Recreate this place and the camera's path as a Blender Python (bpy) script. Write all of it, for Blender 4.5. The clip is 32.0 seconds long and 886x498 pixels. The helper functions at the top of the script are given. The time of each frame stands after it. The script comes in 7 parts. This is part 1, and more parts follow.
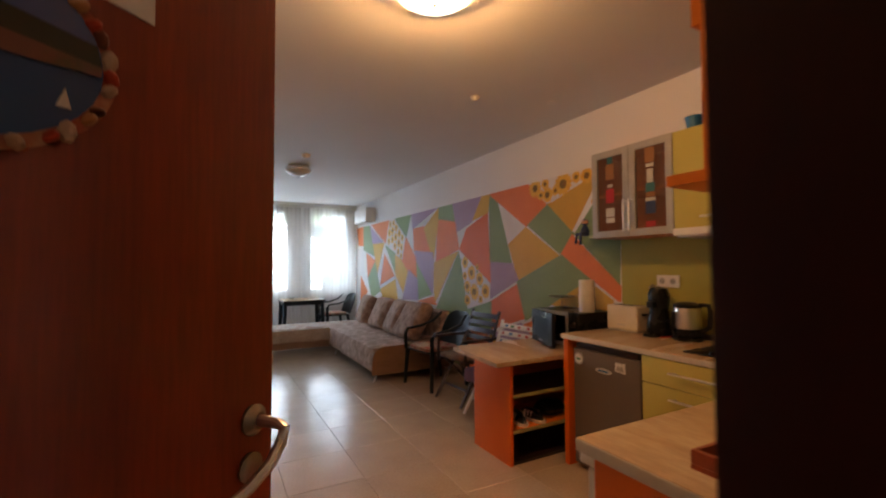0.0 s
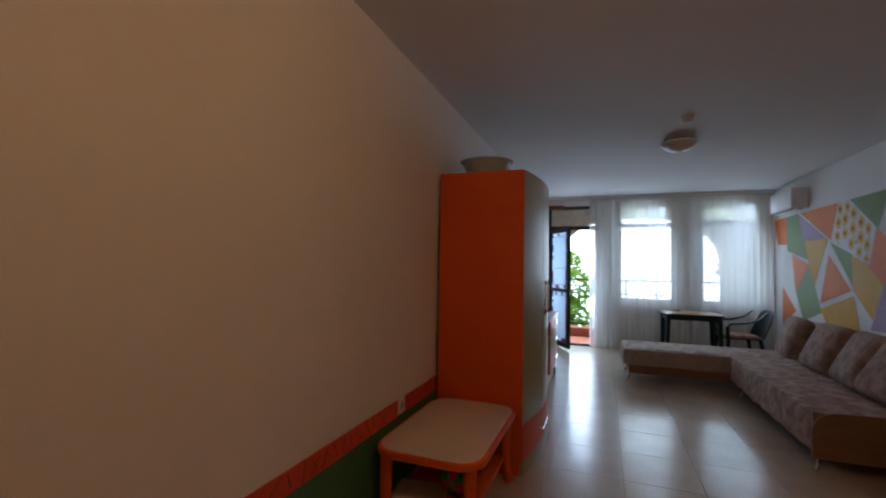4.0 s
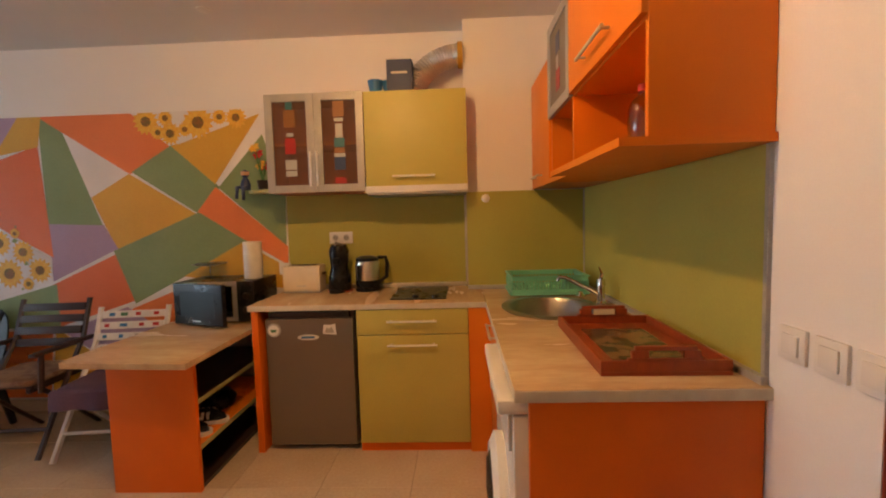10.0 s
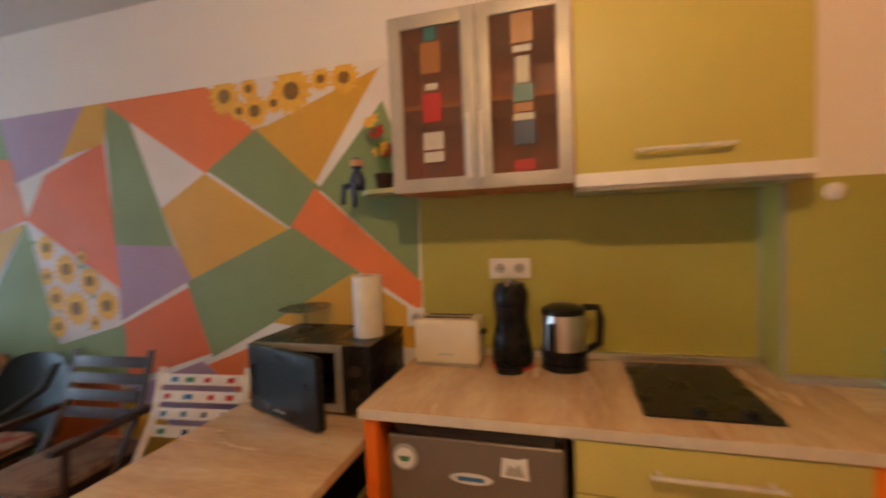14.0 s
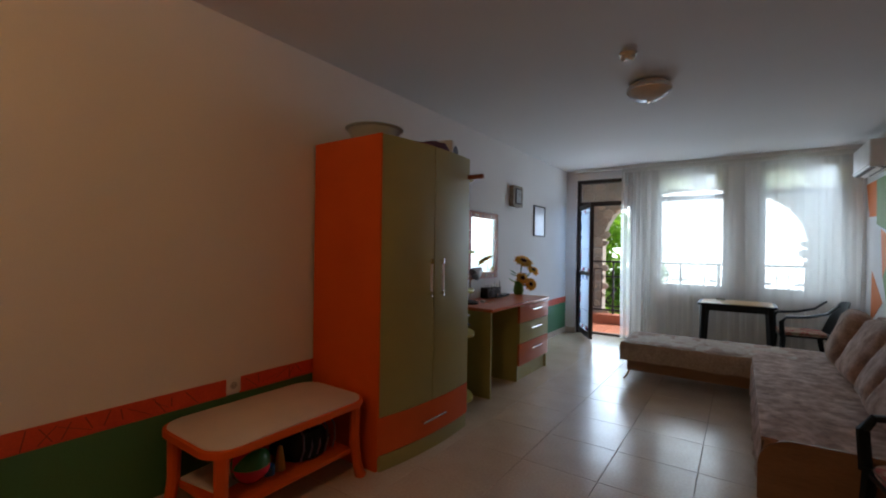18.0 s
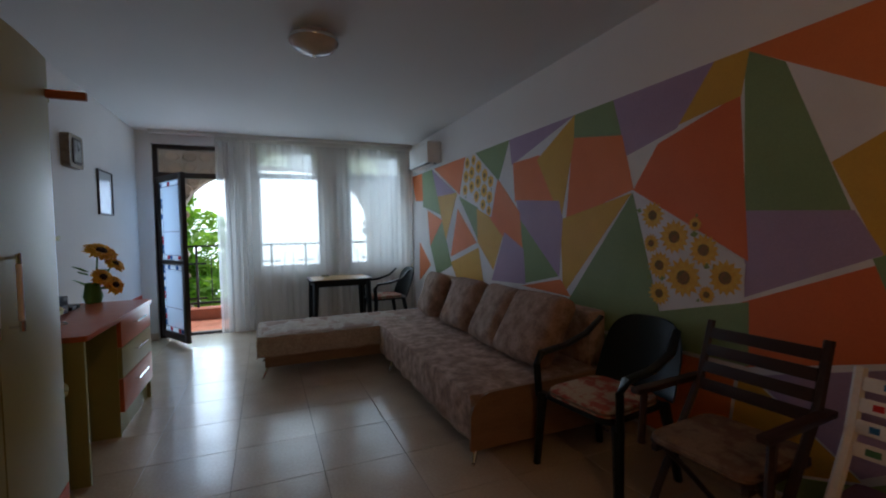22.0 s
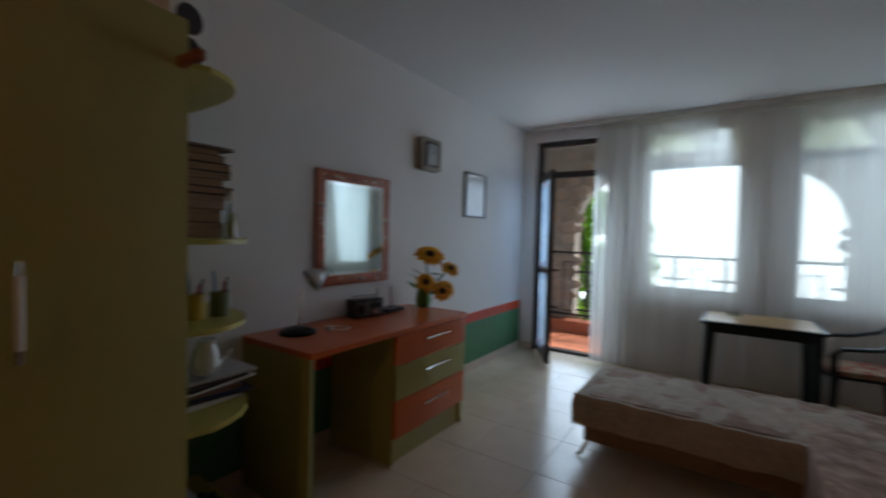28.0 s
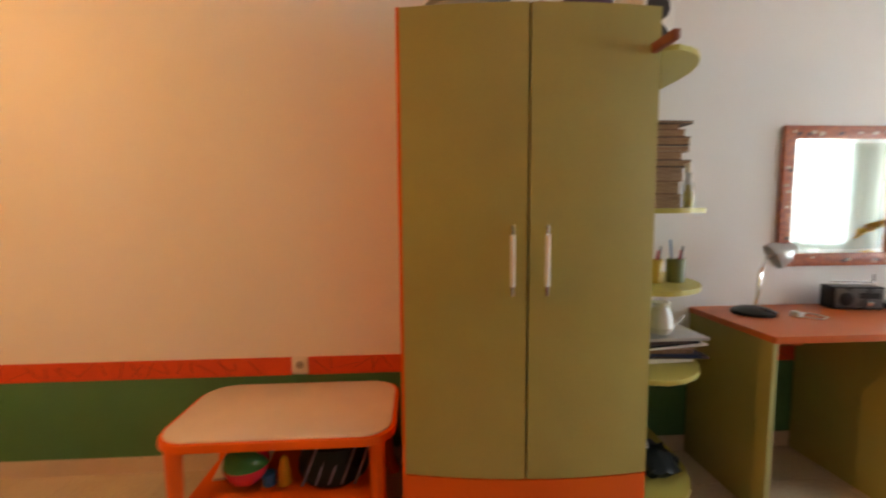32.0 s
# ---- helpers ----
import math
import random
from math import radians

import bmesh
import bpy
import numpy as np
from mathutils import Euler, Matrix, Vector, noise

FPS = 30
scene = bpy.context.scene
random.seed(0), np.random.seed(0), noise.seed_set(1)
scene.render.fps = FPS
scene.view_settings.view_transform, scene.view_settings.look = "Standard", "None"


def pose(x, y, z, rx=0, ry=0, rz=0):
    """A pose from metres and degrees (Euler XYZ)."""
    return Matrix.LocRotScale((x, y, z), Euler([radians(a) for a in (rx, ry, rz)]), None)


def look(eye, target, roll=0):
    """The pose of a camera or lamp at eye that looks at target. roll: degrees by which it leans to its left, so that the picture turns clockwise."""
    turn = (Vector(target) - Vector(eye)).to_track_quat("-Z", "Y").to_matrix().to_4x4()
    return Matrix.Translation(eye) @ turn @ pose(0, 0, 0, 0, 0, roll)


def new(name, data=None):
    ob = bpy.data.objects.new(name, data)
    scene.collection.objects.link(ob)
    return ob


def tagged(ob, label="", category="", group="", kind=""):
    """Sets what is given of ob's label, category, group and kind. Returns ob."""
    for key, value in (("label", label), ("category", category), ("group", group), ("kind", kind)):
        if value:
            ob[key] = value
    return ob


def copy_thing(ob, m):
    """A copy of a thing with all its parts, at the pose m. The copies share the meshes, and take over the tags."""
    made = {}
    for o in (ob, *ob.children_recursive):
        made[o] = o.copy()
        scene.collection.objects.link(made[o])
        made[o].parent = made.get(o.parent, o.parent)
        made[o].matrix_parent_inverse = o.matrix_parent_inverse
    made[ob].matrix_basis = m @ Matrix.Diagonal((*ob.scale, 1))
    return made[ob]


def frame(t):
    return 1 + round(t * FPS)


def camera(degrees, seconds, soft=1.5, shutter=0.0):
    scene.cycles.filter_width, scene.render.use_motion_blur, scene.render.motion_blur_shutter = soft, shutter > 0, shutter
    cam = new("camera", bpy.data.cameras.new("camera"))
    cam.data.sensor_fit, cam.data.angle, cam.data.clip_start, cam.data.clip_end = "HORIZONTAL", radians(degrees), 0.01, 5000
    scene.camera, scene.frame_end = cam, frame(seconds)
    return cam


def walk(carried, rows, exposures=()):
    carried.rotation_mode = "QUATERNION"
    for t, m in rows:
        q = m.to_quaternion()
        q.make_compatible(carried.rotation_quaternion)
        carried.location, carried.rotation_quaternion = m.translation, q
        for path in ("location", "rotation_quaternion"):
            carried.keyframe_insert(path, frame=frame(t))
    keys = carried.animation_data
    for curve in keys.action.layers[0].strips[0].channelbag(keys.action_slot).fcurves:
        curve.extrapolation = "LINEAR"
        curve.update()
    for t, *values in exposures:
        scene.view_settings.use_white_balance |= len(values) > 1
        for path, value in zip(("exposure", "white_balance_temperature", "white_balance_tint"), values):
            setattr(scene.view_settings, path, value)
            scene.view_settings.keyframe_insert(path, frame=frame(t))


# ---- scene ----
cam = camera(91.8, 32.0, soft=2.0, shutter=0.5)
# ---- camera and walk ----
PATH = [
    (0, (0.677, -0.303, 1.384), (1.627, 1.456, 1.46), -0.3),
    (0.5, (0.696, -0.129, 1.374), (1.577, 1.667, 1.373), 0.1),
    (1, (0.789, 0.07, 1.37), (1.591, 1.901, 1.417), 0.2),
    (1.5, (0.897, 0.24, 1.358), (1.671, 2.085, 1.375), -1.6),
    (2, (0.961, 0.431, 1.372), (1.766, 2.258, 1.491), -0.4),
    (2.5, (1.028, 0.578, 1.361), (1.523, 2.511, 1.504), -1.3),
    (3, (1.054, 0.676, 1.369), (0.811, 2.656, 1.517), 1.7),
    (3.5, (1.033, 0.721, 1.39), (0.261, 2.562, 1.515), 0.9),
    (5.5, (0.656, 0.922, 1.399), (0.753, 2.92, 1.36), 0.4),
    (6, (0.53, 0.987, 1.399), (0.877, 2.957, 1.411), -1.6),
    (6.5, (0.418, 1.041, 1.417), (0.875, 2.986, 1.341), -0.1),
    (7, (0.305, 1.071, 1.37), (1.268, 2.822, 1.303), -2.4),
    (7.5, (0.288, 1.02, 1.367), (1.4, 2.679, 1.276), -1.3),
    (8, (0.357, 0.945, 1.334), (1.866, 2.255, 1.264), -0.7),
    (8.5, (0.381, 0.864, 1.352), (2.208, 1.674, 1.268), -0.8),
    (9, (0.41, 0.799, 1.352), (2.365, 1.209, 1.254), -1.3),
    (9.5, (0.422, 0.759, 1.366), (2.411, 0.932, 1.251), -1.4),
    (10, (0.419, 0.74, 1.382), (2.412, 0.819, 1.241), -1.6),
    (10.5, (0.423, 0.743, 1.385), (2.416, 0.868, 1.271), -1.3),
    (11, (0.491, 0.749, 1.362), (2.474, 1.004, 1.303), -1.0),
    (11.5, (0.648, 0.845, 1.35), (2.627, 1.115, 1.235), 0.9),
    (12, (0.857, 0.967, 1.354), (2.84, 1.212, 1.272), -0.6),
    (12.5, (1.097, 1.043, 1.341), (3.089, 1.214, 1.292), -1.2),
    (13, (1.342, 1.125, 1.333), (3.334, 1.296, 1.304), -0.6),
    (13.5, (1.573, 1.201, 1.365), (3.566, 1.361, 1.349), -0.7),
    (14, (1.697, 1.367, 1.445), (3.616, 1.919, 1.346), -2.3),
    (14.5, (1.977, 1.391, 1.348), (3.559, 2.612, 1.26), -0.9),
    (15, (2.109, 1.481, 1.339), (3.282, 3.1, 1.317), 0.7),
    (15.5, (2.187, 1.653, 1.355), (2.944, 3.504, 1.396), 1.4),
    (17.5, (2.262, 1.783, 1.369), (1.157, 3.449, 1.344), 0.3),
    (18, (2.263, 1.763, 1.369), (1.122, 3.406, 1.367), 0.8),
    (18.5, (2.232, 1.781, 1.371), (1.059, 3.401, 1.39), 1.6),
    (19, (2.075, 1.838, 1.378), (1.146, 3.61, 1.392), 2.7),
    (19.5, (1.926, 1.901, 1.375), (1.385, 3.827, 1.337), 0.0),
    (20, (1.78, 2.014, 1.365), (1.431, 3.984, 1.367), 0.2),
    (20.5, (1.666, 2.141, 1.361), (1.599, 4.14, 1.356), 0.7),
    (21, (1.53, 2.208, 1.349), (1.835, 4.184, 1.313), 1.5),
    (21.5, (1.39, 2.278, 1.36), (2.025, 4.174, 1.301), -2.2),
    (22, (1.312, 2.398, 1.35), (2.075, 4.245, 1.264), -1.0),
    (22.5, (1.283, 2.553, 1.349), (2.082, 4.386, 1.309), -2.2),
    (23, (1.275, 2.682, 1.352), (2.117, 4.495, 1.285), -1.9),
    (23.5, (1.264, 2.842, 1.352), (2.224, 4.596, 1.286), -2.8),
    (24, (1.281, 2.967, 1.335), (2.435, 4.599, 1.253), -2.8),
    (24.5, (1.402, 3.093, 1.331), (2.472, 4.781, 1.247), -2.1),
    (26.5, (1.951, 3.616, 1.366), (2.123, 5.608, 1.321), 2.0),
    (27, (2.062, 3.739, 1.367), (1.798, 5.718, 1.249), 2.5),
    (27.5, (2.053, 3.864, 1.389), (1.488, 5.782, 1.355), 2.7),
    (28, (2.011, 3.919, 1.393), (0.896, 5.577, 1.323), 1.4),
    (28.5, (2.044, 3.971, 1.395), (0.448, 5.174, 1.316), 2.5),
    (29, (2.065, 3.929, 1.379), (0.251, 4.762, 1.258), 1.3),
    (29.5, (2.06, 3.868, 1.373), (0.159, 4.473, 1.225), -0.3),
    (30, (2.06, 3.823, 1.363), (0.103, 4.207, 1.205), -0.3),
    (30.5, (2.067, 3.781, 1.356), (0.081, 3.968, 1.206), -0.0),
    (31, (2.069, 3.732, 1.368), (0.078, 3.715, 1.183), -0.3),
    (31.5, (2.064, 3.701, 1.376), (0.085, 3.576, 1.117), -0.4),
    (32, (2.059, 3.745, 1.353), (0.07, 3.868, 1.173), -0.4),
]
EXPOSURES = [(0, 1.7, 6650, 15), (1, 2.2, 6000, 13), (2, 1.6, 5900, 12), (3, 0.95, 5900, 13), (3.5, 0.75, 6000, 13), (6, 0.45, 6000, 13), (7, 0.4, 6050, 13), (8, 1.0, 6450, 12), (9, 1.95, 6850, 10), (10, 2.4, 6700, 10), (13, 2.55, 6050, 7), (14, 2.5, 6050, 7), (15, 2.65, 6300, 10), (15.5, 2.35, 6500, 10), (17.5, 0.9, 6500, 13), (19, 0.65, 6350, 13), (21, 0.3, 6100, 12), (23, 0.25, 6250, 11), (24.5, 0.2, 6500, 10), (26.5, 0.6, 6500, 10), (28, 0.2, 6400, 10), (29, 0.65, 6500, 10), (30, 1.75, 7400, 11), (31, 2.35, 8300, 12), (32, 2.7, 7900, 12)]
walk(cam, [(t, look(eye, target, roll)) for t, eye, target, roll in PATH], EXPOSURES)

# ---- world, sun, lamps ----
world = bpy.data.worlds.new("sky")
scene.world = world
world.use_nodes = True
wn = world.node_tree
sky = wn.nodes.new("ShaderNodeTexSky")
sky.sky_type, sky.sun_disc = "NISHITA", False
sky.sun_elevation, sky.sun_rotation = radians(55), radians(-26.6)
wn.links.new(sky.outputs[0], wn.nodes["Background"].inputs[0])
wn.nodes["Background"].inputs[1].default_value = 0.15
sun = new("sun", bpy.data.lights.new("sun", "SUN"))
sun.data.energy, sun.data.angle, sun.data.color = 5.0, radians(2), (1.0, 0.95, 0.88)
sun.matrix_world = look((10, 20, 32), (0, 0, 0))


def area(name, x, y, z, sx, sy, watts, colour, rx=0, rz=0):
    lamp = bpy.data.lights.new(name, "AREA")
    lamp.shape, lamp.size, lamp.size_y, lamp.energy, lamp.color = "RECTANGLE", sx, sy, watts, colour
    ob = new(name, lamp)
    ob.matrix_world = pose(x, y, z, rx, 0, rz)
    return ob


def bulb(name, x, y, z, watts, colour, radius=0.08):
    lamp = bpy.data.lights.new(name, "POINT")
    lamp.energy, lamp.color, lamp.shadow_soft_size = watts, colour, radius
    ob = new(name, lamp)
    ob.location = (x, y, z)
    return ob


DAY, WARM = (0.60, 0.79, 1.0), (1.0, 0.53, 0.19)
area("daylight_window", 1.66, 9.11, 1.67, 0.76, 1.60, 10.0, DAY, -78, -22)
area("daylight_window", 2.92, 9.11, 1.67, 0.76, 1.60, 9.5, DAY, -78, -22)
area("daylight_door", 0.45, 9.10, 1.15, 0.74, 1.85, 16.0, DAY, -78, -10)
bulb("entrance_bulb", 1.55, 1.38, 2.56, 13.5, WARM, 0.03)
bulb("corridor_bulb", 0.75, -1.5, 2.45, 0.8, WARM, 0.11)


# ---- materials ----
def mat(name, colour, rough=0.5, metal=0.0, second=None, scale=6.0, grain=0.0, grain_scale=120.0, stretch=(1, 1, 1), bump=0.0, vary=0.0, coat=0.0, sharp=0.0):
    """A surface with large, soft patches (colour to second), fine grain and relief, in metres."""
    m = bpy.data.materials.new(name)
    m.use_nodes = True
    t = m.node_tree
    b = t.nodes["Principled BSDF"]
    b.inputs["Roughness"].default_value, b.inputs["Metallic"].default_value = rough, metal
    b.inputs["Coat Weight"].default_value = coat
    second = second or tuple(c * 0.86 for c in colour)
    where = t.nodes.new("ShaderNodeTexCoord")
    place = t.nodes.new("ShaderNodeMapping")
    place.inputs["Scale"].default_value = stretch
    t.links.new(where.outputs["Object"], place.inputs[0])
    patches = t.nodes.new("ShaderNodeTexNoise")
    patches.inputs["Scale"].default_value, patches.inputs["Detail"].default_value = scale, 6
    t.links.new(place.outputs[0], patches.inputs["Vector"])
    ramp = t.nodes.new("ShaderNodeValToRGB")
    ramp.color_ramp.elements[0].position, ramp.color_ramp.elements[1].position = 0.32 + sharp, 0.68 - sharp
    ramp.color_ramp.elements[0].color, ramp.color_ramp.elements[1].color = (*colour, 1), (*second, 1)
    t.links.new(patches.outputs[0], ramp.inputs[0])
    out = ramp.outputs[0]
    fine = t.nodes.new("ShaderNodeTexNoise")
    fine.inputs["Scale"].default_value, fine.inputs["Detail"].default_value = grain_scale, 3
    t.links.new(place.outputs[0], fine.inputs["Vector"])
    if grain:
        mix = t.nodes.new("ShaderNodeMix")
        mix.data_type, mix.blend_type = "RGBA", "OVERLAY"
        mix.inputs[0].default_value = grain
        t.links.new(out, mix.inputs[6])
        t.links.new(fine.outputs[0], mix.inputs[7])
        out = mix.outputs[2]
    if vary:
        info = t.nodes.new("ShaderNodeObjectInfo")
        span = t.nodes.new("ShaderNodeMapRange")
        span.inputs[3].default_value, span.inputs[4].default_value = 1 - vary, 1 + vary
        t.links.new(info.outputs["Random"], span.inputs[0])
        hsv = t.nodes.new("ShaderNodeHueSaturation")
        t.links.new(span.outputs[0], hsv.inputs["Value"])
        t.links.new(out, hsv.inputs["Color"])
        out = hsv.outputs[0]
    t.links.new(out, b.inputs["Base Color"])
    rmap = t.nodes.new("ShaderNodeMapRange")
    rmap.inputs[3].default_value, rmap.inputs[4].default_value = max(0.02, rough * 0.8), min(1, rough * 1.2)
    t.links.new(patches.outputs[0], rmap.inputs[0])
    t.links.new(rmap.outputs[0], b.inputs["Roughness"])
    if bump:
        relief = t.nodes.new("ShaderNodeBump")
        relief.inputs["Strength"].default_value, relief.inputs["Distance"].default_value = bump, 0.004
        t.links.new(fine.outputs[0], relief.inputs["Height"])
        t.links.new(relief.outputs[0], b.inputs["Normal"])
    return m


def glassy(name, tint, clear, rough=0.03):
    """A thin pane: mostly clear, the rest a gloss."""
    m = bpy.data.materials.new(name)
    m.use_nodes = True
    t = m.node_tree
    t.nodes.remove(t.nodes["Principled BSDF"])
    through_it, gloss, mix = (t.nodes.new(n) for n in ("ShaderNodeBsdfTransparent", "ShaderNodeBsdfGlossy", "ShaderNodeMixShader"))
    through_it.inputs[0].default_value, gloss.inputs["Roughness"].default_value = (*tint, 1), rough
    mix.inputs[0].default_value = 1 - clear
    t.links.new(through_it.outputs[0], mix.inputs[1])
    t.links.new(gloss.outputs[0], mix.inputs[2])
    t.links.new(mix.outputs[0], t.nodes["Material Output"].inputs[0])
    return m


def sheer(name, colour, clear):
    """Thin woven net: part of the light goes straight through, part is scattered."""
    m = bpy.data.materials.new(name)
    m.use_nodes = True
    t = m.node_tree
    t.nodes.remove(t.nodes["Principled BSDF"])
    gap, soft, face, cloth, mix = (t.nodes.new(n) for n in ("ShaderNodeBsdfTransparent", "ShaderNodeBsdfTranslucent", "ShaderNodeBsdfDiffuse", "ShaderNodeMixShader", "ShaderNodeMixShader"))
    soft.inputs[0].default_value = face.inputs[0].default_value = (*colour, 1)
    cloth.inputs[0].default_value, mix.inputs[0].default_value = 0.5, clear
    t.links.new(soft.outputs[0], cloth.inputs[1])
    t.links.new(face.outputs[0], cloth.inputs[2])
    t.links.new(cloth.outputs[0], mix.inputs[1])
    t.links.new(gap.outputs[0], mix.inputs[2])
    t.links.new(mix.outputs[0], t.nodes["Material Output"].inputs[0])
    return m


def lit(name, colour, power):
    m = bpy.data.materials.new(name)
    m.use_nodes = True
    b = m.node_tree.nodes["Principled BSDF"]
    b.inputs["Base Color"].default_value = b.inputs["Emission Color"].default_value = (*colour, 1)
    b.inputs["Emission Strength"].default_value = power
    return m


WALL = mat("wall_paint", (0.79, 0.76, 0.74), 0.75, second=(0.76, 0.73, 0.71), scale=1.3, grain=0.12, grain_scale=160, bump=0.12)
CEIL = mat("ceiling_paint", (0.71, 0.695, 0.68), 0.8, second=(0.685, 0.67, 0.655), scale=0.9, grain=0.08, grain_scale=140, bump=0.06)
DADO = mat("green_dado_paint", (0.05, 0.165, 0.07), 0.55, second=(0.065, 0.20, 0.085), scale=2.0, grain=0.2, bump=0.1)
BAND = mat("orange_band_paint", (0.70, 0.075, 0.02), 0.5, second=(0.60, 0.06, 0.02), scale=9, grain=0.25, grain_scale=90, bump=0.1)
CRACK = mat("band_line_paint", (0.28, 0.035, 0.012), 0.6)
M_WHITE = mat("mural_white", (0.80, 0.76, 0.74), 0.7, scale=2, grain=0.1, bump=0.1)
MURAL = {
    "orange": mat("mural_orange", (0.76, 0.20, 0.045), 0.65, second=(0.71, 0.18, 0.04), scale=3, grain=0.14, bump=0.12),
    "green": mat("mural_green", (0.23, 0.31, 0.13), 0.65, second=(0.205, 0.28, 0.115), scale=3, grain=0.14, bump=0.12),
    "yellow": mat("mural_yellow", (0.66, 0.37, 0.035), 0.65, second=(0.60, 0.33, 0.03), scale=3, grain=0.14, bump=0.12),
    "lilac": mat("mural_lilac", (0.42, 0.29, 0.42), 0.65, second=(0.385, 0.265, 0.39), scale=3, grain=0.14, bump=0.12),
    "deep orange": mat("mural_deep_orange", (0.72, 0.155, 0.035), 0.65, second=(0.67, 0.14, 0.031), scale=3, grain=0.14, bump=0.12),
    "white": M_WHITE,
}
PETAL = mat("printed_petal", (0.80, 0.50, 0.06), 0.6, second=(0.72, 0.36, 0.03), scale=40, grain=0.2)
HEART = mat("printed_flower_heart", (0.30, 0.115, 0.02), 0.7, second=(0.13, 0.115, 0.02), scale=60, grain=0.3)
LEAFP = mat("printed_leaf", (0.25, 0.33, 0.09), 0.6)
TILE = mat("floor_tile", (0.62, 0.50, 0.375), 0.23, second=(0.56, 0.445, 0.33), scale=4.0, grain=0.18, grain_scale=60, vary=0.045, coat=0.15)
GROUT = mat("grout", (0.28, 0.235, 0.185), 0.9, grain=0.2)
SKIRT = mat("skirting_tile", (0.62, 0.50, 0.40), 0.35, scale=5, grain=0.15)
ORANGE = mat("orange_laminate", (0.76, 0.205, 0.014), 0.44, second=(0.71, 0.18, 0.012), scale=3, grain=0.10, grain_scale=220, bump=0.03)
ORANGE_B = mat("deep_orange_laminate", (0.75, 0.155, 0.012), 0.46, second=(0.70, 0.135, 0.010), scale=3, grain=0.10, grain_scale=220, bump=0.03)
ORANGE_W = mat("red_orange_laminate", (0.74, 0.115, 0.012), 0.46, second=(0.69, 0.10, 0.010), scale=3, grain=0.10, grain_scale=220, bump=0.03)
ORANGE_D = mat("terracotta_laminate", (0.60, 0.13, 0.03), 0.32, second=(0.55, 0.115, 0.026), scale=3, grain=0.12, grain_scale=200, bump=0.03)
OLIVE = mat("olive_laminate", (0.52, 0.445, 0.115), 0.40, second=(0.48, 0.41, 0.105), scale=3, grain=0.10, grain_scale=220, bump=0.03)
OLIVE_D = mat("moss_laminate", (0.37, 0.325, 0.10), 0.34, second=(0.34, 0.295, 0.09), scale=3, grain=0.10, grain_scale=220, bump=0.03)
EDGE = mat("lime_edge_band", (0.42, 0.43, 0.19), 0.4)
SPLASH = mat("green_splashback", (0.41, 0.375, 0.085), 0.40, second=(0.375, 0.345, 0.078), scale=2.5, grain=0.08)
TOP = mat("worktop_laminate", (0.62, 0.47, 0.30), 0.26, second=(0.50, 0.335, 0.20), scale=3.0, grain=0.30, grain_scale=24, stretch=(0.7, 3.2, 1), sharp=0.03)
TOP2 = mat("worktop_laminate_along", (0.62, 0.47, 0.30), 0.26, second=(0.50, 0.335, 0.20), scale=3.0, grain=0.30, grain_scale=24, stretch=(3.2, 0.7, 1), sharp=0.03)
STEEL = mat("brushed_steel", (0.74, 0.72, 0.69), 0.34, 1.0, scale=9, grain=0.2, grain_scale=200, stretch=(1, 8, 1))
SINK = mat("worn_sink_steel", (0.40, 0.38, 0.35), 0.30, 1.0, scale=9, grain=0.2, grain_scale=200)
DULL = mat("dull_dark_steel", (0.30, 0.26, 0.22), 0.38, 1.0, scale=20, grain=0.2)
NICKEL = mat("satin_nickel", (0.80, 0.77, 0.72), 0.30, 0.55, scale=20, grain=0.1)
CHROME = mat("chrome", (0.80, 0.79, 0.77), 0.10, 1.0, scale=20)
ALU = mat("aluminium_frame", (0.43, 0.41, 0.39), 0.45, 0.3, scale=12, grain=0.15)
FRIDGE = mat("grey_brown_fridge", (0.18, 0.145, 0.118), 0.36, 0.25, second=(0.19, 0.15, 0.122), scale=2, grain=0.08)
BLACK = mat("black_plastic", (0.012, 0.012, 0.013), 0.28, scale=9, grain=0.15, bump=0.05)
NAVY = mat("dark_green_plastic", (0.008, 0.013, 0.015), 0.33, scale=9, grain=0.15, bump=0.05)
DARKWOOD = mat("dark_stained_wood", (0.036, 0.014, 0.009), 0.42, second=(0.024, 0.009, 0.006), scale=10, grain=0.3, grain_scale=60, stretch=(1, 1, 6), bump=0.1)
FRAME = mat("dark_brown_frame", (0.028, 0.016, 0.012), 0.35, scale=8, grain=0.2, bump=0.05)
DOORWOOD = mat("red_brown_veneer", (0.25, 0.038, 0.0125), 0.30, second=(0.17, 0.0235, 0.009), scale=2.2, grain=0.35, grain_scale=26, stretch=(6, 6, 0.45), bump=0.03)
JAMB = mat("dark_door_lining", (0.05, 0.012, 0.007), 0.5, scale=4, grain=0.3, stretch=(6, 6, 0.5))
PLASTIC_W = mat("white_plastic", (0.78, 0.75, 0.71), 0.35, scale=6)
ENAMEL = mat("white_enamel", (0.80, 0.77, 0.73), 0.22, scale=4)
CREAM = mat("cream_plastic", (0.76, 0.68, 0.54), 0.3, scale=7)
RED = mat("red_plastic", (0.50, 0.02, 0.02), 0.35)
BLUE = mat("blue_plastic", (0.03, 0.17, 0.40), 0.4)
NAVYCARD = mat("navy_card", (0.020, 0.035, 0.10), 0.5, scale=7, grain=0.15)
MINT = mat("mint_plastic", (0.22, 0.58, 0.38), 0.4, second=(0.19, 0.52, 0.34), scale=8, grain=0.1)
PAPER = mat("paper", (0.80, 0.77, 0.72), 0.85, scale=15, grain=0.15, bump=0.1)
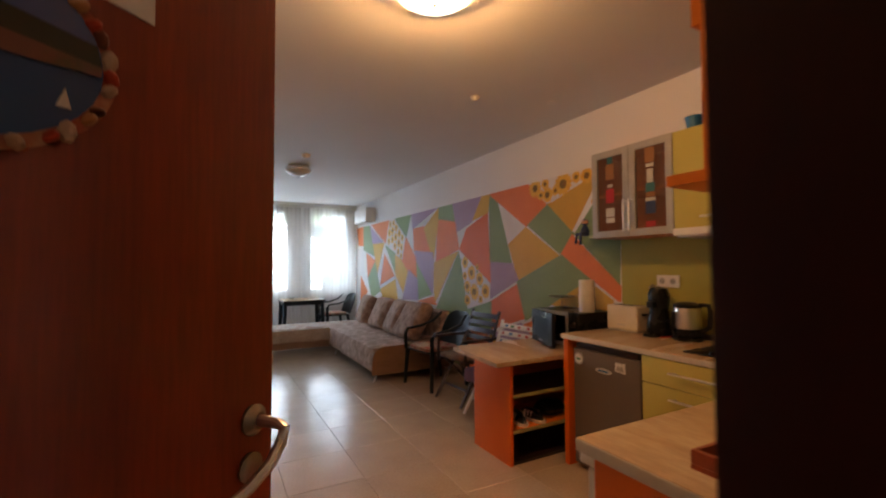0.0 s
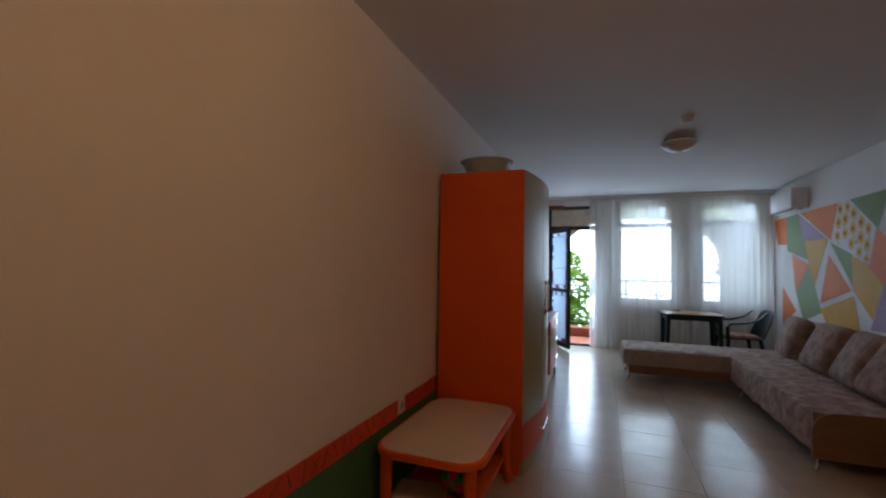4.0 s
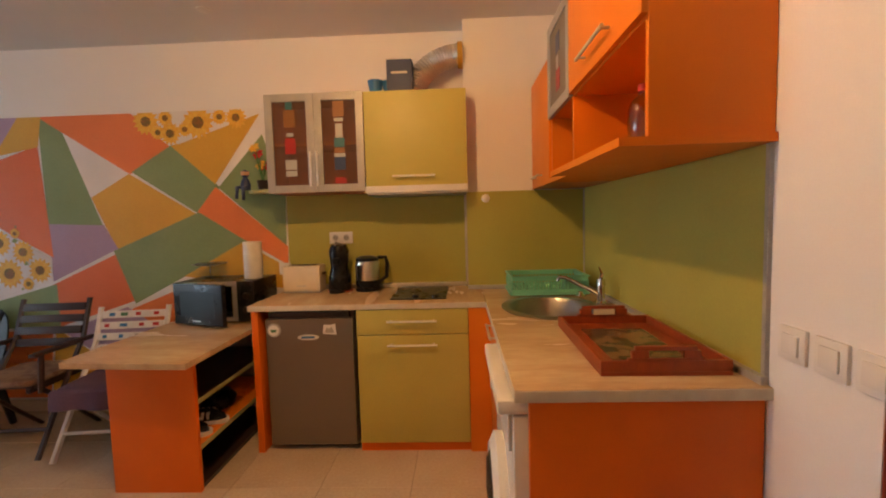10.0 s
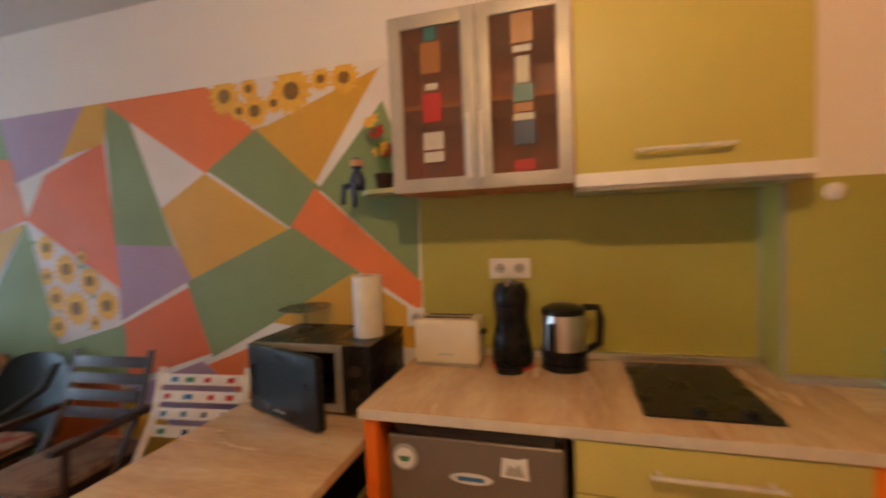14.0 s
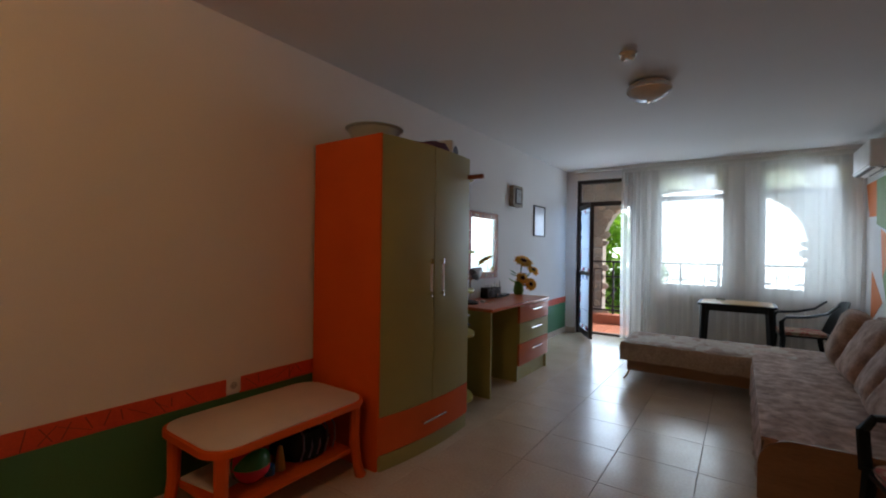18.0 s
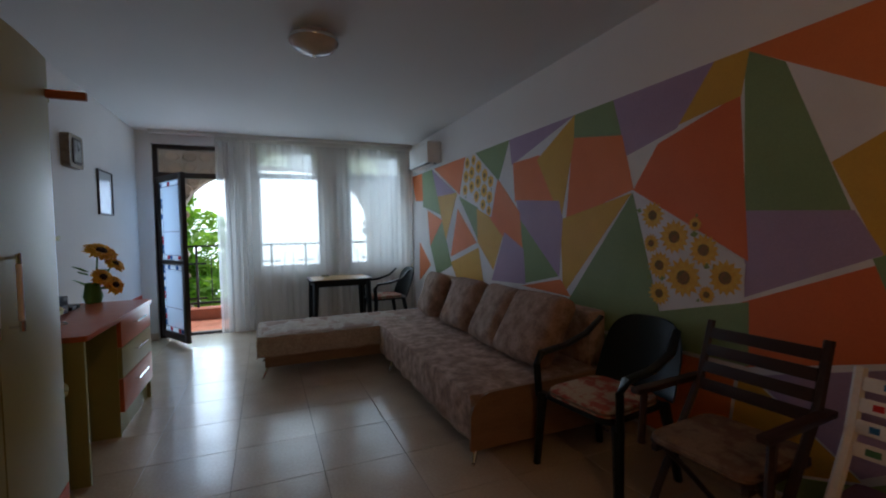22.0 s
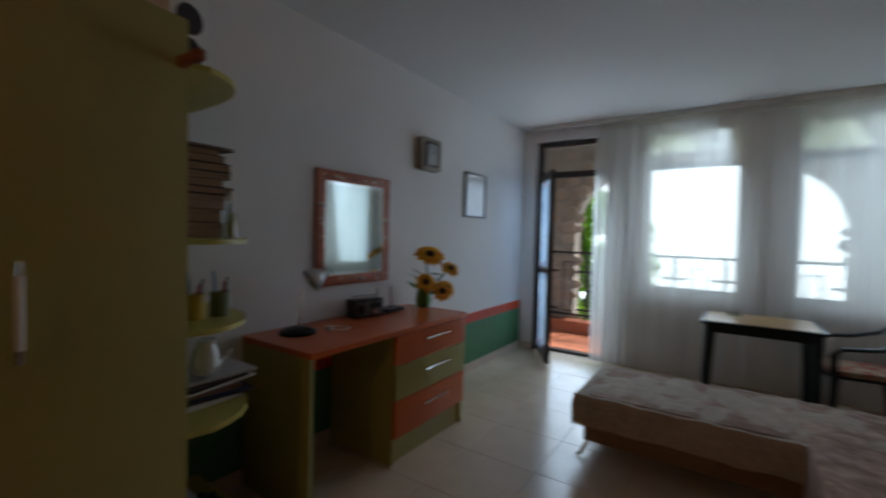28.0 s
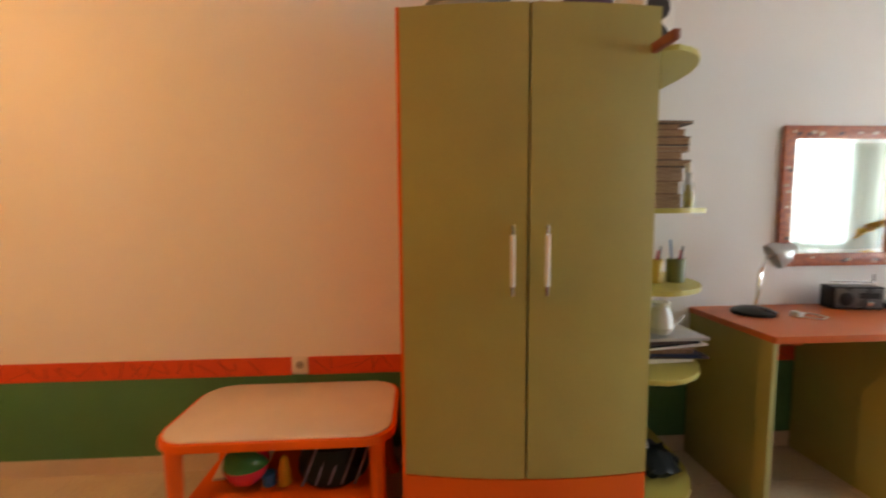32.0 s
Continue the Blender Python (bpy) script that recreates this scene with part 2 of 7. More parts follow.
COVER = mat("sofa_throw", (0.50, 0.35, 0.275), 0.88, second=(0.29, 0.19, 0.145), scale=11, grain=0.45, grain_scale=30, bump=1.0, sharp=0.07)
PILLOW = mat("mottled_plush", (0.43, 0.295, 0.23), 0.9, second=(0.26, 0.165, 0.122), scale=11, grain=0.45, grain_scale=70, bump=0.6, sharp=0.05)
SOFAWOOD = mat("tan_sofa_panel", (0.29, 0.165, 0.095), 0.5, second=(0.24, 0.135, 0.075), scale=5, grain=0.25, grain_scale=40, stretch=(1, 1, 5))
NET = sheer("sheer_net", (0.84, 0.82, 0.77), 0.40)
HEM = sheer("sheer_net_hem", (0.80, 0.78, 0.72), 0.22)
PANE = glassy("window_glass", (0.97, 0.99, 0.98), 0.93)
FROST = sheer("smoked_pane", (0.33, 0.24, 0.20), 0.64)
CLEAR = glassy("clear_glassware", (0.82, 0.86, 0.86), 0.86, 0.05)
MIRROR = mat("mirror_silver", (0.50, 0.55, 0.51), 0.06, 1.0, second=(0.53, 0.57, 0.54), scale=2)
MOSAIC = mat("amber_mosaic", (0.48, 0.11, 0.025), 0.4, second=(0.30, 0.06, 0.015), scale=45, grain=0.4, grain_scale=90, bump=0.4, sharp=0.1)
CHIP = mat("pale_mosaic_chip", (0.70, 0.52, 0.34), 0.35)
SHADE = lit("lit_opal_glass", (1.0, 0.86, 0.66), 0.9)
OPAL = mat("opal_glass", (0.62, 0.57, 0.52), 0.25, scale=6)
STONE = mat("cut_stone", (0.50, 0.43, 0.34), 0.85, second=(0.38, 0.31, 0.24), scale=5, grain=0.4, grain_scale=40, bump=0.6, vary=0.18)
MORTAR = mat("mortar", (0.45, 0.40, 0.34), 0.95, scale=6, grain=0.3, bump=0.4)
TERRA = mat("terracotta_tile", (0.42, 0.135, 0.06), 0.6, second=(0.36, 0.11, 0.05), scale=6, grain=0.25, vary=0.08)
IRON = mat("dark_painted_iron", (0.03, 0.022, 0.018), 0.5, scale=9, grain=0.2)
LEAF = mat("leaf", (0.10, 0.26, 0.022), 0.5, second=(0.17, 0.36, 0.04), scale=3, grain=0.3)
lt = LEAF.node_tree
thin, blend = lt.nodes.new("ShaderNodeBsdfTranslucent"), lt.nodes.new("ShaderNodeMixShader")
thin.inputs[0].default_value, blend.inputs[0].default_value = (0.24, 0.46, 0.03, 1), 0.5
lt.links.new(lt.nodes["Principled BSDF"].outputs[0], blend.inputs[1])
lt.links.new(thin.outputs[0], blend.inputs[2])
lt.links.new(blend.outputs[0], lt.nodes["Material Output"].inputs[0])
BARK = mat("bark", (0.10, 0.07, 0.045), 0.9, scale=12, grain=0.4, bump=0.6)
GRASS = mat("pale_terrace", (0.46, 0.45, 0.40), 0.95, second=(0.36, 0.36, 0.30), scale=1.2, grain=0.4, grain_scale=14, bump=0.3)
PURPLE = mat("purple_cloth", (0.12, 0.065, 0.12), 0.9, scale=7, grain=0.3, bump=0.3)
SEATPAD = mat("printed_seat_pad", (0.42, 0.10, 0.07), 0.9, second=(0.50, 0.38, 0.26), scale=16, grain=0.3, bump=0.4, sharp=0.12)
BEIGEPAD = mat("beige_seat_pad", (0.16, 0.085, 0.055), 0.9, second=(0.24, 0.165, 0.11), scale=14, grain=0.3, bump=0.4, sharp=0.1)
BOWL = mat("translucent_grey_plastic", (0.50, 0.54, 0.56), 0.3, scale=6)
RADIO_FRONT = mat("dark_grey_plastic", (0.09, 0.09, 0.095), 0.28, 0.3, scale=12)
RADIO = mat("silver_plastic", (0.55, 0.55, 0.55), 0.3, 0.6, scale=12)
SUNP = mat("silk_petal", (0.88, 0.50, 0.02), 0.6, second=(0.80, 0.30, 0.01), scale=20, grain=0.2)
SUNH = mat("silk_flower_heart", (0.055, 0.022, 0.008), 0.9, scale=60, grain=0.4, bump=0.6)
STEM = mat("silk_stem", (0.09, 0.24, 0.04), 0.6, scale=20, grain=0.2)
SIGN = mat("postcard_blue", (0.008, 0.04, 0.17), 0.45, second=(0.02, 0.09, 0.26), scale=4)
SIGN2 = mat("postcard_hill", (0.03, 0.085, 0.03), 0.4, second=(0.17, 0.07, 0.045), scale=26, sharp=0.1)
SHELLS = mat("shell_border", (0.30, 0.07, 0.03), 0.4, second=(0.40, 0.20, 0.12), scale=40, sharp=0.1)
for plastic in (BLACK, NAVY):
    plastic.node_tree.nodes["Principled BSDF"].inputs["Specular IOR Level"].default_value = 0.25
for laminate in (ORANGE, ORANGE_B, ORANGE_W, OLIVE, SPLASH):
    laminate.node_tree.nodes["Principled BSDF"].inputs["Specular IOR Level"].default_value = 0.28


# ---- builders ----
def bx(bm, x0, y0, z0, x1, y1, z1, bev=0.0, seg=2):
    v = [bm.verts.new(p) for p in ((x0, y0, z0), (x1, y0, z0), (x1, y1, z0), (x0, y1, z0), (x0, y0, z1), (x1, y0, z1), (x1, y1, z1), (x0, y1, z1))]
    faces = [bm.faces.new([v[i] for i in f]) for f in ((3, 2, 1, 0), (4, 5, 6, 7), (0, 1, 5, 4), (1, 2, 6, 5), (2, 3, 7, 6), (3, 0, 4, 7))]
    if bev:
        edges = {e for f in faces for e in f.edges}
        bmesh.ops.bevel(bm, geom=list(edges), offset=bev, segments=seg, profile=0.7, affect="EDGES")
    return bm


def cube(x0, y0, z0, x1, y1, z1, bev=0.0, seg=2):
    return bx(bmesh.new(), x0, y0, z0, x1, y1, z1, bev, seg)


def boxes(*rows, bev=0.0):
    bm = bmesh.new()
    for r in rows:
        bx(bm, *r, bev=bev)
    return bm


def ring(bm, rows, close=True):
    """Skins rows of points, each row a closed loop."""
    n = len(rows[0])
    v = [[bm.verts.new(p) for p in row] for row in rows]
    for a, b in zip(v, v[1:]):
        for i in range(n):
            bm.faces.new((a[i], a[(i + 1) % n], b[(i + 1) % n], b[i]))
    if close:
        bm.faces.new(v[0][::-1])
        bm.faces.new(v[-1])
    return bm


def lathe(profile, n=24, at=(0, 0, 0), bm=None, close=True, squash=1.0):
    bm = bm or bmesh.new()
    rows = [[(at[0] + max(r, 1e-4) * math.cos(2 * math.pi * i / n), at[1] + squash * max(r, 1e-4) * math.sin(2 * math.pi * i / n), at[2] + z) for i in range(n)] for r, z in profile]
    return ring(bm, rows, close)


def tube(points, r, n=8, bm=None, flat=1.0):
    """A bent rod through the points; r a radius or one for each point."""
    bm = bm or bmesh.new()
    pts = [Vector(p) for p in points]
    rr = r if isinstance(r, (list, tuple)) else [r] * len(pts)
    rows, side = [], None
    for i, p in enumerate(pts):
        d = (pts[min(i + 1, len(pts) - 1)] - pts[max(i - 1, 0)]).normalized()
        a = d.cross(Vector((0, 0, 1))) if abs(d.z) < 0.95 else d.cross(Vector((0, 1, 0)))
        a.normalize()
        if side and a.dot(side) < 0:
            a = -a
        side = a
        b = d.cross(a)
        rows.append([p + rr[i] * (math.cos(2 * math.pi * k / n) * a + flat * math.sin(2 * math.pi * k / n) * b) for k in range(n)])
    return ring(bm, rows)


def slab(poly, z0, z1, bm=None, bev=0.0):
    """A flat plate over a plan outline."""
    bm = bm or bmesh.new()
    lo, hi = [bm.verts.new((x, y, z0)) for x, y in poly], [bm.verts.new((x, y, z1)) for x, y in poly]
    n = len(poly)
    top = bm.faces.new(hi)
    bm.faces.new(lo[::-1])
    for i in range(n):
        bm.faces.new((lo[i], lo[(i + 1) % n], hi[(i + 1) % n], hi[i]))
    if bev:
        bmesh.ops.bevel(bm, geom=list(top.edges), offset=bev, segments=2, profile=0.7, affect="EDGES")
    bmesh.ops.recalc_face_normals(bm, faces=bm.faces)
    return bm


def rounded(x0, y0, x1, y1, r, n=6):
    out = []
    for cx, cy, a in ((x1 - r, y1 - r, 0), (x0 + r, y1 - r, 90), (x0 + r, y0 + r, 180), (x1 - r, y0 + r, 270)):
        out += [(cx + r * math.cos(radians(a + 90 * i / n)), cy + r * math.sin(radians(a + 90 * i / n))) for i in range(n + 1)]
    return out


def onwall(poly, x0, x1, bm=None):
    """A flat plate on a wall that faces along x, over an outline in y and z."""
    bm = bm or bmesh.new()
    a, b = [bm.verts.new((x0, y, z)) for y, z in poly], [bm.verts.new((x1, y, z)) for y, z in poly]
    n = len(poly)
    bm.faces.new(a)
    bm.faces.new(b[::-1])
    for i in range(n):
        bm.faces.new((a[i], b[i], b[(i + 1) % n], a[(i + 1) % n]))
    bmesh.ops.recalc_face_normals(bm, faces=bm.faces)
    return bm


def moved(bm, m):
    bm.transform(m)
    return bm


def mesh_of(name, bm, material, smooth=True):
    me = bpy.data.meshes.new(name)
    bm.normal_update()
    if smooth:
        for f in bm.faces:
            f.smooth = True
        for e in bm.edges:
            if len(e.link_faces) == 2 and e.calc_face_angle(0) > 0.6:
                e.smooth = False
    bm.to_mesh(me)
    bm.free()
    me.materials.append(material)
    return me


def part(name, bm, material, parent, label=""):
    ob = new(name, mesh_of(name, bm, material))
    ob.parent = parent
    return tagged(ob, label)


def thing(name, label, category, x=0, y=0, z=0, rz=0, group=""):
    ob = new(name)
    ob.empty_display_size = 0.1
    ob.matrix_world = pose(x, y, z, 0, 0, rz)
    return tagged(ob, label, category, group)


def single(name, bm, material, label, category, x=0, y=0, z=0, rz=0, group=""):
    ob = new(name, mesh_of(name, bm, material))
    ob.matrix_world = pose(x, y, z, 0, 0, rz)
    return tagged(ob, label, category, group)


def structure(name, bm, material, label="", category=""):
    return tagged(new(name, mesh_of(name, bm, material)), label, category, kind="structure")


# ---- the shell of the room ----
XL, XR, YB, YF, H = -0.17, 3.50, -0.10, 8.91, 2.68
DX0, DX1 = 0.09, 1.052
floor = structure("floor", boxes((-0.6, -2.6, -0.15, 3.9, 9.15, -0.004)), GROUT, "pale glossy ceramic tiled floor with dark grout", "floor")
structure("ceiling", boxes((-0.5, -2.6, H, 3.8, 9.15, H + 0.15)), CEIL, "white painted ceiling", "ceiling")
wall_left = structure("wall_left", boxes((XL - 0.2, -0.3, -0.02, XL, 9.15, H)), WALL, "white painted wall with green dado and orange band", "wall")
wall_right = structure("wall_right", boxes((XR, -0.3, -0.02, XR + 0.2, 9.15, H)), WALL, "white wall with a painted mural of coloured polygons", "wall")
wall_back = structure("wall_back", boxes((DX1 + 0.06, YB - 0.2, -0.02, XR, YB, H), (XL, YB - 0.2, -0.02, DX0 - 0.06, YB, H), (DX0 - 0.06, YB - 0.2, 2.08, DX1 + 0.06, YB, H)), WALL, "white painted wall round the entrance door", "wall")
wall_front = structure(
    "wall_front",
    boxes((XL, YF, -0.02, 0.0, 9.15, H), (0.0, YF, 2.53, XR, 9.15, H), (0.88, YF, -0.02, 1.22, 9.15, 2.53), (2.10, YF, -0.02, 2.48, 9.15, 2.53), (3.36, YF, -0.02, XR, 9.15, 2.53),
          (1.22, YF, -0.02, 2.10, 9.15, 0.84), (2.48, YF, -0.02, 3.36, 9.15, 0.84)),
    WALL, "white painted window wall", "wall")
# The corridor outside the entrance door.
structure("wall_corridor", boxes((-0.5, -2.6, -0.02, -0.35, -0.3, H), (1.9, -2.6, -0.02, 2.05, -0.3, H), (-0.35, -2.6, -0.02, 1.9, -2.45, H)), WALL, "plain corridor wall", "wall")
structure("chimney_breast", boxes((3.33, YB, -0.02, XR, 0.69, H)), WALL, "white boxed-in chimney breast", "wall")

part("dado", cube(XL, YB + 0.4, 0.085, XL + 0.003, YF, 0.50), DADO, wall_left, "dark green painted dado")
band = part("band", boxes((XL, YB + 0.4, 0.50, XL + 0.006, 3.09, 0.595), (XL, 3.17, 0.50, XL + 0.006, YF, 0.595)), BAND, wall_left, "orange painted band with thin crossing lines")
rnd = random.Random(3)
lines = bmesh.new()
for i in range(150):
    y = YB + 0.5 + i * 0.058
    if 2.95 < y < 3.2:
        continue
    a, b = rnd.uniform(-0.06, 0.06), rnd.uniform(-0.09, 0.09)
    z0, z1 = 0.503 + 0.03 * rnd.random(), 0.592 - 0.03 * rnd.random()
    onwall([(y + a, z0), (y + a + 0.0045, z0), (y + b + 0.0045, z1), (y + b, z1)], XL + 0.006, XL + 0.0075, lines)
part("band_lines", lines, CRACK, band)
structure("baseboard", boxes((XL, YB, 0.0, XL + 0.012, YF, 0.085), (XL + 0.012, YF - 0.012, 0.0, 0.0, YF, 0.085), (0.88, YF - 0.012, 0.0, XR, YF, 0.085), (XR - 0.012, 2.75, 0.0, XR, YF - 0.012, 0.085)), SKIRT, "beige ceramic skirting", "baseboard")


# The mural: flat painted fields on white, each a hair proud of the wall.
part("mural_ground", cube(XR - 0.002, 2.0, 0.087, XR, YF, 2.205), M_WHITE, wall_right, "white ground of the mural")
lift = [0]


def field(colour, *outline):
    """A field of paint, its edge drawn out by about a brush's width to meet its neighbours."""
    lift[0] += 1
    cy, cz = (sum(p[k] for p in outline) / len(outline) for k in (0, 1))
    grown = []
    for y, z in outline:
        far = 1 + 0.022 / math.hypot(y - cy, z - cz)
        grown.append((cy + (y - cy) * far, min(2.203, cz + (z - cz) * far)))
    part("painted_field", onwall(grown, XR - 0.0030 - 0.00005 * lift[0], XR - 0.002), MURAL[colour], wall_right, colour + " painted polygon")


def sunflowers(outline, flowers):
    """A white field printed with sunflowers, (y, z, radius) each."""
    ob = part("printed_field", onwall(outline, XR - 0.0052, XR - 0.002), M_WHITE, wall_right, "white field printed with yellow sunflowers")
    petals, hearts, leaves = bmesh.new(), bmesh.new(), bmesh.new()
    for f, (y, z, r) in enumerate(flowers):
        up = 0.00012 * f
        n = 15
        a0 = rnd.random()
        pts = [(y + r * (1 if k % 2 else 0.74) * rnd.uniform(0.9, 1.08) * math.cos(math.pi * k / n + a0), min(2.203, z + r * (1 if k % 2 else 0.74) * math.sin(math.pi * k / n + a0))) for k in range(2 * n)]
        onwall(pts, XR - 0.0062 - up, XR - 0.0051, petals)
        onwall([(y + 0.36 * r * math.cos(k * 0.5236), z + 0.36 * r * math.sin(k * 0.5236)) for k in range(12)], XR - 0.0082 - up, XR - 0.0061, hearts)
        for k in range(1):
            a = rnd.uniform(0, 6.28)
            c, s = math.cos(a), math.sin(a)
            if z > 1.95:
                continue
            onwall([(y + r * c, z + r * s), (y + 1.25 * r * c - 0.2 * r * s, z + 1.25 * r * s + 0.2 * r * c), (y + 1.5 * r * c, z + 1.5 * r * s), (y + 1.25 * r * c + 0.2 * r * s, z + 1.25 * r * s - 0.2 * r * c)], XR - 0.0057, XR - 0.0051, leaves)
    part("petals", petals, PETAL, ob)
    part("hearts", hearts, HEART, ob)
    part("leaves", leaves, LEAFP, ob)


field("orange", (3.78, 2.20), (3.11, 2.20), (2.83, 1.95), (3.14, 1.79))
field("green", (3.79, 2.20), (3.62, 2.06), (3.38, 1.41), (3.78, 1.42))
field("yellow", (3.14, 1.75), (2.65, 1.45), (3.26, 1.23), (3.42, 1.60))
field("green", (3.10, 1.78), (2.80, 1.95), (2.49, 1.66), (2.64, 1.48))
field("lilac", (3.77, 1.41), (3.38, 1.39), (3.29, 1.23), (3.77, 1.01))
field("deep orange", (3.78, 0.96), (3.30, 1.17), (3.19, 0.84), (3.76, 0.66))
field("green", (4.28, 0.83), (3.78, 0.96), (3.78, 0.66), (4.25, 0.65))
field("orange", (3.17, 0.77), (2.82, 0.91), (2.84, 0.62), (3.31, 0.61))
field("deep orange", (4.46, 1.59), (4.28, 1.83), (3.83, 1.98), (3.78, 1.19))
field("yellow", (4.18, 1.93), (3.97, 2.20), (3.79, 2.20), (3.83, 2.00))
field("lilac", (4.67, 2.20), (3.97, 2.20), (4.19, 1.92), (4.56, 1.82))
field("green", (5.05, 2.20), (4.67, 2.20), (4.59, 1.94), (5.05, 2.03))
field("orange", (5.05, 2.02), (4.59, 1.94), (4.50, 1.60), (5.13, 1.43))
field("green", (4.49, 1.55), (4.30, 0.83), (4.28, 0.65), (5.24, 0.63))
field("yellow", (5.20, 1.41), (4.51, 1.56), (5.18, 0.84))
field("yellow", (2.79, 1.96), (2.14, 2.20), (2.50, 1.70))
field("green", (2.14, 2.00), (2.46, 1.65), (2.01, 1.24), (2.01, 1.59))
field("orange", (2.49, 1.64), (2.01, 1.22), (2.01, 1.09), (2.63, 1.47))
field("green", (2.65, 1.46), (2.31, 1.25), (3.15, 0.83), (3.28, 1.21))
field("yellow", (2.32, 1.23), (2.01, 1.05), (2.01, 0.91), (2.76, 1.01))
field("lilac", (5.96, 2.20), (5.06, 2.20), (5.92, 1.97))
field("orange", (5.90, 1.96), (5.51, 1.96), (5.23, 1.57), (5.87, 1.62))
field("yellow", (5.05, 2.20), (5.07, 1.99), (5.21, 1.44), (5.51, 1.94))
field("lilac", (5.85, 1.61), (5.25, 1.56), (5.21, 1.42), (5.25, 0.98), (5.79, 1.44))
field("green", (5.80, 1.43), (5.27, 0.97), (5.74, 0.87))
field("orange", (5.76, 0.83), (5.24, 0.93), (5.12, 0.82))
field("orange", (8.89, 2.20), (8.47, 2.20), (8.43, 1.81), (8.75, 1.83))
field("green", (8.43, 2.20), (8.04, 2.20), (7.73, 1.57), (8.41, 1.72))
field("lilac", (8.02, 2.20), (7.27, 1.82), (7.83, 1.82))
field("orange", (7.94, 2.20), (6.98, 2.20), (7.15, 1.80))
field("yellow", (7.83, 1.80), (7.22, 1.80), (7.59, 1.23))
field("green", (7.14, 1.75), (6.68, 1.59), (6.69, 1.27))
field("orange", (7.19, 1.59), (6.72, 1.21), (7.41, 1.03))
field("yellow", (6.67, 1.57), (6.38, 1.46), (6.13, 1.31), (6.33, 0.95), (6.65, 1.22))
field("orange", (6.20, 1.84), (5.83, 1.50), (5.78, 1.17), (6.13, 1.31), (6.36, 1.47))
field("green", (6.68, 2.20), (6.00, 2.20), (6.20, 1.86))
field("lilac", (6.08, 1.30), (5.77, 1.16), (5.74, 0.86), (6.34, 0.83))
field("yellow", (7.41, 0.94), (6.67, 1.14), (6.55, 0.74), (7.24, 0.77))
field("orange", (8.23, 1.63), (7.71, 1.48), (8.15, 1.14))
field("green", (8.13, 1.13), (7.71, 1.45), (7.42, 0.91), (7.91, 0.76))
field("orange", (8.60, 1.16), (8.17, 0.86), (8.63, 0.61))
field("lilac", (3.72, 0.61), (3.24, 0.77), (2.98, 0.60), (3.32, 0.34))
field("yellow", (3.79, 0.60), (3.74, 0.58), (3.34, 0.31), (3.86, 0.12))
field("green", (3.28, 0.30), (2.92, 0.56), (2.74, 0.56), (2.74, 0.12), (3.80, 0.11))
field("orange", (4.34, 0.60), (3.84, 0.61), (3.90, 0.12), (4.42, 0.12))
field("green", (5.30, 0.58), (4.40, 0.60), (4.46, 0.12), (5.30, 0.12))
sunflowers([(4.43, 1.53), (3.78, 1.16), (3.79, 1.00), (4.28, 0.86)], [(4.33, 1.42, 0.085), (4.34, 1.25, 0.06), (4.18, 1.29, 0.10), (4.00, 1.22, 0.09), (4.28, 1.12, 0.085), (4.12, 1.06, 0.115), (3.88, 1.08, 0.095), (4.28, 0.95, 0.075), (3.98, 0.98, 0.05), (4.05, 1.36, 0.04)])
sunflowers([(3.08, 2.20), (2.05, 2.20), (2.76, 1.97)], [(2.985, 2.14, 0.10), (2.84, 2.16, 0.06), (2.81, 2.05, 0.085), (2.70, 2.075, 0.055), (2.60, 2.12, 0.12), (2.44, 2.155, 0.06), (2.32, 2.145, 0.08), (2.90, 2.06, 0.055)])
sunflowers([(6.95, 2.20), (6.69, 2.20), (6.22, 1.85), (6.35, 1.48), (7.09, 1.80)], [(6.90, 2.12, 0.07), (6.94, 1.97, 0.08), (6.97, 1.82, 0.07), (6.74, 2.13, 0.06), (6.79, 2.00, 0.08), (6.62, 2.04, 0.075), (6.80, 1.84, 0.075), (6.64, 1.88, 0.08), (6.48, 1.93, 0.075), (6.35, 1.85, 0.065), (6.50, 1.77, 0.08), (6.68, 1.72, 0.07), (6.38, 1.69, 0.07), (6.53, 1.62, 0.065), (6.40, 1.55, 0.055)])



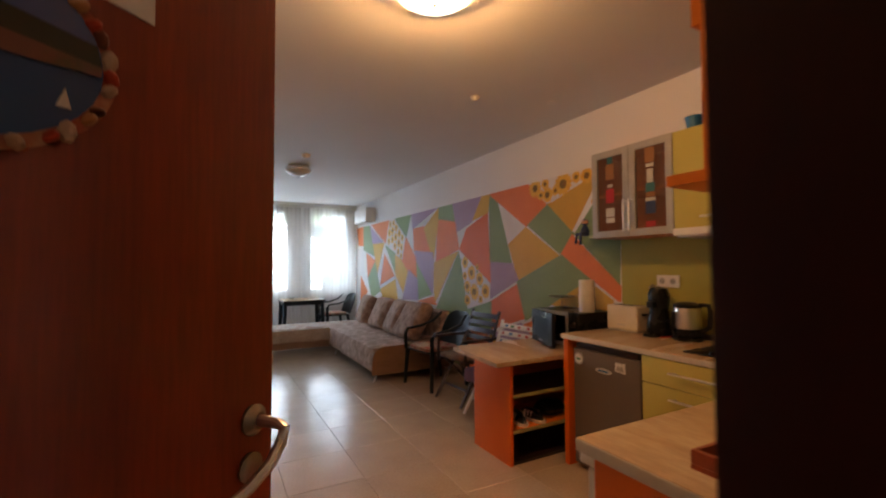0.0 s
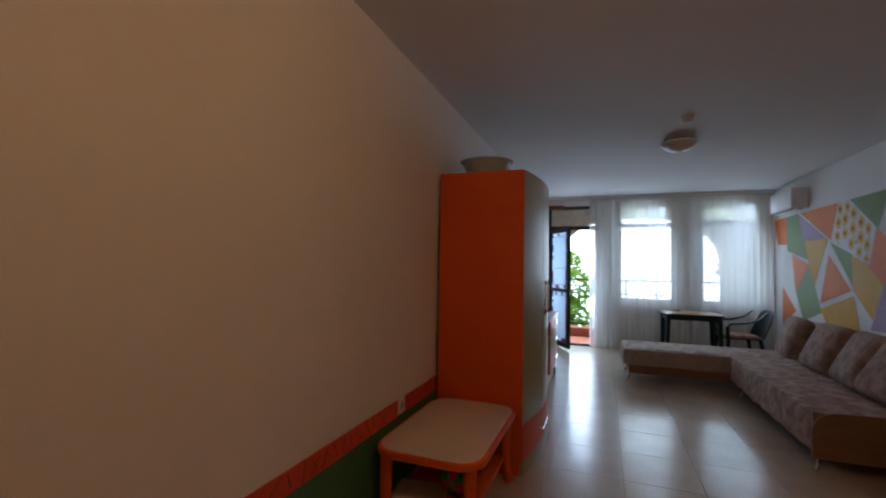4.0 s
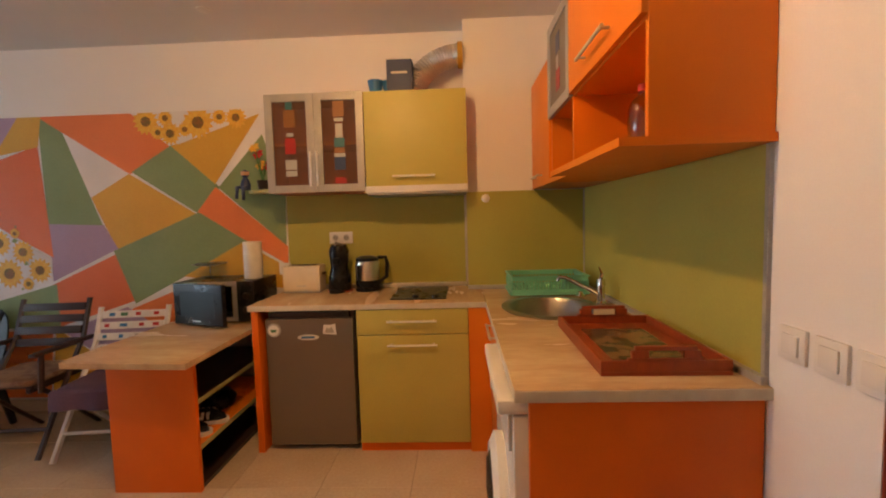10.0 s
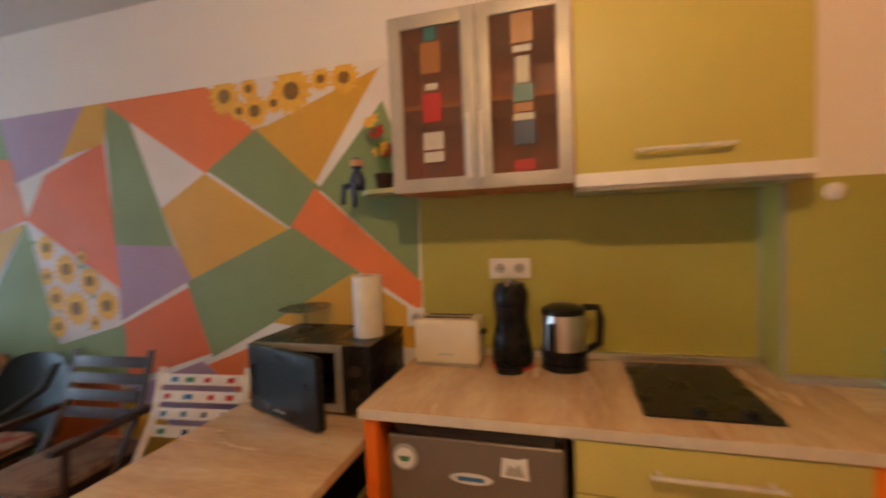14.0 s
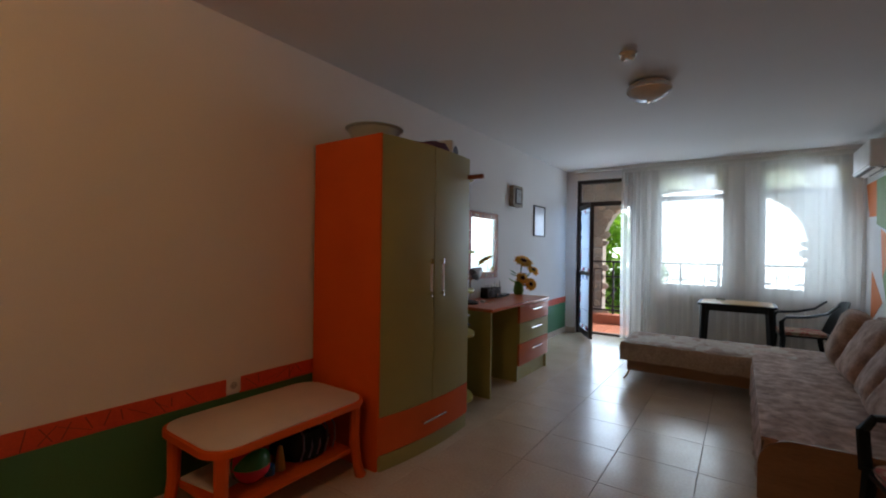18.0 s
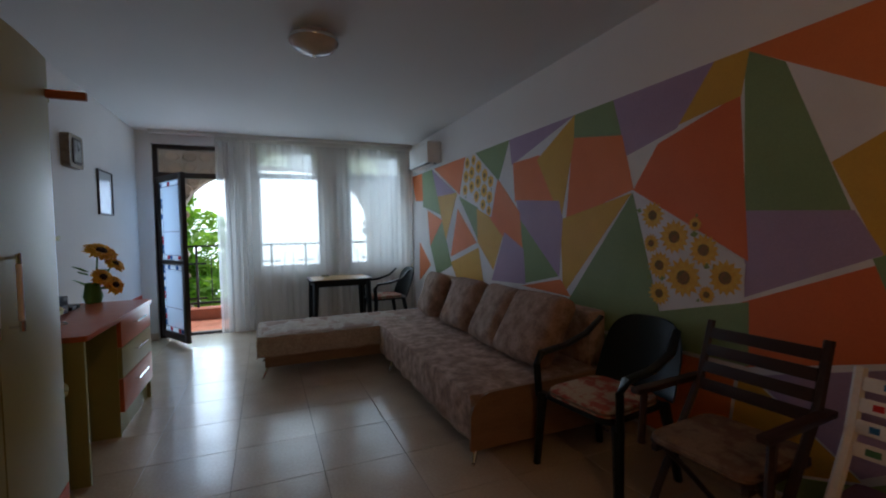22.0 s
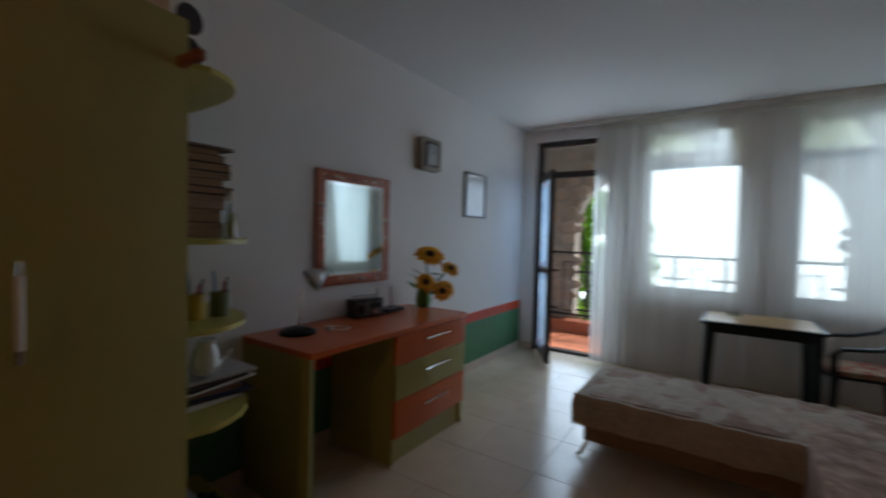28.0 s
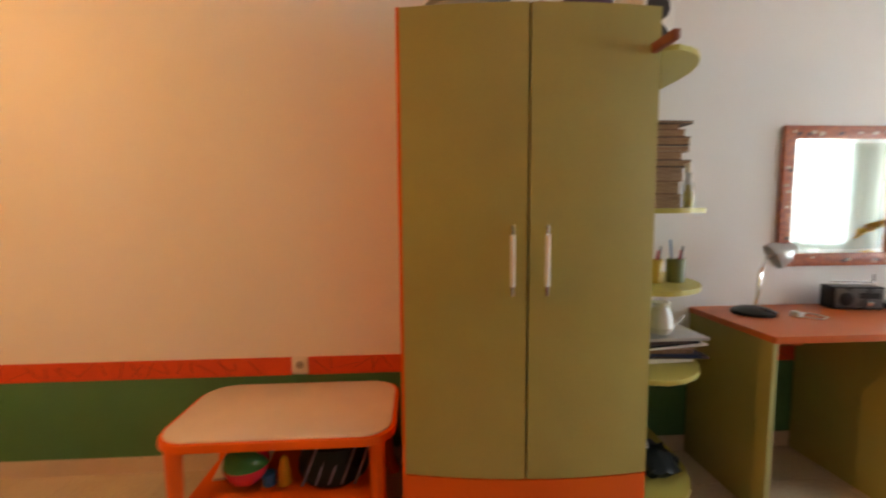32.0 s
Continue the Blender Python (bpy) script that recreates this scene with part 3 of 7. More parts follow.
# ---- entrance door ----
def entrance_door():
    d = thing("door_1", "open red-brown veneered entrance door", "door", 0.10, YB - 0.05, 0, 41.2)
    d["kind"] = "structure"
    W = 0.862
    leaf = part("leaf", cube(0, -0.02, 0.005, W, 0.02, 2.03, 0.004), DOORWOOD, d)
    f = -0.02
    part("lever_plate", moved(lathe([(0.021, 0), (0.022, 0.005), (0.018, 0.009), (0.012, 0.014)], 20), pose(W - 0.04, f, 1.165, 90)), DULL, d, "round satin steel rosette")
    part("lever", tube([(W - 0.04, f, 1.165), (W - 0.04, f - 0.045, 1.165), (W - 0.038, f - 0.056, 1.160), (W - 0.045, f - 0.057, 1.145), (W - 0.062, f - 0.055, 1.122), (W - 0.090, f - 0.050, 1.104), (W - 0.130, f - 0.042, 1.088)], [0.008, 0.008, 0.0085, 0.0085, 0.008, 0.0075, 0.007], 10), STEEL, d, "curved satin steel lever handle")
    part("lock_rosette", moved(lathe([(0.020, 0), (0.021, 0.005), (0.016, 0.008), (0.006, 0.009)], 20), pose(W - 0.045, f, 1.10, 90)), DULL, d, "round satin steel lock rosette")
    part("strike_edge", cube(W, -0.012, 1.00, W + 0.001, 0.012, 1.24), STEEL, d, "steel lock face")
    part("hinge", lathe([(0.008, 0.25), (0.008, 0.35)], 10, (-0.004, -0.024, 0)), STEEL, d)
    part("hinge", lathe([(0.008, 1.70), (0.008, 1.80)], 10, (-0.004, -0.024, 0)), STEEL, d)
    # An oval souvenir plaque with a painted bay and a shell border, and a paper note.
    p = thing("wall_plaque", "oval souvenir plaque of a bay with shell border", "plaque")
    p.matrix_world = d.matrix_world @ pose(0.485, f - 0.001, 1.575, 90)

    def oval(a, b, z0, z1, lo=0, hi=32):
        return slab([(a * math.cos(k * math.pi / 16), b * math.sin(k * math.pi / 16)) for k in range(lo, hi)], z0, z1)
    part("rim", oval(0.140, 0.100, 0, 0.008), SHELLS, p, "orange shell border")
    part("water", oval(0.126, 0.088, 0.008, 0.010), SIGN, p, "dark blue painted sea")
    part("sky", oval(0.126, 0.088, 0.010, 0.0106, 1, 16), mat("postcard_sky", (0.05, 0.10, 0.30), 0.45, second=(0.10, 0.13, 0.32), scale=9), p, "blue painted sky")
    part("hill", slab([(-0.125, 0.004), (0.124, 0.004), (0.119, 0.026), (0.05, 0.030), (-0.02, 0.044), (-0.08, 0.05), (-0.113, 0.036)], 0.0108, 0.0116), mat("postcard_dark_hill", (0.012, 0.022, 0.012), 0.5, second=(0.03, 0.03, 0.014), scale=30), p, "dark green painted hill")
    part("town", slab([(-0.126, -0.012), (-0.04, -0.018), (0.06, -0.010), (0.122, -0.004), (0.124, 0.006), (0.04, 0.008), (-0.05, 0.020), (-0.122, 0.016)], 0.0118, 0.0124), SIGN2, p, "pale painted town along the shore")
    part("sail", slab([(0.086, -0.044), (0.098, -0.044), (0.093, -0.026)], 0.010, 0.012), PAPER, p)
    rs = random.Random(12)
    tones = [mat("shell_red", (0.42, 0.05, 0.02), 0.4, scale=40), mat("shell_ochre", (0.50, 0.25, 0.10), 0.4, scale=40), mat("shell_pale", (0.50, 0.36, 0.27), 0.45, scale=40), mat("shell_brown", (0.16, 0.05, 0.03), 0.4, scale=40)]
    for k in range(34):
        a, q = k * 2 * math.pi / 34 + rs.uniform(-0.05, 0.05), rs.uniform(0.007, 0.012)
        part("shell", moved(lathe([(q, 0), (q * 0.85, 0.005), (q * 0.3, 0.009)], 7, squash=0.7), pose(0.133 * math.cos(a), 0.094 * math.sin(a), 0.008, 0, 0, rs.uniform(0, 180))), tones[rs.choice((0, 0, 1, 2, 3))], p)
    note = single("paper_note", slab([(-0.06, -0.04), (0.05, -0.042), (0.05, 0.04), (-0.055, 0.04)], 0, 0.001), PAPER, "white printed paper note stuck on the door", "note")
    note.matrix_world = d.matrix_world @ pose(0.618, f - 0.001, 1.70, 90)
    for k in range(4):
        part("print_line", cube(-0.045, 0.022 - 0.016 * k, 0.001, 0.035 - 0.012 * (k % 2), 0.026 - 0.016 * k, 0.0014), ALU, note)


entrance_door()
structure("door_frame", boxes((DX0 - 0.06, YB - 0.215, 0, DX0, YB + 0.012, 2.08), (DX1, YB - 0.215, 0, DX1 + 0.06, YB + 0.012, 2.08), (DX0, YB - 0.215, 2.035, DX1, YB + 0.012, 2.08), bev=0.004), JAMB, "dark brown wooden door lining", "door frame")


# ---- windows, balcony door, curtains ----
def window(name, x0, x1, z0, z1, bar, label):
    w = tagged(new(name), label, "window", kind="structure")
    w.location = (0, 9.01, 0)
    b = 0.05
    part("window_frame", boxes((x0, -0.03, z0, x0 + b, 0.03, z1), (x1 - b, -0.03, z0, x1, 0.03, z1), (x0 + b, -0.03, z0, x1 - b, 0.03, z0 + b), (x0 + b, -0.03, z1 - b, x1 - b, 0.03, z1), (x0 + b, -0.03, bar - 0.035, x1 - b, 0.03, bar + 0.035), bev=0.004), FRAME, w, "dark brown window frame")
    for a, c in ((z0 + b, bar - 0.035), (bar + 0.035, z1 - b)):
        g = part("pane", cube(x0 + b, -0.004, a, x1 - b, 0.004, c), PANE, w, "clear window pane")
        g.visible_shadow = False
    part("window_sill", cube(x0 - 0.02, -0.12, z0 - 0.03, x1 + 0.02, -0.03, z0, 0.006), PLASTIC_W, w, "white inner sill")


window("window_1", 1.22, 2.10, 0.84, 2.53, 2.165, "tall dark-framed window with a fixed upper light")
window("window_2", 2.48, 3.36, 0.84, 2.53, 2.165, "tall dark-framed window beside the mural wall")



def roller_blind(x0, x1, low):
    b = thing("roller_blind", "short cream roller blind over the upper window light", "blind", (x0 + x1) / 2, 8.96, 0, group="roller blinds")
    w = (x1 - x0) / 2
    part("cloth", cube(-w, -0.001, low, w, 0.001, 2.50), sheer("cream_blind_cloth", (0.92, 0.92, 0.78), 0.06), b, "cream translucent cloth")
    part("roller", moved(lathe([(0.014, -w), (0.014, w)], 14), pose(0, 0, 2.505, 0, 90)), PLASTIC_W, b)
    part("bottom_rod", cube(-w, -0.005, low - 0.012, w, 0.005, low, 0.002), PLASTIC_W, b, "white bottom rod")


roller_blind(1.24, 2.08, 2.295)
roller_blind(2.50, 3.34, 2.235)

frame2 = structure("door_frame_2", boxes((0.0, 8.97, 0, 0.055, 9.05, 2.53), (0.825, 8.97, 0, 0.88, 9.05, 2.53), (0.055, 8.97, 2.475, 0.825, 9.05, 2.53), (0.055, 8.97, 2.10, 0.825, 9.05, 2.17), (0.055, 8.97, 0, 0.825, 9.07, 0.035), bev=0.004), FRAME, "dark brown balcony door frame with a fixed upper light", "door frame")
g = part("pane", cube(0.055, 9.006, 2.17, 0.825, 9.014, 2.475), PANE, frame2)
g.visible_shadow = False


def balcony_door():
    d = thing("door_2", "open dark-framed glazed balcony door with stained-glass stickers", "door", 0.05, 8.965, 0, -60)
    d["kind"] = "structure"
    W, b = 0.76, 0.075
    part("leaf_frame", boxes((0, -0.025, 0.04, b, 0.025, 2.10), (W - b, -0.025, 0.04, W, 0.025, 2.10), (b, -0.025, 0.04, W - b, 0.025, 0.13), (b, -0.025, 2.02, W - b, 0.025, 2.10), (b, -0.025, 0.98, W - b, 0.025, 1.04), bev=0.004), FRAME, d)
    frosted = sheer("frosted_leaded_glass", (0.50, 0.60, 0.70), 0.34)
    for a, c in ((0.13, 0.98), (1.04, 2.02)):
        g = part("pane", cube(b, -0.004, a, W - b, 0.004, c), frosted, d, "pale blue frosted pane")
        g.visible_shadow = False
        for z in (a + 0.06, a + (c - a) * 0.36, c - 0.06):
            part("lead_line", cube(b, -0.0062, z - 0.004, W - b, -0.0045, z + 0.004), FRAME, d)
        for x in (b + 0.055, W - b - 0.055):
            part("lead_line", cube(x - 0.003, -0.0062, a, x + 0.003, -0.0045, c), FRAME, d)
    part("handle", tube([(W - 0.04, -0.025, 1.05), (W - 0.04, -0.06, 1.05), (W - 0.14, -0.065, 1.05)], 0.009, 8), STEEL, d, "steel lever handle")
    tints = [sheer("sticker_blue", (0.03, 0.10, 0.24), 0.15), sheer("sticker_red", (0.40, 0.02, 0.04), 0.15), sheer("sticker_pale", (0.85, 0.90, 0.95), 0.45)]
    r = random.Random(5)
    for z0, z1 in ((0.135, 0.975), (1.045, 2.015)):
        for side in (b + 0.002, W - b - 0.05):
            z = z0
            while z < z1 - 0.03:
                h = r.uniform(0.035, 0.075)
                part("sticker", cube(side, -0.0058, z, side + 0.048, -0.0044, min(z + h, z1)), tints[r.choice((0, 0, 0, 1, 2, 2, 2, 2))], d, "coloured glass sticker")
                z += h + 0.006
        for z in (z0, z1 - 0.05):
            for k in range(6):
                x = b + 0.06 + k * 0.082
                part("sticker", cube(x, -0.0058, z, x + 0.076, -0.0044, z + 0.048), tints[r.choice((0, 1, 2, 2, 2))], d, "coloured glass sticker")


balcony_door()


def curtain(x0, x1, y, label, folds, deep):
    """A sheer net curtain on a ceiling rail, falling in soft folds."""
    c = thing("net_curtain", label, "curtain", 0, y, 0)
    bm = bmesh.new()
    n, rows = int((x1 - x0) * 70), 14
    grid = []
    for j in range(rows + 1):
        z = 0.03 + (2.60 - 0.03) * j / rows
        line = []
        for i in range(n + 1):
            x = x0 + (x1 - x0) * i / n
            amp = deep * (1.0 - 0.35 * j / rows)
            w = amp * (math.sin(folds * x) + 0.6 * math.sin(2.3 * folds * x + 1.3) + 0.5 * noise.noise((x * 5, j * 0.13, 2.0)))
            line.append(bm.verts.new((x + 0.008 * math.sin(3 * folds * x + j * 0.2), w, z)))
        grid.append(line)
    for a, b in zip(grid, grid[1:]):
        for i in range(n):
            bm.faces.new((a[i], a[i + 1], b[i + 1], b[i]))
    part("net", bm, NET, c)
    part("heading_tape", cube(x0, -0.012, 2.58, x1, 0.012, 2.645), HEM, c, "gathered heading tape")
    return c


curtain(0.74, 1.20, 8.80, "bunched sheer white net curtain beside the balcony door", 75, 0.022)
curtain(1.20, 3.44, 8.81, "long sheer white net curtain over two windows", 31, 0.009)
tagged(single("curtain_rail", cube(0.0, 8.77, 2.64, 3.46, 8.85, 2.68, 0.004), PLASTIC_W, "white ceiling curtain rail", "curtain rail"), kind="structure")


# ---- kitchen ----
def bar_handle(name, parent, x, y, z, length, axis, out, material=NICKEL):
    """A straight bar on two feet; axis x, y or z, and the way out from the front."""
    o = Vector(out)
    a = Vector({"x": (1, 0, 0), "y": (0, 1, 0), "z": (0, 0, 1)}[axis]) * length / 2
    c = Vector((x, y, z))
    bm = tube([c - a + 0.03 * o, c + a + 0.03 * o], 0.0065, 8)
    for s in (-0.86, 0.86):
        tube([c + s * a, c + s * a + 0.03 * o], 0.005, 6, bm)
    return part(name, bm, material, parent, "steel bar handle")


def kitchen_base():
    u = thing("drawer_unit", "olive kitchen base unit with a drawer and a deep door", "cabinet")
    part("carcass", cube(2.895, 0.70, 0.08, 3.47, 1.36, 0.862), OLIVE_D, u)
    a = part("drawer", cube(2.875, 0.705, 0.715, 2.895, 1.357, 0.860, 0.002), OLIVE, u, "olive drawer front")
    bar_handle("handle", a, 2.875, 1.03, 0.795, 0.29, "y", (-1, 0, 0))
    b = part("door", cube(2.875, 0.705, 0.06, 2.895, 1.357, 0.710, 0.002), OLIVE, u, "olive door")
    bar_handle("handle", b, 2.875, 1.03, 0.655, 0.29, "y", (-1, 0, 0))
    part("plinth", cube(2.898, 0.62, 0.0, 2.913, 1.36, 0.06), ORANGE_B, u, "orange plinth")
    c = thing("corner_unit", "orange laminate corner base unit under the sink", "cabinet")
    part("filler", cube(2.878, 0.577, 0.0, 2.895, 0.702, 0.862, 0.002), ORANGE, c, "orange corner filler strip")
    part("carcass", boxes((2.24, -0.08, 0.10, 2.93, 0.555, 0.73), (2.24, -0.08, 0.73, 2.258, 0.555, 0.862), (2.258, 0.537, 0.73, 2.93, 0.555, 0.862)), ORANGE_D, c)
    d = part("door", cube(2.245, 0.555, 0.10, 2.925, 0.575, 0.855, 0.002), ORANGE, c, "orange door")
    bar_handle("handle", d, 2.62, 0.575, 0.79, 0.29, "x", (0, 1, 0))
    part("plinth", cube(2.24, 0.52, 0.0, 2.93, 0.535, 0.10), ORANGE, c)
    part("end_panel", cube(1.608, -0.095, 0.0, 1.633, 0.555, 0.862, 0.002), ORANGE_B, c, "orange laminate end panel")
    part("end_panel", cube(2.878, 1.945, 0.0, 3.47, 1.985, 0.862, 0.002), ORANGE_B, u, "orange laminate panel beside the fridge")


kitchen_base()


def worktops():
    strip = mat("pale_edge_strip", (0.62, 0.56, 0.46), 0.4, second=(0.54, 0.47, 0.37), scale=20)
    w = thing("worktop", "wood-effect laminate worktop with a pale edge", "worktop")
    part("board", slab([(2.872, 0.60), (3.496, 0.60), (3.496, 2.00), (2.872, 2.00)], 0.865, 0.900, bev=0.006), TOP, w)
    part("edge_strip", cube(2.868, 0.60, 0.866, 2.872, 2.00, 0.896, 0.001), strip, w, "pale edge strip")
    # The sink run: a worktop with a round cut-out, in one mesh with its hole.
    bm = bmesh.new()
    n, cx, cy, rx, ry = 48, 2.68, 0.265, 0.250, 0.220
    outer = []
    X0, X1, Y0, Y1 = 1.586, 3.325, YB + 0.002, 0.597
    for k in range(n):
        a = 2 * math.pi * k / n
        c, s = math.cos(a), math.sin(a)
        f = min((X1 - cx) / c if c > 1e-6 else (X0 - cx) / c if c < -1e-6 else 9, (Y1 - cy) / s if s > 1e-6 else (Y0 - cy) / s if s < -1e-6 else 9)
        outer.append((cx + f * c, cy + f * s))
    for corner in ((X0, Y0), (X1, Y0), (X1, Y1), (X0, Y1)):
        k = min(range(n), key=lambda i: (outer[i][0] - corner[0]) ** 2 + (outer[i][1] - corner[1]) ** 2)
        outer[k] = corner
    inner = [(cx + rx * math.cos(2 * math.pi * k / n), cy + ry * math.sin(2 * math.pi * k / n)) for k in range(n)]
    ring(bm, [[(x, y, 0.865) for x, y in inner], [(x, y, 0.865) for x, y in outer], [(x, y, 0.900) for x, y in outer], [(x, y, 0.900) for x, y in inner], [(x, y, 0.865) for x, y in inner]], close=False)
    bmesh.ops.remove_doubles(bm, verts=bm.verts, dist=1e-5)
    bmesh.ops.recalc_face_normals(bm, faces=bm.faces)
    w = thing("worktop", "wood-effect laminate worktop round the sink", "worktop")
    part("board", bm, TOP2, w)
    part("edge_strip", cube(1.586, 0.597, 0.866, 2.868, 0.600, 0.898, 0.001), strip, w, "pale edge strip")
    part("edge_strip", cube(1.582, YB + 0.002, 0.866, 1.586, 0.598, 0.898, 0.001), strip, w, "pale edge strip")
    single("upstand", boxes((3.30, -0.085, 0.900, 3.328, 0.69, 0.925), (1.60, YB + 0.006, 0.900, 3.30, -0.075, 0.925), bev=0.004), ALU, "aluminium sealing strip behind the worktop", "trim")
    single("upstand", cube(3.462, 0.70, 0.900, 3.494, 1.98, 0.928, 0.006), STEEL, "aluminium sealing strip behind the hob", "trim")
    s = thing("sink", "round stainless steel sink with a drainer rim", "sink", cx, cy, 0.9)
    part("bowl", moved(lathe([(0.288, 0.001), (0.291, 0.005), (0.280, 0.008), (0.245, 0.006), (0.238, -0.004), (0.215, -0.13), (0.19, -0.15), (0.04, -0.158), (0.0, -0.158)], 48, close=False), Matrix.Diagonal((1.0, 0.90, 1, 1))), SINK, s)
    part("waste_knob", lathe([(0.026, 0.004), (0.028, 0.010), (0.020, 0.018), (0.012, 0.03), (0.014, 0.036), (0.0, 0.04)], 18, (0.262, -0.225, 0)), CHROME, s, "chrome pop-up waste knob")
    part("drain", lathe([(0.04, -0.156), (0.038, -0.150), (0.0, -0.150)], 20), CHROME, s, "chrome drain")
    t = thing("tap", "chrome mixer tap with a swivel spout", "tap", 2.70, 0.0, 0.905)
    part("body", lathe([(0.028, 0), (0.028, 0.012), (0.021, 0.02), (0.020, 0.10), (0.024, 0.105), (0.022, 0.135), (0.010, 0.142)], 20), CHROME, t)
    part("spout", tube([(0.0, 0.01, 0.055), (0.03, 0.07, 0.085), (0.078, 0.165, 0.135), (0.095, 0.195, 0.138), (0.10, 0.205, 0.118)], [0.012, 0.011, 0.010, 0.011, 0.012], 10), CHROME, t)
    part("lever", tube([(0, 0, 0.14), (-0.02, 0.0, 0.165), (0.055, -0.01, 0.19)], [0.010, 0.009, 0.006], 8), CHROME, t)


worktops()
structure("splashback_right", cube(XR - 0.006, 0.70, 0.905, XR - 0.0005, 1.985, 1.60), SPLASH, "olive green splashback panel behind the hob", "splashback")
structure("splashback_chimney", cube(3.324, YB + 0.008, 0.905, 3.3295, 0.692, 1.555), SPLASH, "olive green splashback on the chimney breast", "splashback")
structure("splashback_side", cube(3.33, 0.6905, 0.905, 3.494, 0.696, 1.555), SPLASH, "olive green splashback return", "splashback")
structure("splashback_back", cube(1.62, YB + 0.0005, 0.905, 3.324, YB + 0.006, 1.559), SPLASH, "olive green splashback panel behind the sink", "splashback")
structure("corner_trim", boxes((1.605, YB, 0.90, 1.62, YB + 0.012, 1.559), (3.488, 0.696, 0.925, 3.494, 0.702, 1.55), (3.316, YB + 0.006, 0.925, 3.324, YB + 0.014, 1.55), (3.322, 0.688, 0.925, 3.33, 0.698, 1.555)), ALU, "aluminium edge trims of the splashback", "trim")


def fridge():
    f = thing("fridge", "grey-brown under-counter fridge with magnets", "fridge", 2.90, 1.385, 0)
    part("body", cube(0.045, 0.0, 0.02, 0.50, 0.53, 0.852, 0.006), FRIDGE, f)
    part("door", cube(0.0, 0.0, 0.035, 0.04, 0.53, 0.812, 0.012, 3), FRIDGE, f)
    part("grip", boxes((0.004, 0.02, 0.814, 0.04, 0.51, 0.850), bev=0.01), FRAME, f, "dark recessed door grip")
    for y in (0.05, 0.475):
        part("foot", lathe([(0.02, 0), (0.02, 0.02)], 10, (0.09, y, 0)), BLACK, f)
    part("badge", moved(slab([(0.065 * math.cos(k * 0.2618), 0.017 * math.sin(k * 0.2618)) for k in range(24)], 0, 0.003), pose(-0.001, 0.27, 0.70, 90, 0, -90)), PLASTIC_W, f, "oval white badge")
    part("badge_bar", cube(-0.006, 0.23, 0.694, -0.004, 0.31, 0.706), BLUE, f, "blue lettering bar")
    m = thing("fridge_magnet", "round white and green fridge magnet", "magnet", 2.899, 1.86, 0.745)
    part("disc", moved(lathe([(0.042, 0), (0.042, 0.004), (0.036, 0.006)], 24), pose(0, 0, 0, 0, -90)), ALU, m)
    part("print", moved(lathe([(0.032, 0.006), (0.032, 0.008)], 24), pose(0, 0, 0, 0, -90)), PAPER, m)
    part("bowl_mark", onwall([(-0.02, 0.006), (0.02, 0.006), (0.014, -0.010), (-0.014, -0.010)], -0.0095, -0.008), DADO, m)
    k = thing("fridge_magnet", "grey card magnet shaped like rocks", "magnet", 2.899, 1.525, 0.745)
    part("card", onwall([(-0.04, -0.03), (0.04, -0.025), (0.035, 0.03), (-0.01, 0.028), (-0.035, 0.035)], -0.004, 0), PAPER, k)
    part("rocks", onwall([(-0.03, -0.02), (0.03, -0.018), (0.015, 0.015), (0.0, 0.002), (-0.012, 0.02)], -0.0055, -0.004), MORTAR, k)


fridge()


def washing_machine():
    w = thing("washing_machine", "white front-loading washing machine under the worktop", "washing machine", 1.64, 0.0, 0)
    part("body", cube(0.0, -0.06, 0.02, 0.585, 0.60, 0.80, 0.012, 3), ENAMEL, w)
    part("lid", cube(0.0, -0.06, 0.802, 0.585, 0.645, 0.848, 0.02, 4), PLASTIC_W, w, "white top with rounded edges")
    part("panel", cube(0.006, 0.60, 0.69, 0.579, 0.614, 0.80, 0.006, 3), PLASTIC_W, w, "white control panel")
    part("dial", moved(lathe([(0.03, 0), (0.028, 0.02), (0.0, 0.022)], 20), pose(0.42, 0.614, 0.745, -90)), PLASTIC_W, w)
    door = part("porthole", moved(lathe([(0.19, 0), (0.19, 0.03), (0.15, 0.05), (0.13, 0.045)], 36), pose(0.29, 0.60, 0.40, -90)), PLASTIC_W, w, "round white porthole door")
    part("porthole_glass", moved(lathe([(0.13, 0.045), (0.10, 0.06), (0.0, 0.066)], 30), pose(0.29, 0.60, 0.40, -90)), BLACK, door, "dark porthole glass")
    for x in (0.06, 0.53):
        part("foot", lathe([(0.02, 0), (0.02, 0.02)], 10, (x, 0.5, 0)), BLACK, w)


washing_machine()


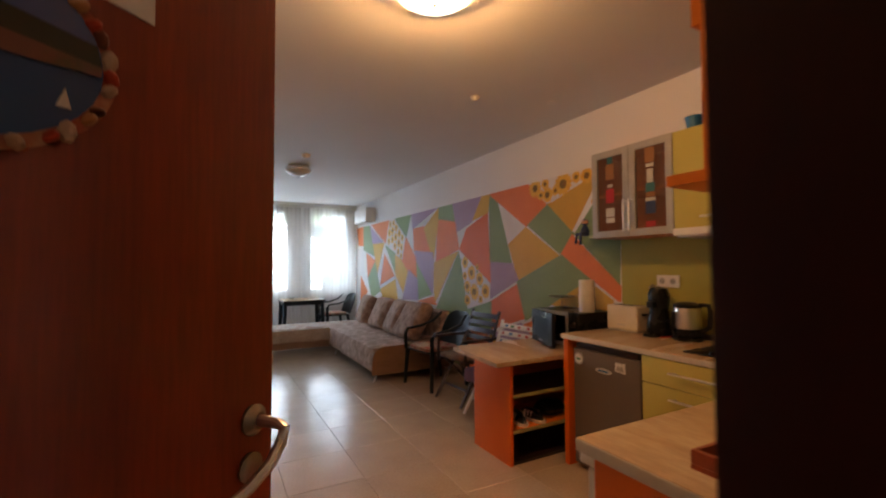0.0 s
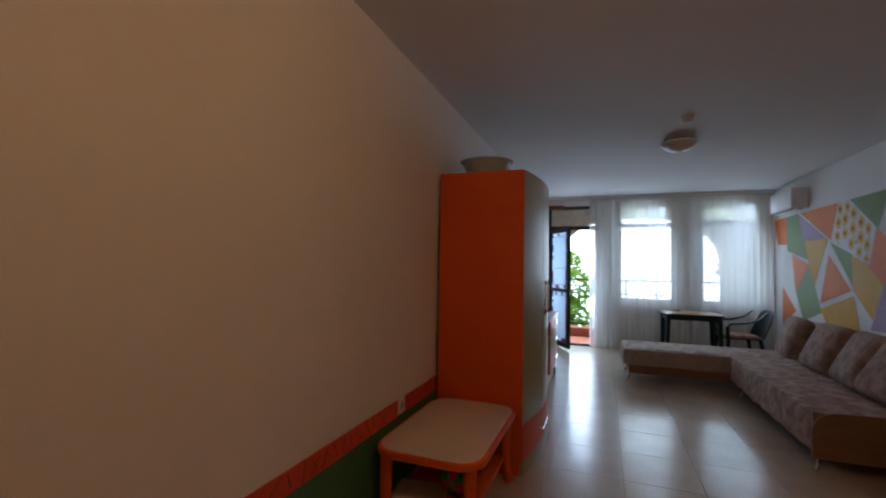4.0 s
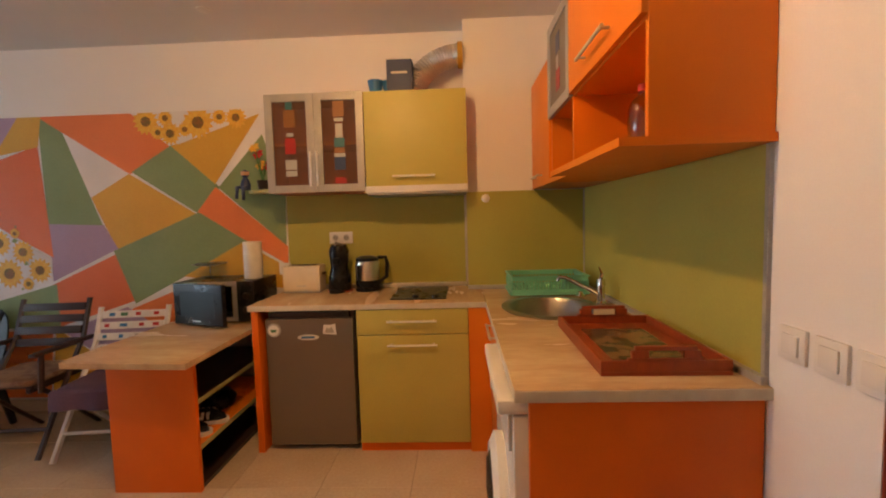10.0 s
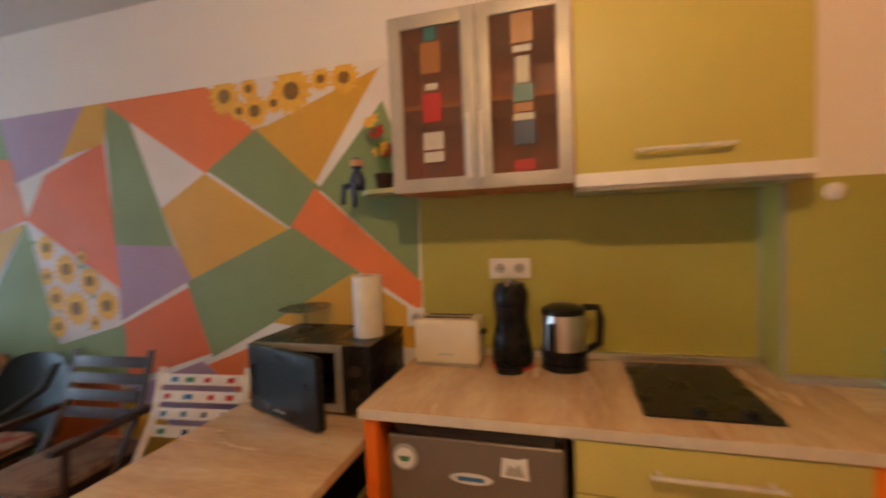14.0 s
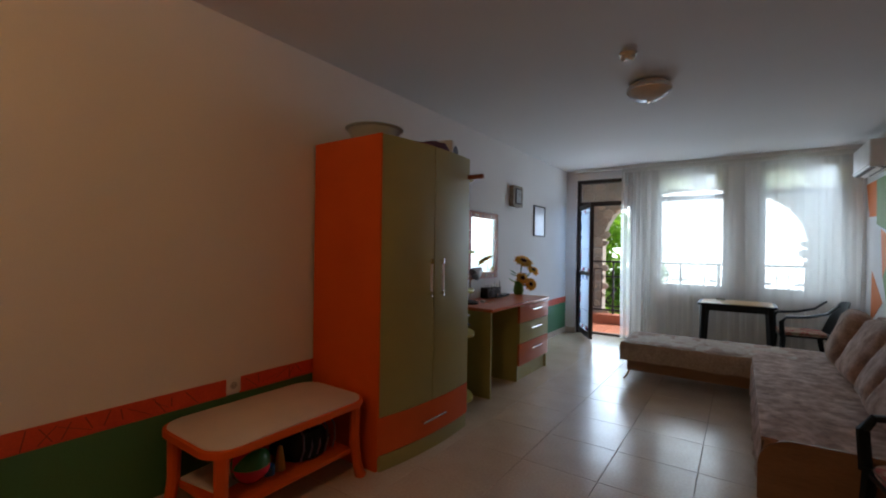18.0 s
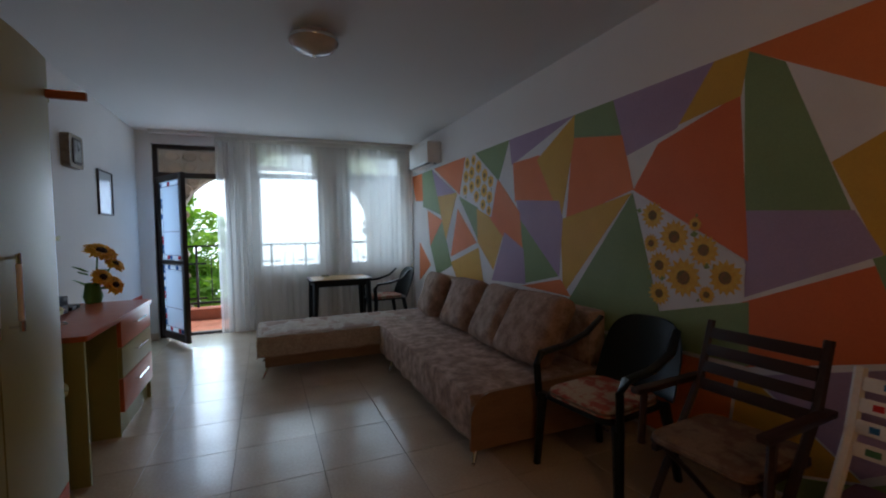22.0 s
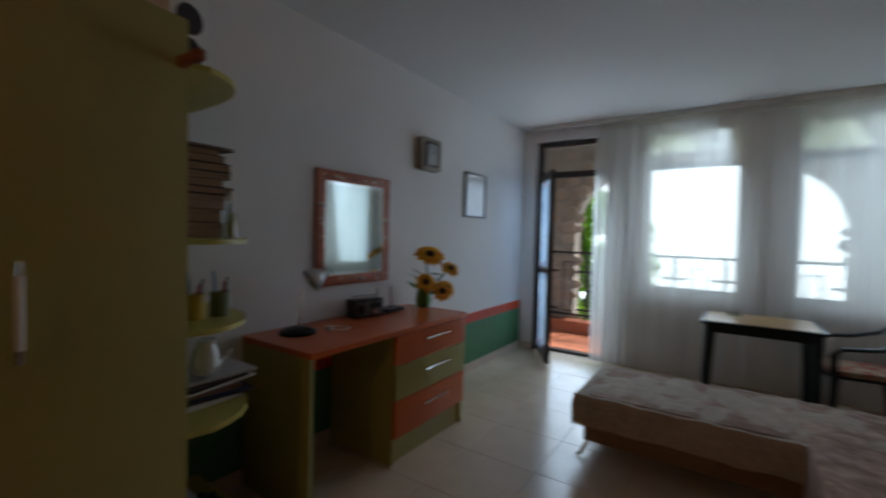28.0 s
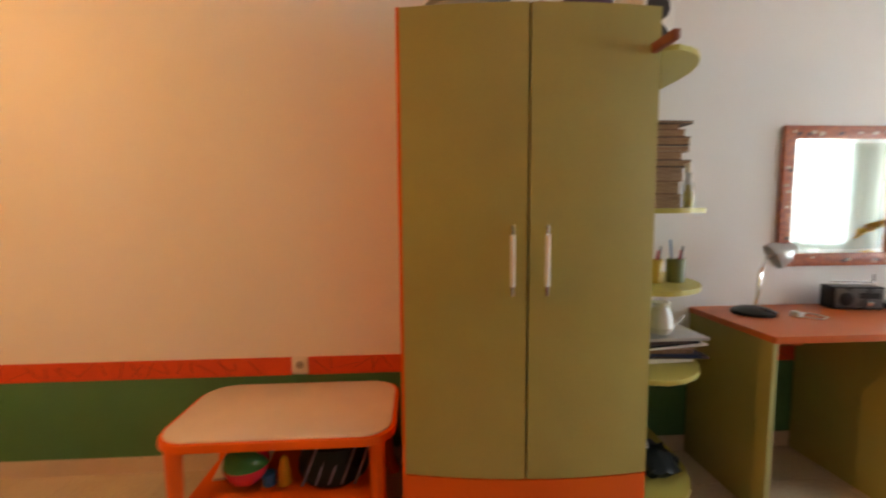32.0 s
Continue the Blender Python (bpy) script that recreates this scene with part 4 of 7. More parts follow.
def upper_units():
    # Glass-fronted unit and hood unit over the hob.
    u = thing("glass_cabinet", "wall cabinet with two aluminium-framed smoked glass doors with coloured stickers", "cabinet", 3.17, 1.335, 1.575)
    D, W, Hh = 0.32, 0.635, 0.625
    part("carcass", boxes((0.02, 0, 0, D, 0.018, Hh), (0.02, W - 0.018, 0, D, W, Hh), (0.02, 0.018, 0, D, W - 0.018, 0.018), (0.02, 0.018, Hh - 0.018, D, W - 0.018, Hh), (D - 0.01, 0.018, 0.018, D, W - 0.018, Hh - 0.018)), ORANGE_D, u, "orange-brown carcass")
    part("shelf", cube(0.03, 0.018, 0.30, D - 0.01, W - 0.018, 0.316), ORANGE, u, "orange shelf")
    tints = [mat("red_sticker", (0.40, 0.02, 0.02), 0.4), mat("white_sticker", (0.50, 0.46, 0.42), 0.5), mat("amber_sticker", (0.30, 0.12, 0.035), 0.4), mat("teal_sticker", (0.035, 0.14, 0.16), 0.4), mat("navy_sticker", (0.03, 0.05, 0.13), 0.4)]
    columns = (((0.052, 0.038, 0.072, 0), (0.138, 0.082, 0.072, 4), (0.22, 0.023, 0.072, 1), (0.247, 0.030, 0.066, 2), (0.282, 0.058, 0.068, 3), (0.342, 0.088, 0.046, 1), (0.444, 0.022, 0.060, 1), (0.474, 0.098, 0.072, 2)),
               ((0.105, 0.036, 0.074, 1), (0.148, 0.062, 0.074, 1), (0.246, 0.10, 0.070, 0), (0.358, 0.022, 0.045, 1), (0.416, 0.108, 0.074, 2), (0.528, 0.047, 0.046, 3)))
    for n, y0 in enumerate((0.0, W / 2 + 0.001)):
        y1, b = y0 + W / 2 - 0.002, 0.048
        d = part("door", boxes((0, y0, 0, 0.02, y0 + b, Hh), (0, y1 - b, 0, 0.02, y1, Hh), (0, y0 + b, 0, 0.02, y1 - b, b), (0, y0 + b, Hh - b, 0.02, y1 - b, Hh), bev=0.003), ALU, u, "aluminium door frame")
        g = part("pane", cube(0.007, y0 + b, b, 0.013, y1 - b, Hh - b), FROST, d, "smoked glass")
        for z, h, w, c in columns[n]:
            part("sticker", cube(0.0055, (y0 + y1) / 2 - w / 2, z, 0.0068, (y0 + y1) / 2 + w / 2, z + h), tints[c], d, "coloured square glass sticker")
    bar_handle("handle", u, 0.0, W / 2 - 0.02, 0.145, 0.22, "z", (-1, 0, 0))
    bar_handle("handle", u, 0.0, W / 2 + 0.022, 0.145, 0.22, "z", (-1, 0, 0))
    hd = thing("hood_cabinet", "olive lift-up wall cabinet over the cooker hood", "cabinet", 3.17, 0.68, 1.60)
    part("carcass", cube(0.02, 0.0, 0.0, 0.325, 0.652, 0.595), ORANGE_D, hd)
    d = part("door", cube(0, 0.0, 0.0, 0.02, 0.650, 0.595, 0.003), OLIVE, hd, "olive lift-up door")
    bar_handle("handle", d, 0.0, 0.34, 0.058, 0.27, "y", (-1, 0, 0))
    h = thing("cooker_hood", "slim white built-in cooker hood", "hood", 3.17, 0.68, 1.545)
    part("front_strip", cube(-0.012, 0.0, 0.012, 0.02, 0.652, 0.055, 0.004), PLASTIC_W, h)
    part("underside", cube(0.02, 0.005, 0.0, 0.31, 0.647, 0.055, 0.004), STEEL, h, "steel filter underside")
    # Run over the sink.
    a = thing("wall_cabinet", "orange wall cabinet in the kitchen corner", "cabinet", 2.79, YB + 0.002, 1.56)
    part("carcass", cube(0, 0, 0, 0.53, 0.325, 0.66), ORANGE_D, a)
    d = part("door", cube(0.0, 0.325, 0.0, 0.53, 0.345, 0.66, 0.003), ORANGE, a, "orange door")
    bar_handle("handle", d, 0.29, 0.345, 0.06, 0.22, "x", (0, 1, 0))
    b = thing("open_cabinet", "orange open wall unit with a glass lift-up door", "cabinet", 1.60, YB + 0.002, 1.56)
    T = 0.795
    part("bottom_board", slab([(-0.01, 0), (1.188, 0), (1.188, 0.345), (0.79, 0.345), (0.85, 0.41), (-0.01, 0.41)], 0.0, 0.024), ORANGE, b, "projecting orange bottom board")
    part("end_panel", cube(0, 0, 0.022, 0.02, 0.33, T, 0.002), ORANGE, b)
    part("divider", cube(0.74, 0, 0.022, 0.758, 0.33, T), ORANGE, b)
    part("end_panel", cube(1.17, 0, 0.022, 1.188, 0.33, T), ORANGE, b)
    part("shelf", cube(0.02, 0, 0.335, 1.17, 0.33, 0.353), ORANGE, b)
    part("top_board", cube(0.02, 0, T - 0.018, 1.17, 0.33, T), ORANGE, b)
    part("back_panel", cube(0.02, 0, 0.022, 1.17, 0.006, T), ORANGE, b)
    d = part("door", cube(0.0, 0.33, 0.345, 0.748, 0.35, T, 0.003), ORANGE, b, "orange lift-up door")
    bar_handle("handle", d, 0.37, 0.35, 0.41, 0.30, "x", (0, 1, 0))
    e = part("door", boxes((0.752, 0.33, 0.335, 0.80, 0.35, T), (1.14, 0.33, 0.335, 1.188, 0.35, T), (0.80, 0.33, 0.335, 1.14, 0.35, 0.383), (0.80, 0.33, T - 0.048, 1.14, 0.35, T), bev=0.003), ALU, b, "aluminium-framed glass door")
    part("pane", cube(0.80, 0.337, 0.383, 1.14, 0.343, T - 0.048), sheer("pale_smoked_pane", (0.50, 0.43, 0.36), 0.35), e, "pale smoked glass")
    for x, z, w, h, c in ((0.975, 0.43, 0.075, 0.10, 0), (0.985, 0.535, 0.045, 0.06, 1), (0.975, 0.61, 0.075, 0.09, 4)):
        part("sticker", cube(x - w / 2, 0.3432, z, x + w / 2, 0.3445, z + h), tints[c], e, "coloured square glass sticker")
    single("tea_box", cube(2.13, 0.06, 1.585, 2.32, 0.20, 1.635, 0.005), BLACK, "flat black box in the open kitchen shelf", "box")
    jug = thing("plastic_bottle", "clear plastic bottle with a red cap in the open kitchen shelf", "bottle", 1.97, 0.09, 1.585)
    part("body", lathe([(0.0, 0.004), (0.046, 0.0), (0.052, 0.012), (0.052, 0.06), (0.048, 0.075), (0.052, 0.09), (0.052, 0.15), (0.040, 0.185), (0.017, 0.205), (0.015, 0.225)], 24, close=False), CLEAR, jug)
    part("cap", lathe([(0.019, 0.218), (0.019, 0.242), (0.0, 0.244)], 18), RED, jug, "red screw cap")
    cup = thing("glass_cup", "clear glass cup in the open kitchen shelf", "glass", 2.42, 0.10, 1.585, group="glass cups")
    part("wall", lathe([(0.028, 0), (0.034, 0.01), (0.038, 0.085), (0.035, 0.085), (0.031, 0.012), (0.0, 0.010)], 20, close=False), CLEAR, cup)
    part("handle", tube([(0.036, 0, 0.07), (0.06, 0, 0.065), (0.062, 0, 0.035), (0.036, 0, 0.025)], 0.005, 6), CLEAR, cup)
    for x, y, rz in ((2.52, 0.06, 40), (2.62, 0.05, 110), (2.47, 0.13, 200), (2.58, 0.13, 290)):
        copy_thing(cup, pose(x, y, 1.585, 0, 0, rz))


upper_units()


def on_the_cabinets():
    c = thing("blue_tub", "two stacked blue plastic tubs on the hood cabinet", "tub", 3.30, 1.27, 2.196)
    part("tub", lathe([(0.035, 0), (0.052, 0.10), (0.049, 0.10), (0.033, 0.004), (0, 0.004)], 16, close=False), BLUE, c)
    part("tub", lathe([(0.035, 0), (0.050, 0.10), (0.047, 0.10), (0.033, 0.004), (0, 0.004)], 16, (0.02, -0.09, 0), close=False), BLUE, c)
    b = thing("navy_box", "navy cardboard box with pale lettering", "box", 3.24, 1.02, 2.196)
    part("carton", cube(0, 0, 0, 0.17, 0.165, 0.215, 0.003), NAVYCARD, b)
    part("lettering", cube(-0.002, 0.03, 0.125, 0, 0.135, 0.139), ALU, b, "pale lettering bar")
    d = thing("vent_duct", "ribbed aluminium exhaust duct bending into the chimney breast", "duct", 3.36, 0.88, 2.196)
    rad = [0.072 + 0.006 * (k % 2) for k in range(51)]
    pts = [(0.0, 0.14 - 0.32 * (1 - math.cos(math.pi / 2 * k / 50)), 0.28 * math.sin(math.pi / 2 * k / 50) * 0.95) for k in range(51)]
    part("ribbed_hose", tube(pts, rad, 18), mat("ribbed_foil", (0.80, 0.78, 0.74), 0.30, 0.9, scale=14), d)
    part("collar", moved(lathe([(0.085, 0), (0.085, 0.03), (0.072, 0.035)], 20), pose(0.0, -0.188, 0.266, -90)), mat("yellow_tape", (0.50, 0.30, 0.04), 0.5), d, "yellow taped collar")
    s = thing("corner_shelf", "small olive end shelf beside the glass cabinet", "shelf", 3.28, 1.975, 1.595)
    part("board", slab([(0.0, 0), (0.215, 0), (0.215, 0.24), (0.12, 0.235), (0.04, 0.17)], 0, 0.018), EDGE, s)
    bm = lathe([(0.0, 0.0), (0.03, 0.002), (0.034, 0.04), (0.022, 0.075), (0.012, 0.085), (0.026, 0.10), (0.028, 0.125), (0.0, 0.14)], 14, close=False)
    tube([(-0.01, 0.015, 0.02), (-0.06, 0.03, 0.015), (-0.065, 0.035, -0.06)], [0.014, 0.013, 0.012], 8, bm)
    tube([(-0.01, -0.012, 0.02), (-0.06, -0.01, 0.015), (-0.065, -0.012, -0.07)], [0.014, 0.013, 0.012], 8, bm)
    doll = single("seated_doll", bm, NAVYCARD, "small seated doll in dark clothes on the end shelf", "doll", 3.33, 2.195, 1.613)
    doll.data.materials.append(mat("doll_skin", (0.60, 0.33, 0.20), 0.6))
    for f in doll.data.polygons:
        f.material_index = 1 if 0.094 < f.center.z < 0.116 and f.center.x < 0.01 else 0
    p = thing("flower_pot", "small pot with red and yellow artificial flowers", "flowers", 3.40, 2.105, 1.613)
    part("pot", lathe([(0.03, 0), (0.042, 0.07), (0.038, 0.07), (0.0, 0.06)], 16), FRAME, p)
    r = random.Random(8)
    for k in range(8):
        a, h = r.uniform(0, 6.28), r.uniform(0.14, 0.30)
        x, y = 0.05 * math.cos(a), 0.05 * math.sin(a)
        part("stalk", tube([(0, 0, 0.05), (x * 0.5, y * 0.5, h * 0.6), (x, y, h)], 0.003, 5), STEM, p)
        if k < 4:
            bm = bmesh.new()
            for j in range(7):
                b2 = j * 0.9
                slab([(x, y), (x + 0.03 * math.cos(b2 - 0.4), y + 0.03 * math.sin(b2 - 0.4)), (x + 0.042 * math.cos(b2), y + 0.042 * math.sin(b2)), (x + 0.03 * math.cos(b2 + 0.4), y + 0.03 * math.sin(b2 + 0.4))], 0.003 * j, 0.003 * j + 0.003, bm)
            bm.transform(pose(x, y, h, 0, -65, 0) @ Matrix.Translation((-x, -y, 0)))
            part("blossom", bm, RED if k % 2 else PETAL, p, "red blossom" if k % 2 else "yellow blossom")
        else:
            part("leaf", slab([(x, y), (x + 0.03, y + 0.012), (x + 0.07, y), (x + 0.03, y - 0.012)], h - 0.03, h - 0.027), STEM, p)


on_the_cabinets()


def socket_plate(name, n, label, x, y, z, rz):
    """A plate of n round sockets; it faces -x before it is turned."""
    s = thing(name, label, "socket", x, y, z, rz)
    part("plate", cube(-0.012, -0.042 * n, -0.042, 0, 0.042 * n, 0.042, 0.005), PLASTIC_W, s)
    for k in range(n):
        y0 = (k - (n - 1) / 2) * 0.08
        well = part("well", moved(lathe([(0.021, 0), (0.021, 0.0015), (0.019, 0.0015), (0.017, 0.0005), (0, 0.0005)], 20, close=False), pose(-0.012, y0, 0, 0, -90)), ALU, s)
        for q in (-0.0095, 0.0095):
            part("pin_hole", moved(lathe([(0.003, 0), (0.003, 0.001)], 8), pose(-0.0125, y0 + q, 0, 0, -90)), BLACK, well)
    return s


socket_plate("double_socket", 2, "white double wall socket on the green splashback", XR - 0.006, 1.595, 1.265, 0)
socket_plate("wall_socket", 1, "white wall socket set in the orange band", XL, 3.13, 0.555, 180)
socket_plate("wall_socket", 1, "white wall socket beside the toaster", XR, 2.02, 1.05, 0)


def light_switch(x):
    s = thing("light_switch", "square white light switch beside the door", "switch", x, YB, 1.04, group="light switches")
    part("plate", cube(-0.044, 0, -0.044, 0.044, 0.010, 0.044, 0.004), PLASTIC_W, s)
    part("rocker", cube(-0.026, 0.010, -0.026, 0.026, 0.016, 0.026, 0.003), ENAMEL, s)


for x in (1.517, 1.403, 1.295):
    light_switch(x)
h = thing("wall_hook", "round white stick-on hook", "hook", 3.324, 0.56, 1.51)
part("disc", moved(lathe([(0.028, 0), (0.026, 0.008), (0.012, 0.012), (0.0, 0.02)], 20), pose(0, 0, 0, 0, -90)), PLASTIC_W, h)


def worktop_things():
    z = 0.901
    t = thing("toaster", "cream plastic two-slot toaster on the worktop", "toaster", 3.36, 1.83, z)
    part("body", cube(-0.07, -0.13, 0.01, 0.07, 0.13, 0.185, 0.022, 4), CREAM, t)
    part("base", cube(-0.066, -0.125, 0.0, 0.066, 0.125, 0.012, 0.003), ALU, t)
    for x in (-0.028, 0.028):
        part("slot", cube(x - 0.012, -0.095, 0.183, x + 0.012, 0.095, 0.188, 0.002), FRAME, t, "dark bread slot")
    part("lever", cube(-0.02, -0.15, 0.12, 0.02, -0.128, 0.135, 0.004), BLACK, t)
    part("lettering", cube(-0.072, -0.03, 0.045, -0.0705, 0.03, 0.052), RADIO, t)
    c = thing("coffee_machine", "black capsule coffee machine with a domed head", "coffee machine", 3.36, 1.58, z)
    part("body", lathe([(0.075, 0), (0.085, 0.02), (0.078, 0.10), (0.060, 0.17), (0.068, 0.23), (0.072, 0.28), (0.055, 0.32), (0.0, 0.335)], 28, squash=0.95), BLACK, c)
    part("spout", cube(-0.10, -0.025, 0.19, -0.04, 0.025, 0.235, 0.01), BLACK, c)
    part("drip_tray", slab(rounded(-0.13, -0.05, -0.02, 0.05, 0.04), 0, 0.022), BLACK, c)
    part("red_ring", lathe([(0.088, 0.0), (0.088, 0.006)], 28, squash=0.95), RED, c)
    part("lever", tube([(-0.03, 0, 0.325), (-0.06, 0, 0.34), (-0.095, 0, 0.325)], 0.008, 8), ALU, c)
    k = thing("kettle", "black and steel electric kettle", "kettle", 3.36, 1.385, z)
    part("base", lathe([(0.085, 0), (0.085, 0.02), (0.07, 0.03)], 28), BLACK, k)
    part("jug", lathe([(0.078, 0.03), (0.082, 0.06), (0.080, 0.19), (0.074, 0.215)], 28), STEEL, k, "brushed steel jug")
    part("lower_band", lathe([(0.0815, 0.03), (0.085, 0.05), (0.083, 0.075)], 28), BLACK, k)
    part("lid", lathe([(0.078, 0.205), (0.078, 0.225), (0.05, 0.238), (0, 0.242)], 28), BLACK, k)
    part("handle", tube([(0.02, -0.07, 0.225), (0.02, -0.125, 0.225), (0.02, -0.135, 0.18), (0.02, -0.128, 0.09), (0.02, -0.075, 0.055)], 0.014, 10), BLACK, k)
    part("gauge_strip", cube(-0.088, 0.03, 0.06, -0.070, 0.052, 0.18, 0.003), BLACK, k)
    h = thing("hob", "black glass two-ring hob set in the worktop", "hob", 3.20, 1.00, z)
    part("glass", slab(rounded(-0.235, -0.17, 0.235, 0.17, 0.01), 0, 0.006), BLACK, h)
    for x in (-0.10, 0.12):
        part("ring", lathe([(0.085, 0.006), (0.085, 0.0068), (0.080, 0.0068)], 32, (x, 0.02, 0), close=False), FRAME, h)
    for y in (-0.10, 0.02):
        part("knob", lathe([(0.020, 0.006), (0.018, 0.022), (0.0, 0.024)], 16, (-0.20, y, 0)), BLACK, h)
    d = thing("dish_rack", "mint green plastic dish drainer with a tray", "dish rack", 3.15, 0.195, z + 0.008)
    part("tray", slab(rounded(-0.17, -0.23, 0.17, 0.25, 0.03), 0, 0.012), MINT, d)
    bm = bmesh.new()
    for y0, y1, x0, x1 in ((-0.215, 0.235, -0.155, -0.149), (-0.215, 0.235, 0.149, 0.155)):
        bx(bm, x0, y0, 0.085, x1, y1, 0.105)
        bx(bm, x0, y0, 0.012, x1, y1, 0.03)
        for i in range(24):
            y = y0 + (y1 - y0) * i / 23
            bx(bm, x0, y - 0.004, 0.03, x1, y + 0.004, 0.085)
    for y0 in (-0.215, 0.229):
        bx(bm, -0.149, y0, 0.085, 0.149, y0 + 0.006, 0.105)
        bx(bm, -0.149, y0, 0.012, 0.149, y0 + 0.006, 0.03)
        for i in range(1, 17):
            x = -0.149 + 0.298 * i / 17
            bx(bm, x - 0.004, y0, 0.03, x + 0.004, y0 + 0.006, 0.085)
    part("slatted_side", bm, MINT, d)
    part("rim", boxes((-0.165, -0.225, 0.105, -0.145, 0.245, 0.113), (0.145, -0.225, 0.105, 0.165, 0.245, 0.113), (-0.145, -0.225, 0.105, 0.145, -0.205, 0.113), (-0.145, 0.225, 0.105, 0.145, 0.245, 0.113), bev=0.003), MINT, d)
    part("cutlery_box", boxes((-0.14, -0.20, 0.012, -0.135, -0.08, 0.10), (-0.06, -0.20, 0.012, -0.055, -0.08, 0.10), (-0.135, -0.085, 0.012, -0.06, -0.08, 0.10), (-0.135, -0.20, 0.012, -0.06, -0.195, 0.10)), MINT, d)
    part("rib", boxes(*[(-0.14, -0.05 + 0.035 * i, 0.012, 0.14, -0.044 + 0.035 * i, 0.03) for i in range(8)]), MINT, d)
    s = thing("serving_tray", "reddish wooden serving tray with a dark picture", "tray", 1.98, 0.135, z, -1)
    wood = mat("mahogany_stain", (0.32, 0.060, 0.018), 0.35, second=(0.24, 0.042, 0.014), scale=6, grain=0.3, grain_scale=40, stretch=(1, 5, 1))
    part("base", cube(-0.30, -0.19, 0.0, 0.30, 0.19, 0.012), wood, s)
    for x0 in (-0.30, 0.285):
        part("end_board", boxes((x0, -0.19, 0.012, x0 + 0.015, 0.19, 0.045), (x0, -0.11, 0.045, x0 + 0.015, 0.11, 0.052), (x0, -0.10, 0.052, x0 + 0.015, -0.05, 0.075), (x0, 0.05, 0.052, x0 + 0.015, 0.10, 0.075), (x0, -0.09, 0.075, x0 + 0.015, 0.09, 0.088), bev=0.003), wood, s, "end board with a hand hole")
    for y0 in (-0.19, 0.178):
        part("side_board", cube(-0.285, y0, 0.012, 0.285, y0 + 0.012, 0.045, 0.003), wood, s)
    part("picture", cube(-0.19, -0.12, 0.012, 0.19, 0.12, 0.014), mat("dark_still_life", (0.05, 0.03, 0.015), 0.25, second=(0.20, 0.11, 0.05), scale=14, sharp=0.12), s, "dark printed still life under gloss")
    part("label_plate", cube(0.278, -0.045, 0.052, 0.2852, 0.045, 0.075), CREAM, s)


worktop_things()


def peninsula():
    p = thing("peninsula_unit", "orange breakfast bar with open shelves", "counter")
    part("top", slab([(2.345, 2.045), (3.494, 2.045), (3.494, 2.70), (2.46, 2.72), (2.385, 2.70)], 0.705, 0.735, bev=0.005), TOP2, p, "wood-effect bar top")
    part("end_panel", cube(2.50, 2.11, 0.0, 2.525, 2.57, 0.705, 0.002), ORANGE_B, p, "orange end panel")
    part("back_panel", cube(2.525, 2.555, 0.0, 3.49, 2.57, 0.705), ORANGE_D, p)
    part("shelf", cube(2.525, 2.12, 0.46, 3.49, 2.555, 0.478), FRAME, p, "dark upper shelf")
    part("shelf", cube(2.525, 2.12, 0.215, 3.49, 2.555, 0.235), ORANGE, p, "orange lower shelf")
    part("shelf_edge", cube(2.525, 2.116, 0.213, 3.49, 2.12, 0.237), EDGE, p, "lime shelf edge")
    part("shelf_edge", cube(2.525, 2.116, 0.458, 3.49, 2.12, 0.480), EDGE, p, "lime shelf edge")
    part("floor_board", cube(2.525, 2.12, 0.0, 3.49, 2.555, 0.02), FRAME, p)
    s = thing("shoe", "black and white striped shoe on the bar shelf", "shoe", 2.68, 2.26, 0.236, 75, "shoes on the bar shelf")
    part("sole", slab(rounded(-0.13, -0.042, 0.13, 0.042, 0.04), 0, 0.02), PAPER, s)
    part("upper", lathe([(0.0, 0.02), (0.12, 0.02), (0.11, 0.05), (0.05, 0.075), (0.0, 0.08)], 20, close=False, squash=0.34), BLACK, s)
    for x in (-0.03, 0.0, 0.03):
        part("stripe", cube(x - 0.007, -0.042, 0.03, x + 0.007, 0.042, 0.068, 0.004), PAPER, s)
    copy_thing(s, pose(2.80, 2.25, 0.236, 0, 0, 95))
    c = single("folded_cloth", moved(lathe([(0.0, 0), (0.13, 0.005), (0.14, 0.04), (0.10, 0.085), (0.0, 0.10)], 16, close=False, squash=0.7), pose(0, 0, 0)), BLACK, "dark folded cloth on the bar shelf", "cloth", 3.02, 2.30, 0.236)
    single("orange_box", cube(-0.12, -0.09, 0, 0.12, 0.09, 0.05, 0.005), ORANGE, "flat orange box on the bar shelf", "box", 3.28, 2.28, 0.236)


peninsula()


